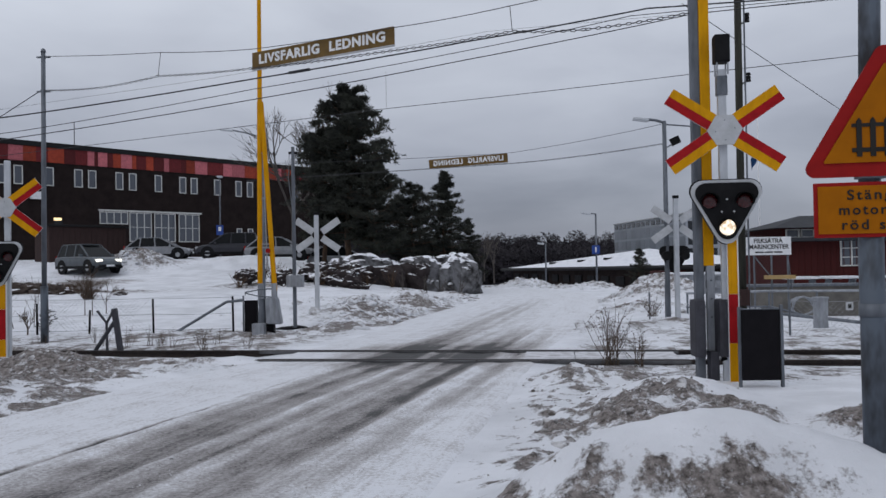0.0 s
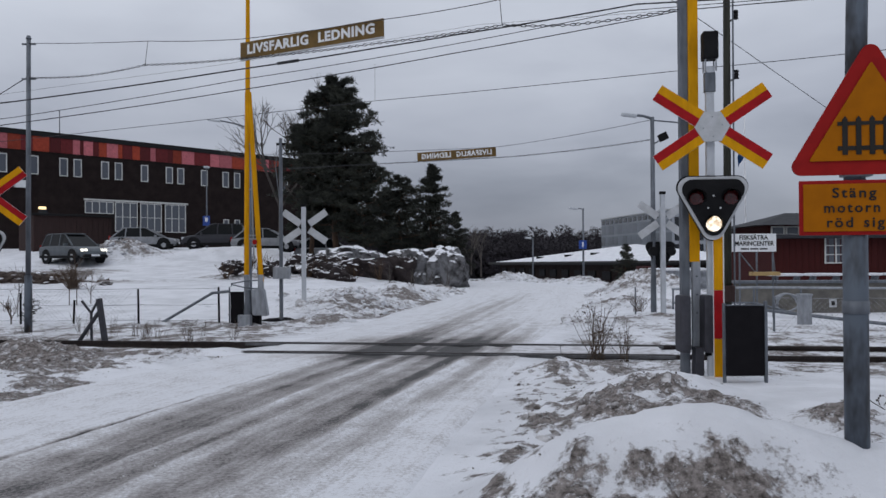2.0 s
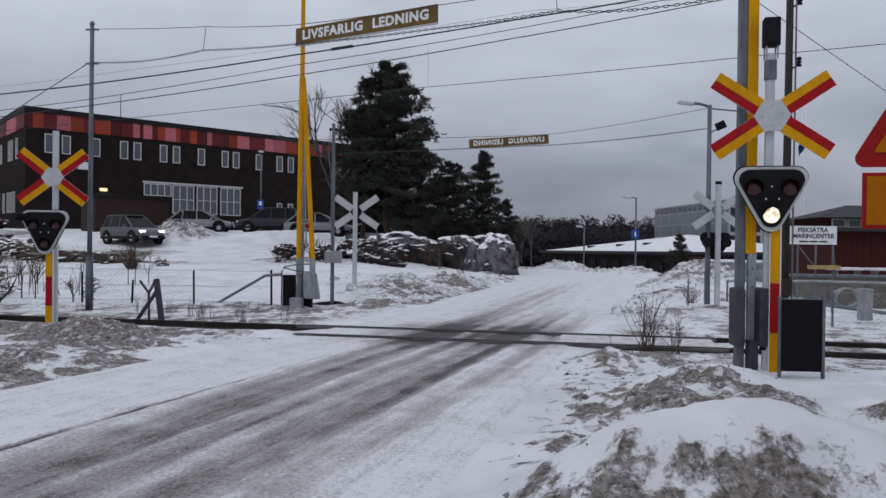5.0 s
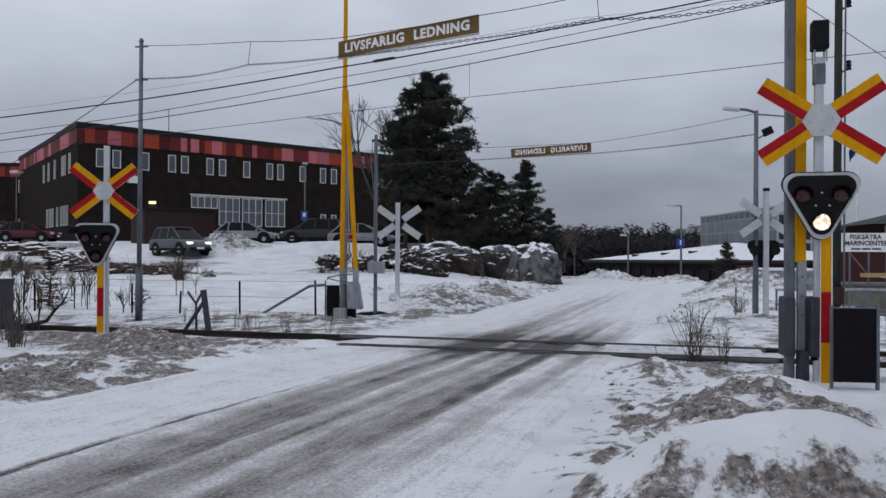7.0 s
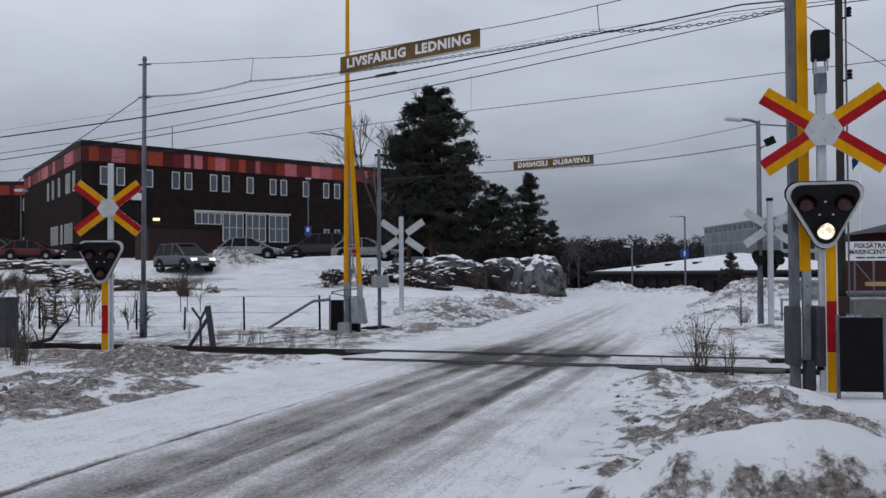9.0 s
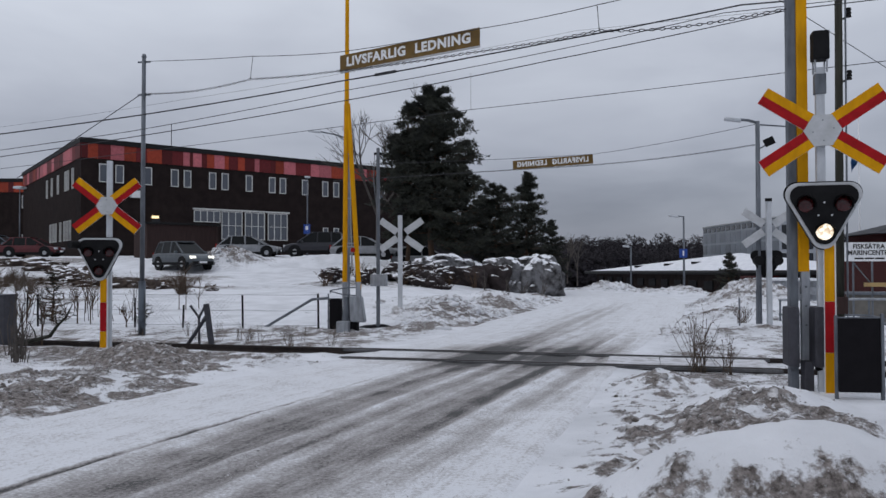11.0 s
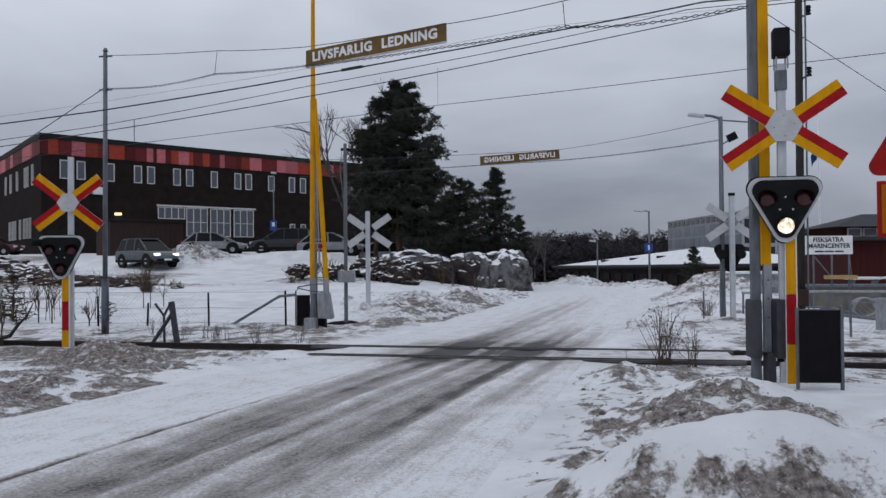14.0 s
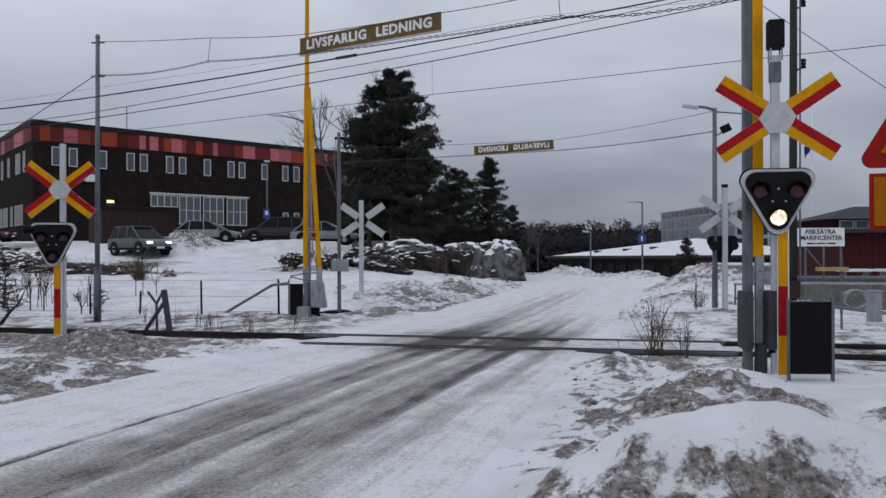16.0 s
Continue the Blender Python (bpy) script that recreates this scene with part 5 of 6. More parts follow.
# ---------------------------------------------------------------- cars
def car(at, turn, paint, label, suv=False, lights=False):
    s = thing("car", at, label, "car", "cars by the office", turn)
    h, ln, wd = (1.68, 4.4, 1.8) if suv else (1.46, 4.4, 1.74)
    sill, waist = (0.32, 1.0) if suv else (0.24, 0.88)

    def loft(sections, mat, name, lbl=""):
        bm = bmesh.new()
        rows_ = [[bm.verts.new(p) for p in sec] for sec in sections]
        for a, b in zip(rows_, rows_[1:]):
            for k in range(len(a) - 1):
                bm.faces.new((a[k], a[k + 1], b[k + 1], b[k]))
        bm.faces.new(rows_[0][::-1])
        bm.faces.new(rows_[-1])
        bmesh.ops.recalc_face_normals(bm, faces=bm.faces)
        return part(name, bm, mat, s, lbl, smooth=False)

    # body: half-round cross-sections from tail to nose
    secs = []
    for x, top, w, low in ((-2.2, 0.72, 0.78, 0.5), (-2.12, 0.98, 0.86, 0.36), (-1.5, 1.0, 0.9, sill), (0.6, 1.0, 0.9, sill), (1.15, 0.97, 0.9, sill), (1.6, 0.93, 0.89, sill), (1.95, 0.84, 0.84, 0.34), (2.14, 0.7, 0.76, 0.4), (2.22, 0.55, 0.66, 0.44)):
        t = top * waist
        w = w * wd / 1.8
        secs.append([(x, -w * 0.86, t), (x, -w * 0.97, t * 0.93), (x, -w, t * 0.72), (x, -w * 0.97, low), (x, w * 0.97, low), (x, w, t * 0.72), (x, w * 0.97, t * 0.93), (x, w * 0.86, t), (x, -w * 0.86, t)])
    loft(secs, paint, "body", "painted car body")
    for sy in (-1, 1):
        part("sill", box(bmesh.new(), (0.0, sy * 0.86 * wd / 1.8, sill + 0.05), (4.0, 0.12, 0.16), bevel=0.03), BLACK, s, "black plastic sill")
        for x in (-1.33, 1.35):
            part("wheel_arch", rod(bmesh.new(), (x, sy * 0.80, 0.38), (x, sy * 0.905, 0.38), 0.44, seg=24), BLACK, s, "black wheel arch")
    secs = []
    for x, z, w in ((-2.08, waist * 0.98, 0.74), (-1.75 if suv else -1.3, h - 0.06, 0.62), (-1.0, h, 0.62), (0.0, h, 0.62), (0.2, h - 0.05, 0.61), (0.5, h - 0.17, 0.64), (1.3, waist * 0.95, 0.74)):
        w = w * wd / 1.8
        secs.append([(x, -0.78 * wd / 1.8, waist * 0.95), (x, -w, z), (x, w, z), (x, 0.78 * wd / 1.8, waist * 0.95), (x, -0.78 * wd / 1.8, waist * 0.95)])
    loft(secs, CARGLASS, "greenhouse", "dark car windows")
    part("roof", box(bmesh.new(), (-0.68, 0, h + 0.01), (2.0 if suv else 1.6, 1.2 * wd / 1.8, 0.07), bevel=0.03), paint, s)
    for sy in (-1, 1):
        for x0, z0, x1, z1 in ((1.25, waist, 0.3, h - 0.06), (-0.15, waist, -0.2, h), (-1.15, waist, -1.1, h), (-2.0, waist, -1.7 if suv else -1.3, h - 0.02)):
            part("pillar", rod(bmesh.new(), (x0, sy * 0.765 * wd / 1.8, z0 * 0.97), (x1, sy * 0.615 * wd / 1.8, z1), 0.045, seg=6), paint, s)
        part("door_mirror", box(bmesh.new(), (0.85, sy * 0.98 * wd / 1.8, waist + 0.05), (0.14, 0.2, 0.14), bevel=0.03), paint, s)
        part("headlamp", box(bmesh.new(), (2.05, sy * 0.6, waist * 0.74), (0.2, 0.34, 0.16), bevel=0.03), HEADLAMP if lights else HEADLAMP_OFF, s)
        part("tail_lamp", box(bmesh.new(), (-2.14, sy * 0.68, waist * 0.9), (0.12, 0.2, 0.3), bevel=0.03), TAILLAMP, s)
        for x in (-1.33, 1.35):
            r = 0.35 if suv else 0.31
            wh = part("wheel", rod(bmesh.new(), (x, sy * 0.70, r), (x, sy * 0.9, r), r, seg=20), TYRE, s, "black tyre")
            part("rim", rod(bmesh.new(), (x, sy * 0.86, r), (x, sy * 0.915, r), r * 0.62, r * 0.5, seg=12), RIM, wh)
    part("bumper", box(bmesh.new(), (2.17, 0, 0.42), (0.12, 1.4, 0.18), bevel=0.04), BLACK, s)
    part("bumper", box(bmesh.new(), (-2.17, 0, 0.45), (0.12, 1.4, 0.2), bevel=0.04), BLACK, s)
    part("number_plate", box(bmesh.new(), (2.235, 0, 0.45), (0.02, 0.5, 0.11)), WHITEPAINT, s)
    return s


def paint(name, c):
    return material(name, c, 0.38, 0.2, coat=0.15, scale=3)


P_GREEN, P_DARK, P_RED, P_SILVER, P_BLUE = paint("blue_green_car_paint", (0.085, 0.1, 0.115)), paint("dark_car_paint", (0.02, 0.02, 0.028)), paint("red_car_paint", (0.085, 0.007, 0.011)), paint("silver_car_paint", (0.26, 0.27, 0.29)), paint("blue_grey_car_paint", (0.09, 0.11, 0.14))
for at, tn, pt, lb, sv, li in (
        ((-21.9, 46.2, None), -34, P_GREEN, "blue-grey sport utility car on the snowy lane", True, True),
        ((-15.9, 54.0, None), 190, P_DARK, "dark sport utility car parked by the office", True, False),
        ((-12.0, 52.0, None), 5, P_SILVER, "silver estate car parked behind the rocks", False, False),
        ((-20.9, 54.5, None), 10, P_SILVER, "silver hatchback parked by the glazed entrance", False, False),
        ((-39.2, 57.0, None), 8, P_RED, "dark red car parked beside the office", False, False),
        ((-43.5, 59.0, None), 8, P_BLUE, "blue-grey car parked beside the office", True, False),
        ((-8.2, 53.0, None), 12, P_SILVER, "silver car half hidden behind the pine trunk", False, False)):
    car((at[0], at[1], height_at(at[0], at[1]) - 0.02), tn, pt, lb, sv, li)


# ---------------------------------------------------------------- rocks with snow on their ledges
def rock_material(base, name, lo_, hi_):
    m = base.copy()
    m.name = name
    nt = m.node_tree
    b = nt.nodes["Principled BSDF"]
    col = b.inputs["Base Color"].links[0].from_socket
    ge = nt.nodes.new("ShaderNodeNewGeometry")
    sx = nt.nodes.new("ShaderNodeSeparateXYZ")
    nt.links.new(ge.outputs["Normal"], sx.inputs[0])
    no = nt.nodes.new("ShaderNodeTexNoise")
    no.inputs["Scale"].default_value = 1.5
    no.inputs["Detail"].default_value = 2
    ad = nt.nodes.new("ShaderNodeMath")
    ad.operation = "MULTIPLY_ADD"
    ad.inputs[1].default_value = 1.1
    nt.links.new(no.outputs["Fac"], ad.inputs[0])
    nt.links.new(sx.outputs["Z"], ad.inputs[2])
    mr = nt.nodes.new("ShaderNodeMapRange")
    mr.inputs["From Min"].default_value, mr.inputs["From Max"].default_value = lo_, hi_
    nt.links.new(ad.outputs[0], mr.inputs["Value"])
    mx = nt.nodes.new("ShaderNodeMix")
    mx.data_type = "RGBA"
    nt.links.new(mr.outputs["Result"], mx.inputs[0])
    nt.links.new(col, mx.inputs[6])
    mx.inputs[7].default_value = (0.8, 0.81, 0.85, 1)
    nt.links.new(mx.outputs[2], b.inputs["Base Color"])
    return m


SNOWROCK = rock_material(ROCK, "snow_dusted_rock", 1.10, 1.24)


def boulder(at, size, turn, seed, label, mat, detail=5, wild=1.0):
    bm = bmesh.new()
    bmesh.ops.create_icosphere(bm, subdivisions=detail, radius=1.0)
    off = Vector((seed * 7.3, seed * 3.1, seed * 1.7))
    for v in bm.verts:
        p = v.co.copy()
        cell = noise.voronoi(p * 1.6 + off)[0]
        d = 0.42 * noise.noise(p * 1.3 + off) + 0.42 * (cell[1] - cell[0]) + 0.20 * noise.noise(Vector((p.x + p.z * 0.8, p.y, p.z * 0.6)) * 3.3 + off) + 0.06 * noise.noise(p * 7 + off) + 0.02 * noise.noise(p * 15 + off)
        if wild < 1:
            p = p / (abs(p.x) ** 4 + abs(p.y) ** 4 + abs(p.z) ** 4) ** 0.25 * 0.9
        v.co = p * (0.86 + d * wild)
        v.co = Vector((v.co.x * size[0], v.co.y * size[1], v.co.z * size[2]))
    ob = part("rock", bm, mat, None, smooth=False)
    ob.matrix_basis = pose(at[0], at[1], at[2], 0, 0, turn)
    return tagged(ob, label, "rock", "rocks of the outcrop")


DARKROCK = material("dark_lichen_rock", (0.02, 0.015, 0.015), 0.9, second=(0.045, 0.036, 0.036), scale=2, bump=0.8, bump_scale=8)
DARKROCK = rock_material(DARKROCK, "snow_patched_dark_rock", 1.38, 1.42)
TURF = rock_material(material("brown_turf", (0.035, 0.026, 0.023), 0.95, second=(0.085, 0.066, 0.056), scale=3, bump=0.9, bump_scale=12), "snow_patched_turf", 1.42, 1.52)
boulder((-0.45, 42.8, 0.75), (1.55, 1.6, 1.6), 15, 21, "large grey rock face with snow on its ledges", SNOWROCK, wild=0.5)
boulder((-2.0, 42.2, 0.85), (1.4, 1.5, 1.45), 40, 22, "grey rock slab split from the face beside it", SNOWROCK, wild=0.5)
boulder((-2.75, 41.0, 0.75), (1.0, 1.0, 1.05), 70, 23, "dark jutting rock with a snow-covered top", DARKROCK, wild=0.6)
boulder((-4.1, 39.8, 0.95), (1.35, 0.9, 0.72), 5, 24, "dark layered rock under a cap of snow", DARKROCK, wild=0.6)
boulder((-5.6, 43.5, 1.2), (1.9, 1.6, 1.1), 40, 3, "grey outcrop streaked with snow", SNOWROCK, wild=0.55)
for k, (x, y, z, a, b, c) in enumerate(((-5.35, 36.4, 0.72, 0.75, 0.7, 0.55), (-6.1, 36.9, 0.95, 0.8, 0.7, 0.55), (-4.75, 36.0, 0.5, 0.45, 0.45, 0.32), (-8.3, 37, 1.0, 0.7, 0.6, 0.5), (-9.9, 36.4, 1.2, 0.6, 0.5, 0.34), (-7.0, 38.3, 1.25, 1.0, 0.8, 0.55), (-5.4, 38.6, 1.2, 0.9, 0.7, 0.5))):
    boulder((x, y, z), (a, b, c), 33 * k, 10 + k, "dark rock and heather poking through snow", DARKROCK, 5)
for k, (x, y, a, b, c) in enumerate(((-18.3, 34.9, 0.75, 0.5, 0.34), (-19.6, 35.3, 0.9, 0.55, 0.36), (-21.0, 36.0, 1.1, 0.6, 0.4), (-17.3, 34.6, 0.5, 0.4, 0.24), (-23.6, 38.6, 1.2, 0.7, 0.4), (-25.6, 40.5, 1.3, 0.7, 0.42), (-14.6, 33.6, 0.32, 0.25, 0.12), (-26.2, 43.0, 1.3, 0.8, 0.42), (-28.5, 44.5, 1.5, 0.8, 0.45), (-31.2, 46.5, 1.6, 0.9, 0.5), (-34.0, 48.5, 1.7, 0.9, 0.5))):
    boulder((x, y, height_at(x, y) + 0.04), (a, b, c), 20 * k, 40 + k, "low brown turf and rock ridge in the snow", TURF, 4)


# ---------------------------------------------------------------- trees
def needles(bm_v, bm_f, c, r, n, rnd, flat=0.6, width=0.2):
    """Adds a tuft of thin needle blades round c."""
    for _ in range(n):
        d = Vector((rnd.gauss(0, 1), rnd.gauss(0, 1), rnd.gauss(0.25, flat))).normalized()
        a = c + d * r * rnd.uniform(0.0, 0.35)
        e_ = a + d * r * rnd.uniform(0.6, 1.0)
        w = d.cross(Vector((rnd.gauss(0, 1), rnd.gauss(0, 1), rnd.gauss(0, 1)))).normalized() * r * width
        i = len(bm_v)
        bm_v.extend([a - w, a + w, e_ + w * 0.4, e_ - w * 0.4])
        bm_f.append((i, i + 1, i + 2, i + 3))


CROWN = ([0.0, 0.12, 0.25, 0.4, 0.55, 0.68, 0.8, 0.9, 0.96, 1.0], [0.6, 0.85, 1.0, 1.0, 0.95, 0.84, 0.64, 0.44, 0.30, 0.16])
SPIRE = ([0.0, 0.15, 0.5, 0.8, 1.0], [0.8, 1.0, 0.72, 0.36, 0.06])


def pine(at, height, width, seed, label, bare=0.22, lean=0.0, tufts=900, group="pines on the rocky slope", shape=CROWN):
    """A trunk, limbs in uneven storeys, and at each limb's end flat pads of needle tufts with gaps between."""
    rnd = random.Random(seed)
    s = thing("pine_tree", at, label, "tree", group)
    pts = [(lean * (k / 10) ** 2 + 0.012 * height * math.sin(k * 0.9 + seed), 0.01 * height * math.cos(k * 1.1), height * k / 10) for k in range(11)]
    rad = [0.019 * height * (1 - k / 10.6) for k in range(11)]
    part("trunk", sweep(pts, rad, 9), BARK, s, smooth=True)
    V, F = [], []
    nb = int(34 + height * 6)
    limb = bmesh.new()
    per = max(2, int(tufts * 3.4 / nb))
    for k in range(nb):
        f = min(0.985, bare + (0.99 - bare) * (k / nb) + rnd.gauss(0, 0.012))
        g_ = (f - bare) / (1 - bare)
        env = width * 0.5 * np.interp(g_, *shape) * rnd.choice((0.55, 0.8, 0.95, 1.0, 1.12))
        a = k * 2.4 + rnd.gauss(0, 0.5)
        base = Vector((np.interp(f * height, [p[2] for p in pts], [p[0] for p in pts]), 0, f * height))
        rise = rnd.uniform(-0.15, 0.2) + 0.35 * g_
        tip = base + Vector((math.cos(a) * env, math.sin(a) * env, env * rise))
        mid = base.lerp(tip, 0.55) + Vector((0, 0, -0.08 * env))
        rod(limb, base, mid, 0.0045 * height * (1.1 - f) + 0.010, 0.0028 * height * (1.1 - f) + 0.008, seg=5, caps=False)
        rod(limb, mid, tip, 0.0028 * height * (1.1 - f) + 0.008, 0.006, seg=4, caps=False)
        pads = []
        for j in range(5):
            t = (0.3, 0.55, 0.75, 0.92, 1.0)[j]
            side = Vector((-math.sin(a), math.cos(a), 0)) * env * rnd.uniform(-0.32, 0.32) * (0.4 + t)
            c = mid.lerp(tip, (t - 0.5) * 2) if t > 0.5 else base.lerp(mid, t * 2)
            c = c + side + Vector((0, 0, rnd.uniform(-0.02, 0.06) * env))
            rod(limb, base.lerp(tip, max(0.15, t - 0.25)), c, 0.012, 0.005, seg=3, caps=False)
            pads.append((c, max(0.05 * height ** 0.5, 0.17 * env) * rnd.uniform(0.7, 1.25)))
        for _ in range(per):
            c, r_ = rnd.choice(pads)
            d = Vector((rnd.gauss(0, 0.55), rnd.gauss(0, 0.55), rnd.gauss(0.1, 0.28))) * r_
            needles(V, F, c + d, rnd.uniform(0.7, 1.1) * min(0.24, 0.05 + 0.028 * height), 9, rnd, 0.7, 0.11)
    tagged(part("limb_work", limb, BARK, s), kind="stuff")
    ob = new("crown", from_arrays("crown", [tuple(v) for v in V], F, NEEDLES, False))
    ob.parent = s
    tagged(ob, "dense dark green needle crown", kind="stuff")
    return s


pine((-6.9, 48.0, 1.7), 10.5, 4.9, 3, "tall dense dark green pine behind the rocks", 0.14, 0.15, 3000)
pine((-8.6, 49.5, 1.8), 8.2, 4.2, 5, "dark pine beside the tallest one", 0.18, 0.2, 1300)
pine((-5.2, 47.0, 1.7), 5.6, 3.8, 6, "lower dark pine at the edge of the rocks", 0.1, 0.0, 1000)
pine((-3.2, 50.0, 1.6), 4.9, 3.2, 7, "young dark pine on the rocks", 0.1, 0.0, 700)
pine((-1.3, 52.0, 1.0), 6.5, 3.3, 8, "young dark pine with a pointed top", 0.05, 0.1, 700, shape=SPIRE)
pine((0.3, 54.0, 0.4), 4.2, 2.4, 9, "young dark pine on the rocks", 0.05, 0.0, 420, shape=SPIRE)
pine((-4.0, 53.0, 1.5), 4.4, 3.6, 12, "low dark pine on the rocks", 0.05, 0.0, 900)
pine((13.4, 62.0, -0.9), 3.4, 2.0, 13, "small dark spruce before the low building", 0.05, 0.0, 330, shape=SPIRE)
pine((-13.8, 21.0, 0.0), 1.4, 1.0, 14, "waist-high young pine behind the fence", 0.05, 0.0, 36, "young pines by the fence", SPIRE)
pine((-10.8, 20.4, 0.02), 0.75, 0.4, 15, "tiny young pine behind the fence", 0.05, 0.0, 24, "young pines by the fence")


def bare_tree(at, height, seed, label, levels=5, spread=0.5, mat=BARKGREY, group="bare trees", r0=None):
    rnd = random.Random(seed)
    s = thing("bare_tree", at, label, "tree", group)
    bm = bmesh.new()

    def grow(a, d, ln, r, lev):
        b = a + d * ln
        rod(bm, a, b, r, r * 0.7, seg=5 if lev > 2 else 3, caps=False)
        if lev == 0:
            return
        for _ in range(3 if lev < levels else 4):
            nd = (d + Vector((rnd.gauss(0, spread), rnd.gauss(0, spread), rnd.gauss(0.12, spread * 0.5)))).normalized()
            grow(a.lerp(b, rnd.uniform(0.55, 1.0)), nd, ln * rnd.uniform(0.55, 0.8), r * 0.62, lev - 1)
    grow(Vector((0, 0, -0.1)), Vector((0, 0, 1)), height * 0.36, r0 or height * 0.012, levels)
    part("branchwork", bm, mat, s)
    return s


bare_tree((-12.4, 58.0, 2.2), 13.5, 2, "leafless grey birch behind the lamp", 5, 0.38)
bare_tree((-10.9, 59.0, 2.2), 12.5, 3, "leafless grey birch behind the lamp", 5, 0.38)
bare_tree((1.4, 58.0, 0.4), 4.6, 4, "thin leafless tree beyond the rocks", 4, 0.42)
bare_tree((2.4, 66.0, 0.0), 5.0, 5, "thin leafless tree beyond the rocks", 4, 0.45)


def shrub(at, height, count, seed, label, fan=0.35, mat=TWIG, r=0.006, buds=False, category="shrub", group="bare shrubs"):
    rnd = random.Random(seed)
    s = thing("shrub", at, label, category, group)
    bm = bmesh.new()
    for _ in range(count):
        a = rnd.uniform(0, 2 * math.pi)
        lean = abs(rnd.gauss(0, fan))
        p = Vector((rnd.gauss(0, 0.06), rnd.gauss(0, 0.06), -0.05))
        d = Vector((math.cos(a) * lean, math.sin(a) * lean, 1)).normalized()
        ln = height * rnd.uniform(0.6, 1.1)
        k = p + d * ln * 0.55
        e_ = k + (d + Vector((rnd.gauss(0, 0.12), rnd.gauss(0, 0.12), 0))).normalized() * ln * 0.45
        rod(bm, p, k, r, r * 0.75, seg=4, caps=False)
        rod(bm, k, e_, r * 0.75, r * 0.35, seg=4, caps=False)
        for _ in range(3):
            q_ = p.lerp(e_, rnd.uniform(0.45, 0.95))
            o = q_ + Vector((rnd.gauss(0, 1), rnd.gauss(0, 1), 0.9)).normalized() * height * 0.16
            rod(bm, q_, o, r * 0.45, r * 0.25, seg=3, caps=False)
            if buds:
                bmesh.ops.create_icosphere(bm, subdivisions=1, radius=rnd.uniform(0.006, 0.014), matrix=Matrix.Translation(o))
    tagged(part("brush", bm, mat, s), kind="stuff")
    return s


shrub((2.3, 13.0, 0.0), 0.95, 34, 1, "leafless shrub with seed heads by the rails", 0.4, buds=True)
shrub((2.7, 12.7, 0.0), 0.6, 14, 2, "leafless shrub with seed heads by the rails", 0.4, buds=True)
shrub((-15.1, 31.7, 0.42), 1.05, 90, 3, "brown bushy shrub on the snowy slope", 0.5, r=0.009)
shrub((-15.0, 31.6, 0.42), 0.5, 90, 33, "brown bushy shrub on the snowy slope", 0.8, r=0.012)
for k in range(14):
    rnd = random.Random(50 + k)
    x = rnd.uniform(-6.8, -5.2) if k < 7 else rnd.uniform(-9.5, -4.0)
    y = near_rail(x) + rnd.uniform(1.9, 3.4)
    shrub((x, y, height_at(x, y)), rnd.uniform(0.25, 0.55), 10, 60 + k, "dry grass stalks beside the rails", 0.35, r=0.004)
for k, (x, y, h, n) in enumerate(((-9.35, 13.2, 0.75, 26), (-9.8, 13.6, 1.3, 8), (-9.0, 12.7, 0.4, 16), (-13.0, 21.5, 1.5, 3), (-12.3, 21.3, 1.4, 3), (-11.8, 21.8, 1.7, 3), (-15.6, 22.5, 1.9, 4), (-16.4, 22.0, 1.6, 4), (-13.8, 20.5, 1.0, 6))):
    shrub((x, y, height_at(x, y)), h, n, 80 + k, "bare dark saplings by the track", 0.22, BARKGREY, 0.011)
br_ = thing("fallen_branch", (-10.5, 15.4, 0.0), "crooked dark branch leaning beside the track", "branch")
part("bough", sweep([(-0.6, 0.1, -0.05), (-0.25, 0.05, 0.06), (0.02, 0, 0.12), (0.32, 0, 0.2), (0.5, -0.02, 0.42), (0.68, 0, 0.6), (0.8, 0.02, 0.86)], [0.05, 0.055, 0.045, 0.04, 0.03, 0.02, 0.01], 7), WOODPOLE, br_)
part("side_twig", sweep([(0.02, 0, 0.12), (0.0, -0.05, 0.3), (-0.12, -0.08, 0.5)], [0.02, 0.014, 0.006], 5), WOODPOLE, br_)
part("side_twig", sweep([(0.5, -0.02, 0.42), (0.45, -0.04, 0.6), (0.52, -0.06, 0.8)], [0.016, 0.012, 0.005], 5), WOODPOLE, br_)
for k, (x, y, h) in enumerate(((-12.75, 20.5, 1.6), (-12.37, 20.5, 1.5), (-14.25, 20.5, 1.6), (-11.05, 20.0, 0.9), (-10.7, 15.9, 1.3), (-11.0, 15.7, 1.5))):
    bare_tree((x, y, height_at(x, y)), h, 520 + k, "slender leafless sapling by the track", 3, 0.35, BARK, "bare saplings by the track", 0.022)
shrub((5.4, 8.7, 0.2), 0.7, 7, 120, "low bare branches poking out of the snow", 1.3, BARKGREY, 0.009, True)
shrub((4.1, 7.6, 0.22), 0.25, 6, 121, "low bare branches poking out of the snow", 1.3, BARKGREY, 0.006, True)
shrub((4.6, 19.9, 0.3), 0.5, 26, 122, "brown seed heads on the snow mound", 0.7, buds=True)
for k, (x, y) in enumerate(((-3.0, 38.3), (-1.9, 38.0), (-1.2, 38.8), (-0.2, 38.0))):
    shrub((x, y, height_at(x, y)), 0.9, 6, 130 + k, "scrubby branches before the rock face", 0.6, BARKGREY, 0.02)

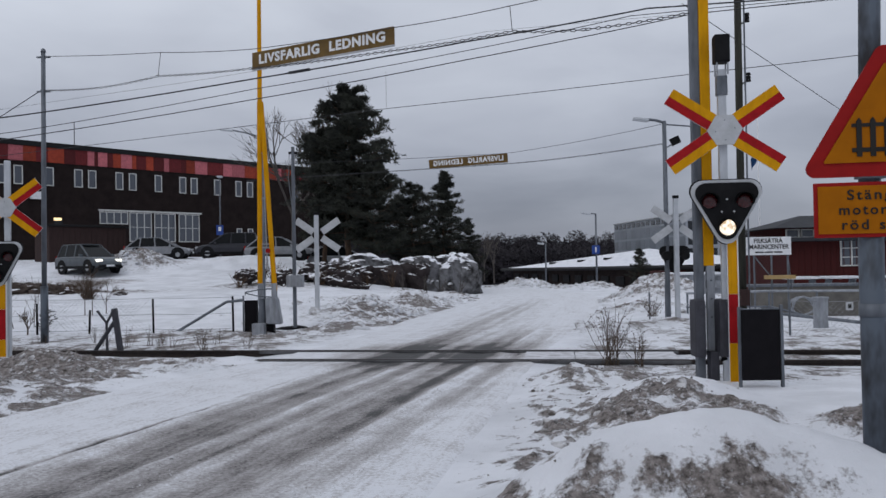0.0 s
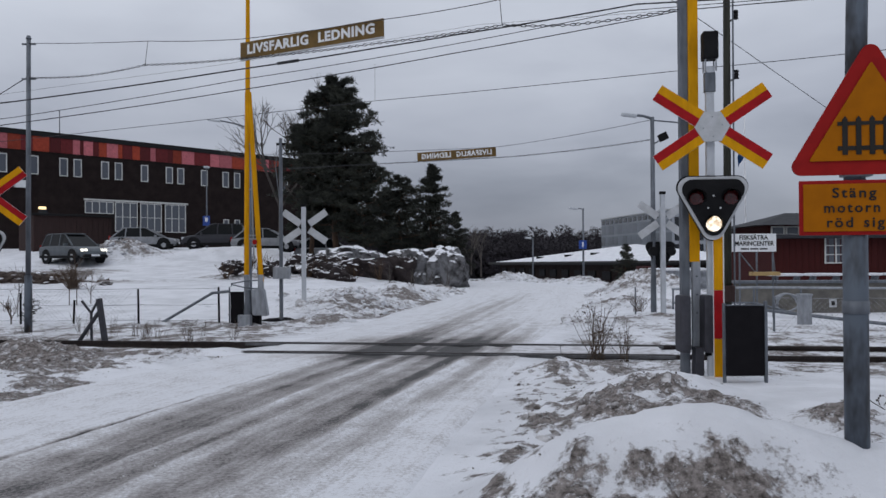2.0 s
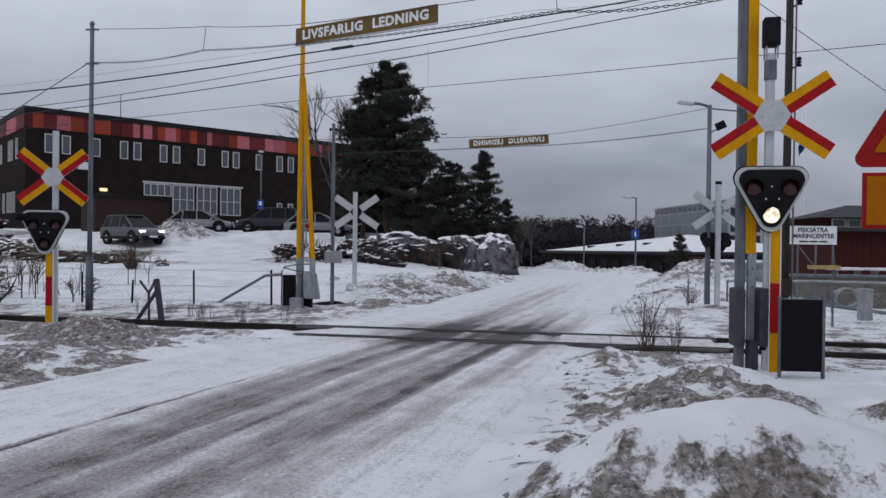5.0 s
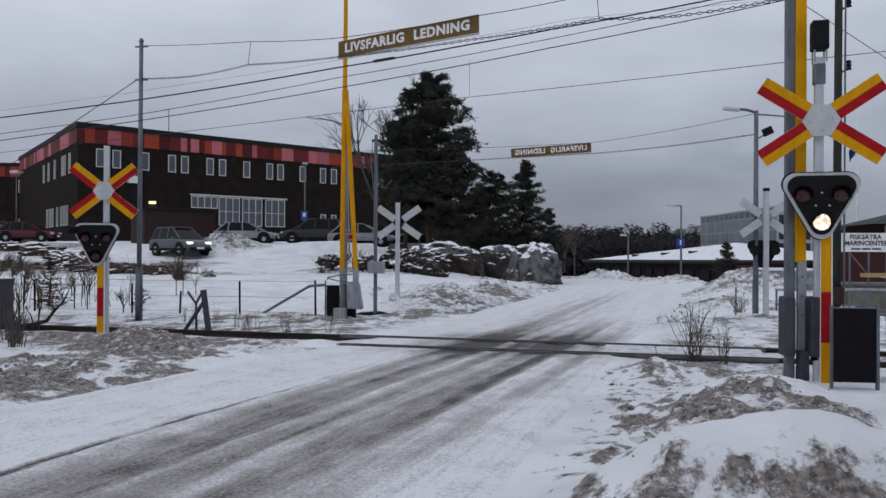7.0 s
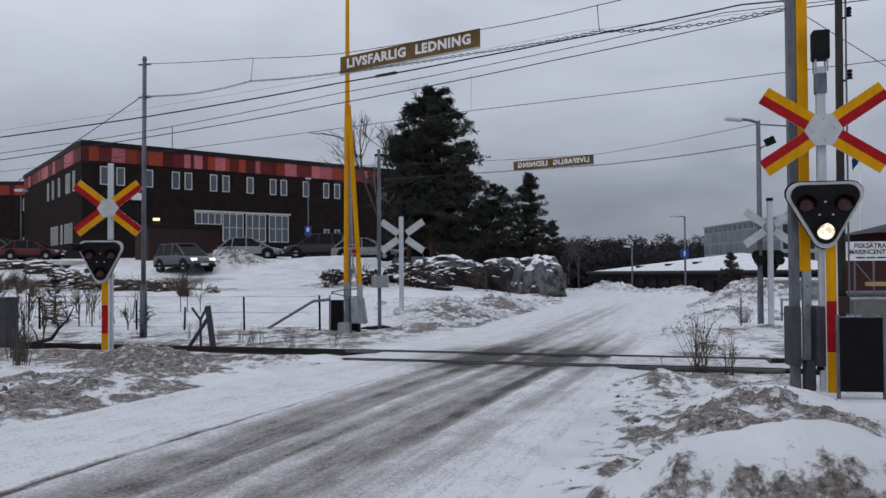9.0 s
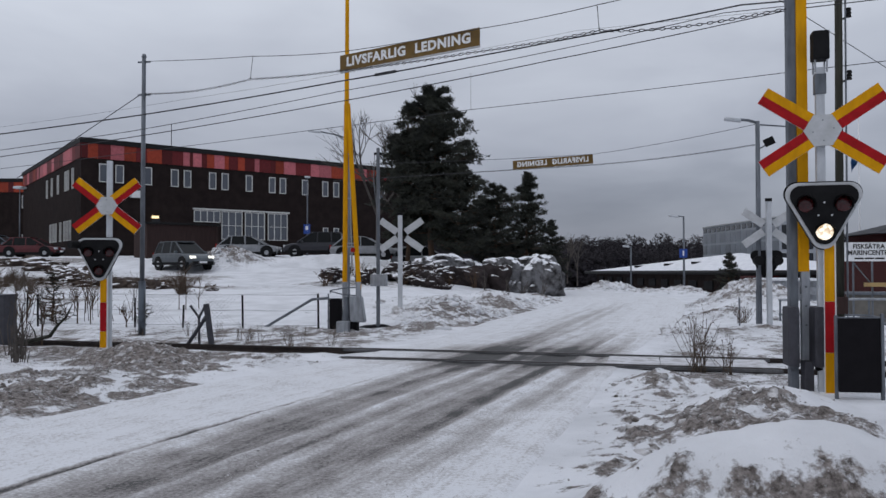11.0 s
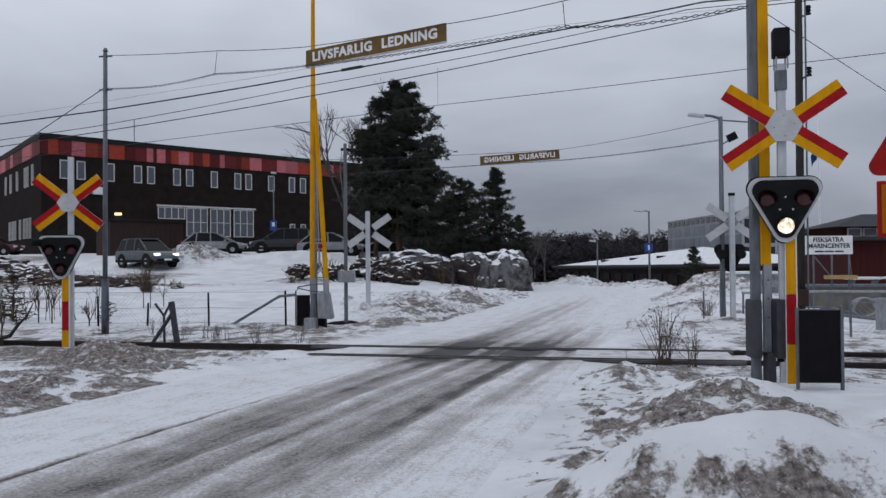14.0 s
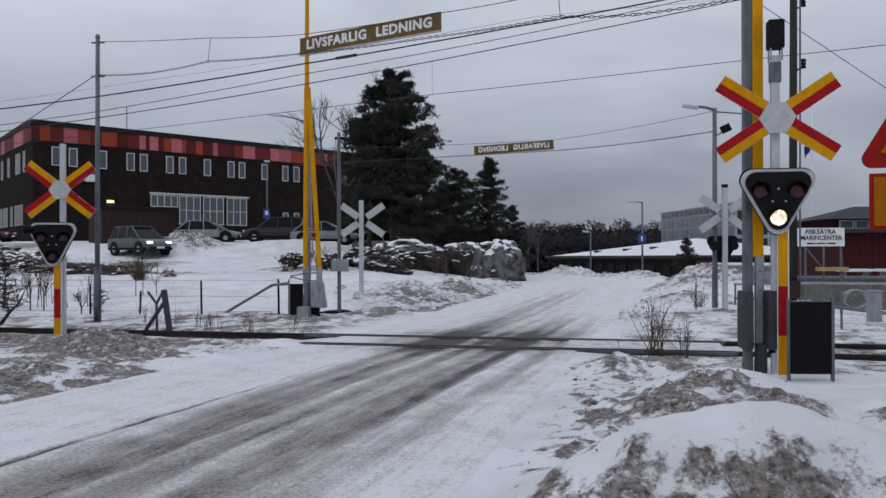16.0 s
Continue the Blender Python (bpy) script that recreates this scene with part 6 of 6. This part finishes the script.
for k in range(54):
    hr = random.Random(400 + k)
    x, y = hr.uniform(-20.5, -11.6), hr.uniform(19.4, 27.0)
    if k < 14:
        shrub((x, y, height_at(x, y)), hr.uniform(0.4, 1.1), hr.randint(4, 8), 440 + k, "low bare brushwood by the track", 0.35, BARK, 0.009)
    elif k < 38:
        bare_tree((x, y, height_at(x, y)), hr.uniform(1.0, 2.3), 440 + k, "slender leafless sapling by the track", 3, 0.42, BARK, "bare saplings by the track", 0.017)
    else:
        y += 12
        x -= 8
        shrub((x, y, height_at(x, y)), hr.uniform(0.4, 0.9), 40, 440 + k, "low brown heather on the slope", 0.7, TWIG, 0.012, group="heather on the slope")
for k in range(12):
    hr = random.Random(300 + k)
    x, y = hr.uniform(-10.5, -3.2), hr.uniform(35.4, 40.5)
    shrub((x, y, height_at(x, y) + 0.1), hr.uniform(0.7, 1.3), 16, 310 + k, "tangled dark scrub among the rocks", 0.8, BARK, 0.014, group="scrub among the rocks")

# heather and dead grass showing through on the slope
hrnd = random.Random(91)
V, F = [], []
hx = np.array([hrnd.uniform(-36, -14) for _ in range(9000)] + [hrnd.gauss(-16.5, 2.4) for _ in range(1500)])
hy = np.array([hrnd.gauss(38.5, 3.0) for _ in range(9000)] + [hrnd.gauss(35.2, 0.7) for _ in range(1500)])
hz, hd = ground_height(hx, hy)
for x, y, z, dd in zip(hx, hy, hz, hd):
    if dd > 0.46:
        needles(V, F, Vector((x, y, z + 0.01)), hrnd.uniform(0.06, 0.13), 4, hrnd, 0.5)
tagged(new("heather", from_arrays("heather", [tuple(v) for v in V], F, BARK, False)), "dark brown heather and dead grass on the slope", "heather", kind="stuff")

# far forest round the place
frnd = random.Random(77)
V, F = [], []
for k in range(700):
    a = radians(frnd.uniform(-62, 48))
    dist = frnd.uniform(125, 185)
    x, y = math.sin(a) * dist, math.cos(a) * dist
    if 24 < x < 46 and y > 90:
        dist += 60
        x, y = math.sin(a) * dist, math.cos(a) * dist
    h = (5.75 + frnd.gauss(0, 0.5)) * dist / 150 + (3.4 if a < -0.1 else 0)
    w = frnd.uniform(2.0, 3.6)
    for _ in range(70):
        f = frnd.random() * 0.8
        b, r = frnd.uniform(0, 6.283), w * 0.6 * math.sqrt(frnd.random())
        needles(V, F, Vector((x + math.cos(b) * r, y + math.sin(b) * r, -1.5 + f * (h + 1.5))), 0.85, 3, frnd, 0.6, 0.3)
    for _ in range(220):
        f = frnd.random() ** 0.7
        r = w * (0.25 + 0.75 * math.sin(min(1, (1 - f) * 1.25 + 0.08) * math.pi / 2)) * math.sqrt(frnd.random())
        b = frnd.uniform(0, 6.283)
        c = Vector((x + math.cos(b) * r, y + math.sin(b) * r, -1.5 + f * (h + 1.5)))
        needles(V, F, c, frnd.uniform(0.24, 0.46), 3, frnd)
for k in range(260):
    a = radians(frnd.uniform(0.2, 9.5))
    dist = frnd.uniform(104, 124)
    x, y = math.sin(a) * dist, math.cos(a) * dist
    h = frnd.uniform(2.2, 4.0)
    for _ in range(40):
        needles(V, F, Vector((x + frnd.gauss(0, 0.9), y + frnd.gauss(0, 0.9), -1.6 + (h + 1.0) * frnd.random() * 0.8)), 0.8, 4, frnd)
    for _ in range(90):
        c = Vector((x + frnd.gauss(0, 1.0), y + frnd.gauss(0, 1.0), -1.6 + (h + 1.6) * frnd.random()))
        needles(V, F, c, frnd.uniform(0.28, 0.55), 3, frnd)
fo = new("far_forest", from_arrays("far_forest", [tuple(v) for v in V], F, NEEDLES_FAR, False))
tagged(fo, "dark distant conifer forest along the horizon", "forest", kind="stuff")

# ---------------------------------------------------------------- fence along the railway
fence = thing("fence", (0, 0, 0), "sagging wire fence with thin dark steel posts", "fence")
FP = [(-15.2, 21.9), (-14.2, 21.6), (-13.5, 19.9), (-10.75, 19.9), (-9.39, 19.8), (-7.76, 19.8), (-5.76, 19.8)]
for k, (x, y) in enumerate(FP):
    part("fence_post", rod(bmesh.new(), (x, y, -0.2), (x + 0.03 * math.sin(k * 2), y, (0.9, 0.86, 0.88, 0.8, 0.62, 0.88, 0.92)[k]), 0.028, 0.026, seg=8), DARKBOX, fence)
THINWIRE = material("galvanised_netting", (0.3, 0.31, 0.33), 0.5, 0.4)
for z in (0.12, 0.5, 0.9):
    for a, b in zip(FP, FP[1:]):
        part("fence_wire", sweep(hanging((*a, z), (*b, z), 0.02, 6), 0.005, 4), THINWIRE, fence)


def netting(a, b, parent, low=0.1, high=0.85):
    """Chain-link netting between two posts."""
    bm = bmesh.new()
    a, b = Vector((*a, 0)), Vector((*b, 0))
    n = int((b - a).length / 0.11)
    for k in range(0, n - 7):
        for s0, s1 in ((k, k + 7), (k + 7, k)):
            rod(bm, a.lerp(b, s0 / n) + Vector((0, 0, low)), a.lerp(b, s1 / n) + Vector((0, 0, high)), 0.0026, seg=3, caps=False)
    tagged(part("netting", bm, THINWIRE, parent, "grey chain-link netting"), kind="stuff")


netting(FP[3], FP[4], fence)
netting(FP[4], FP[5], fence)
yf = thing("fence", (0, 0, 0), "low chain-link fence beside the yard", "fence")
YP = [(6.9, 17.3), (8.6, 17.0), (10.4, 16.7), (12.2, 16.4)]
for x, y in YP:
    part("fence_post", rod(bmesh.new(), (x, y, -0.5), (x, y, 0.75), 0.025, seg=8), GALV_DARK, yf)
for a, b in zip(YP, YP[1:]):
    netting(a, b, yf, -0.1, 0.7)
    part("fence_wire", sweep(hanging((*a, 0.72), (*b, 0.72), 0.02, 4), 0.005, 4), THINWIRE, yf)
part("brace_rail", sweep([(-7.2, 19.9, 0.05), (-5.9, 19.7, 0.78), (-5.45, 19.65, 0.82)], 0.035, 8), GALV_DARK, fence, "slanting steel brace rail")
bp_ = thing("fence_strut", (-6.84, 15.8, -0.12), "weathered post with a slanting strut by the rails", "fence post")
part("post", box(bmesh.new(), (-0.07, 0, 0.46), (0.10, 0.09, 1.04), (0, -8, 0), 0.012), COUNTER, bp_)
part("strut", rod(bmesh.new(), (-0.62, 0.15, 0.1), (-0.12, 0.0, 0.74), 0.04, seg=8), COUNTER, bp_)
part("forked_stake", sweep([(-0.40, 0.25, 0.05), (-0.41, 0.25, 0.67), (-0.60, 0.25, 0.92)], 0.026, 6), COUNTER, bp_)
part("fork", sweep([(-0.41, 0.25, 0.67), (-0.27, 0.25, 0.93)], 0.026, 6), COUNTER, bp_)

gb = thing("trackside_box", (-11.1, 15.1, 0.0), "plain dark grey steel box beside the track", "cabinet")
part("body", box(bmesh.new(), (0, 0, 0.5), (0.5, 0.4, 1.05), bevel=0.02), COUNTER, gb)
part("lid", box(bmesh.new(), (0, 0, 1.04), (0.54, 0.44, 0.05), bevel=0.01), COUNTER, gb)

# ---------------------------------------------------------------- right-hand yard
ms = thing("marina_sign", (9.75, 26.0, -0.5), "white marina sign on a thin steel scaffold", "sign")
part("board", box(bmesh.new(), (0, 0, 2.52), (1.42, 0.04, 0.58), bevel=0.006), WHITEPAINT, ms)
lettering("FISKSÄTRA", 0.2, BLACKINK, ms, Matrix.Translation((-0.02, -0.026, 2.68)), "lettering", 0.92, 0.004)
lettering("MARINCENTER", 0.2, BLACKINK, ms, Matrix.Translation((0, -0.026, 2.49)), "lettering", 1.26, 0.004)
for k in range(3):
    part("text_bar", box(bmesh.new(), (-0.3 + 0.3 * k, -0.022, 2.32), (0.26, 0.006, 0.045)), BLACKINK, ms)
for x in (-0.45, 0.1, 0.62):
    part("leg", rod(bmesh.new(), (x, 0.05, 0), (x, 0.05, 2.3), 0.03, seg=6), GALV_DARK, ms)
part("brace", rod(bmesh.new(), (-0.45, 0.05, 2.2), (0.1, 0.05, 1.5), 0.02, seg=6), GALV_DARK, ms)
part("brace", rod(bmesh.new(), (0.62, 0.05, 2.2), (0.75, 0.05, 1.0), 0.02, seg=6), GALV_DARK, ms)
part("plank", box(bmesh.new(), (0.3, -0.1, 1.52), (0.9, 0.3, 0.12), bevel=0.01), WOODYELLOW, ms, "pale timber plank")

pr = thing("pipe_railing", (0, 0, 0), "grey steel pipe railing along the yard", "railing")
part("top_pipe", sweep([(6.6, 24.2, 0.62), (9, 24.0, 0.66), (14, 24.0, 0.60), (22, 24, 0.5)], 0.035, 8), GALV, pr)
part("lower_pipe", sweep([(6.6, 24.2, 0.2), (9, 24.0, 0.2), (10.5, 24, -0.2)], 0.03, 8), GALV_DARK, pr)
for x in (6.6, 7.8, 9.0, 10.4, 11.9, 13.4, 15):
    part("railing_post", rod(bmesh.new(), (x, 24.05, -0.6), (x, 24.05, 0.62), 0.03, seg=8), GALV_DARK, pr)
part("slope_rail", sweep([(8.3, 22, 0.15), (10.5, 21, -0.1), (14, 19.5, -0.45)], 0.045, 8), GALV_DARK, pr)
kb = thing("retaining_wall", (14.4, 29.5, -0.9), "stained grey concrete retaining wall topped with snow", "wall", turn=-3)
part("concrete", box(bmesh.new(), (0, 0, 0.65), (8.0, 0.35, 1.7), bevel=0.02), CONCRETE, kb)
part("coping", box(bmesh.new(), (0, -0.02, 1.53), (8.1, 0.5, 0.1), bevel=0.02), GALV_DARK, kb)
part("plate", box(bmesh.new(), (-0.55, -0.19, 0.75), (0.26, 0.02, 0.3), bevel=0.005), OFFWHITE, kb, "small pale square plate")
part("plate_mark", box(bmesh.new(), (-0.55, -0.205, 0.75), (0.12, 0.01, 0.16), bevel=0.003), BLACKINK, kb)
for k, (x, w) in enumerate(((13.0, 1.2), (14.5, 1.3), (16.0, 1.3), (17.4, 1.0))):
    tb = thing("trestle_table", (x, 31.5, 0.2), "snow-covered white trestle table behind the wall", "table", "trestle tables")
    part("tabletop", box(bmesh.new(), (0, 0, 0.64), (w, 0.6, 0.1), bevel=0.03), CLEAN_SNOW, tb)
    for dx in (-0.35, 0.35):
        part("trestle", box(bmesh.new(), (dx * w, 0, 0.3), (0.05, 0.5, 0.6), (0, 12, 0)), GALV_DARK, tb)
gp = thing("bollard_cabinet", (8.25, 18.9, -0.15), "plain grey cable cabinet standing in the snow", "cabinet")
part("body", box(bmesh.new(), (0, 0, 0.4), (0.27, 0.2, 0.86), bevel=0.02), GALV, gp)
part("lid", box(bmesh.new(), (0, 0, 0.84), (0.3, 0.23, 0.05), bevel=0.01), GALV, gp)
for x, y, h in ((4.85, 21.3, 0.8), (5.2, 21.0, 1.0), (6.4, 22, 0.9)):
    stx = thing("snow_stake", (x, y, -0.1), "thin grey stake in the snow", "stake", "stakes by the road")
    part("shaft", rod(bmesh.new(), (0, 0, 0), (0, 0, h + 0.1), 0.022, seg=6), GALV_DARK, stx)

hs = new("hose_coil", mesh_of(sweep([(11.0 + 0.32 * math.cos(t * 0.5) * (1 + 0.01 * t), 26.5 + 0.1 * math.sin(t * 0.9), 0.05 + 0.3 * math.sin(t * 0.5)) for t in range(40)], 0.03, 6), "hose_coil", GALV))
tagged(hs, "loose coil of grey hose by the wall", "hose")
# red house
rh = thing("red_house", (18.0, 45.0, -0.9), "red boarded house with dark roofs and white windows", "house")
part("wall", box(bmesh.new(), (7, 4, 1.65), (14, 8, 3.5)), HOUSERED, rh, "falu-red board walls")
part("roof", box(bmesh.new(), (6.9, 3.8, 3.52), (14.6, 9.0, 0.22), bevel=0.03), ROOFDARK, rh, "dark flat eaves roof")
part("upper_wall", box(bmesh.new(), (6.5, 4.5, 3.9), (12.4, 5.5, 0.7)), HOUSERED, rh)
bm = bmesh.new()
vs = [bm.verts.new(p) for p in ((-0.4, 1.2, 4.22), (14, 1.2, 4.22), (14, 7.5, 4.22), (-0.4, 7.5, 4.22), (2.4, 4.4, 5.05), (12, 4.4, 5.05))]
for f in ((0, 1, 5, 4), (1, 2, 5), (2, 3, 4, 5), (3, 0, 4), (3, 2, 1, 0)):
    bm.faces.new([vs[i] for i in f])
part("upper_roof", bm, ROOFDARK, rh, "dark hipped roof")
for x in (0.9, 1.75, 2.6):
    window(rh, x, 3.9, 0.78, 0.52, 1.75, 1, 1)
for x in (3.4, 8.2):
    window(rh, x, 2.75, 1.25, 1.5, 0.0, 2, 3)
for k in range(40):
    part("board_batten", box(bmesh.new(), (0.18 + k * 0.35, -0.012, 1.65), (0.05, 0.03, 3.45)), HOUSERED, rh)

# low building with snow on its roof
lb_ = thing("low_building", (0, 0, 0), "long low dark building under a snow-covered roof", "building")
foot = [(5.8, 96), (15.4, 61.5), (24, 66), (14, 100)]
bm = bmesh.new()
lo = [bm.verts.new((x, y, -2)) for x, y in foot]
hi = [bm.verts.new((x, y, 0.95)) for x, y in foot]
bm.faces.new(hi)
for i in range(4):
    bm.faces.new((lo[i], lo[(i + 1) % 4], hi[(i + 1) % 4], hi[i]))
part("wall", bm, WALL_BROWN, lb_)
bm = bmesh.new()
ev = [bm.verts.new((x, y, z)) for (x, y), z in zip(((4.6, 97.5), (15.8, 59.5), (26, 64), (15, 103)), (0.82, 1.2, 1.2, 0.9))]
rg = [bm.verts.new((11.0, 92, 1.25)), bm.verts.new((16.9, 74, 2.65))]
lw = [bm.verts.new(v.co - Vector((0, 0, 0.25))) for v in ev]
for f in ((ev[0], ev[1], rg[1], rg[0]), (ev[1], ev[2], rg[1]), (ev[2], ev[3], rg[0], rg[1]), (ev[3], ev[0], rg[0])):
    bm.faces.new(f)
for i in range(4):
    bm.faces.new((ev[i], lw[i], lw[(i + 1) % 4], ev[(i + 1) % 4]))
part("roof", bm, CLEAN_SNOW, lb_, "snow-covered hipped roof")
part("red_gable", box(bmesh.new(), (15.6, 60.9, -0.5), (2.4, 0.2, 2.6), (0, 0, 24)), HOUSERED, lb_, "falu-red end wall")
for f in (0.3, 0.52, 0.7):
    part("roof_hatch", box(bmesh.new(), (6.6 + 10.0 * f, 94 - 26 * f, 1.15 + 0.9 * f), (0.9, 0.7, 0.22), (0, 0, 15), 0.03), ROOFEDGE, lb_)
bm = bmesh.new()
pts = [(4.5, 97.4, 0.72), (15.8, 59.3, 1.05), (26.2, 63.9, 1.05)]
for a, b in zip(pts, pts[1:]):
    rod(bm, a, b, 0.17, seg=4)
part("eaves_board", bm, ROOFEDGE, lb_, "dark eaves board")
for k in range(12):
    f = 0.05 + 0.9 * k / 11
    x, y = 5.8 + 9.6 * f, 96 - 34.5 * f
    part("window", box(bmesh.new(), (x - 0.1, y, -0.1), (0.12, 1.5, 0.7), (0, 0, 15.5)), BLACK, lb_)
sh = thing("yard_shed", (12.6, 45, -0.9), "small grey shed with a red gable wall", "shed")
part("wall", box(bmesh.new(), (0.5, 1, 0.7), (2.6, 2, 1.9)), GALV, sh)
part("gable", box(bmesh.new(), (-0.5, 4, 0.9), (1.3, 2, 1.9)), HOUSERED, sh)
part("roof", box(bmesh.new(), (0.4, 1, 1.72), (3.0, 2.4, 0.12), bevel=0.02), CLEAN_SNOW, sh)

# pale office block in the distance
wb = thing("pale_office_block", (29.8, 160, -1.5), "pale grey distant office block with window bands", "office building", turn=-83.3)
part("wall", box(bmesh.new(), (18.1, 4, 5.05), (36.2, 8, 10.1)), GREYBLD, wb)
part("roof", box(bmesh.new(), (18.1, 4, 10.2), (36.5, 8.3, 0.2)), OFFWHITE, wb, "pale roof edge")
for k in range(14):
    part("attic_window", box(bmesh.new(), (1.5 + k * 2.55, -0.04, 9.45), (1.75, 0.1, 0.75)), PANE_DARK, wb)
for r in range(4):
    for k in range(14):
        part("window", box(bmesh.new(), (1.3 + k * 2.58, -0.03, 7.85 - r * 2.05), (2.2, 0.08, 1.68)), GREYPANE, wb)
for r in range(4):
    for k in range(3):
        part("gable_window", box(bmesh.new(), (36.23, 1.4 + k * 2.5, 8.2 - r * 2.1), (0.08, 2.1, 1.55)), PANE_DARK, wb)
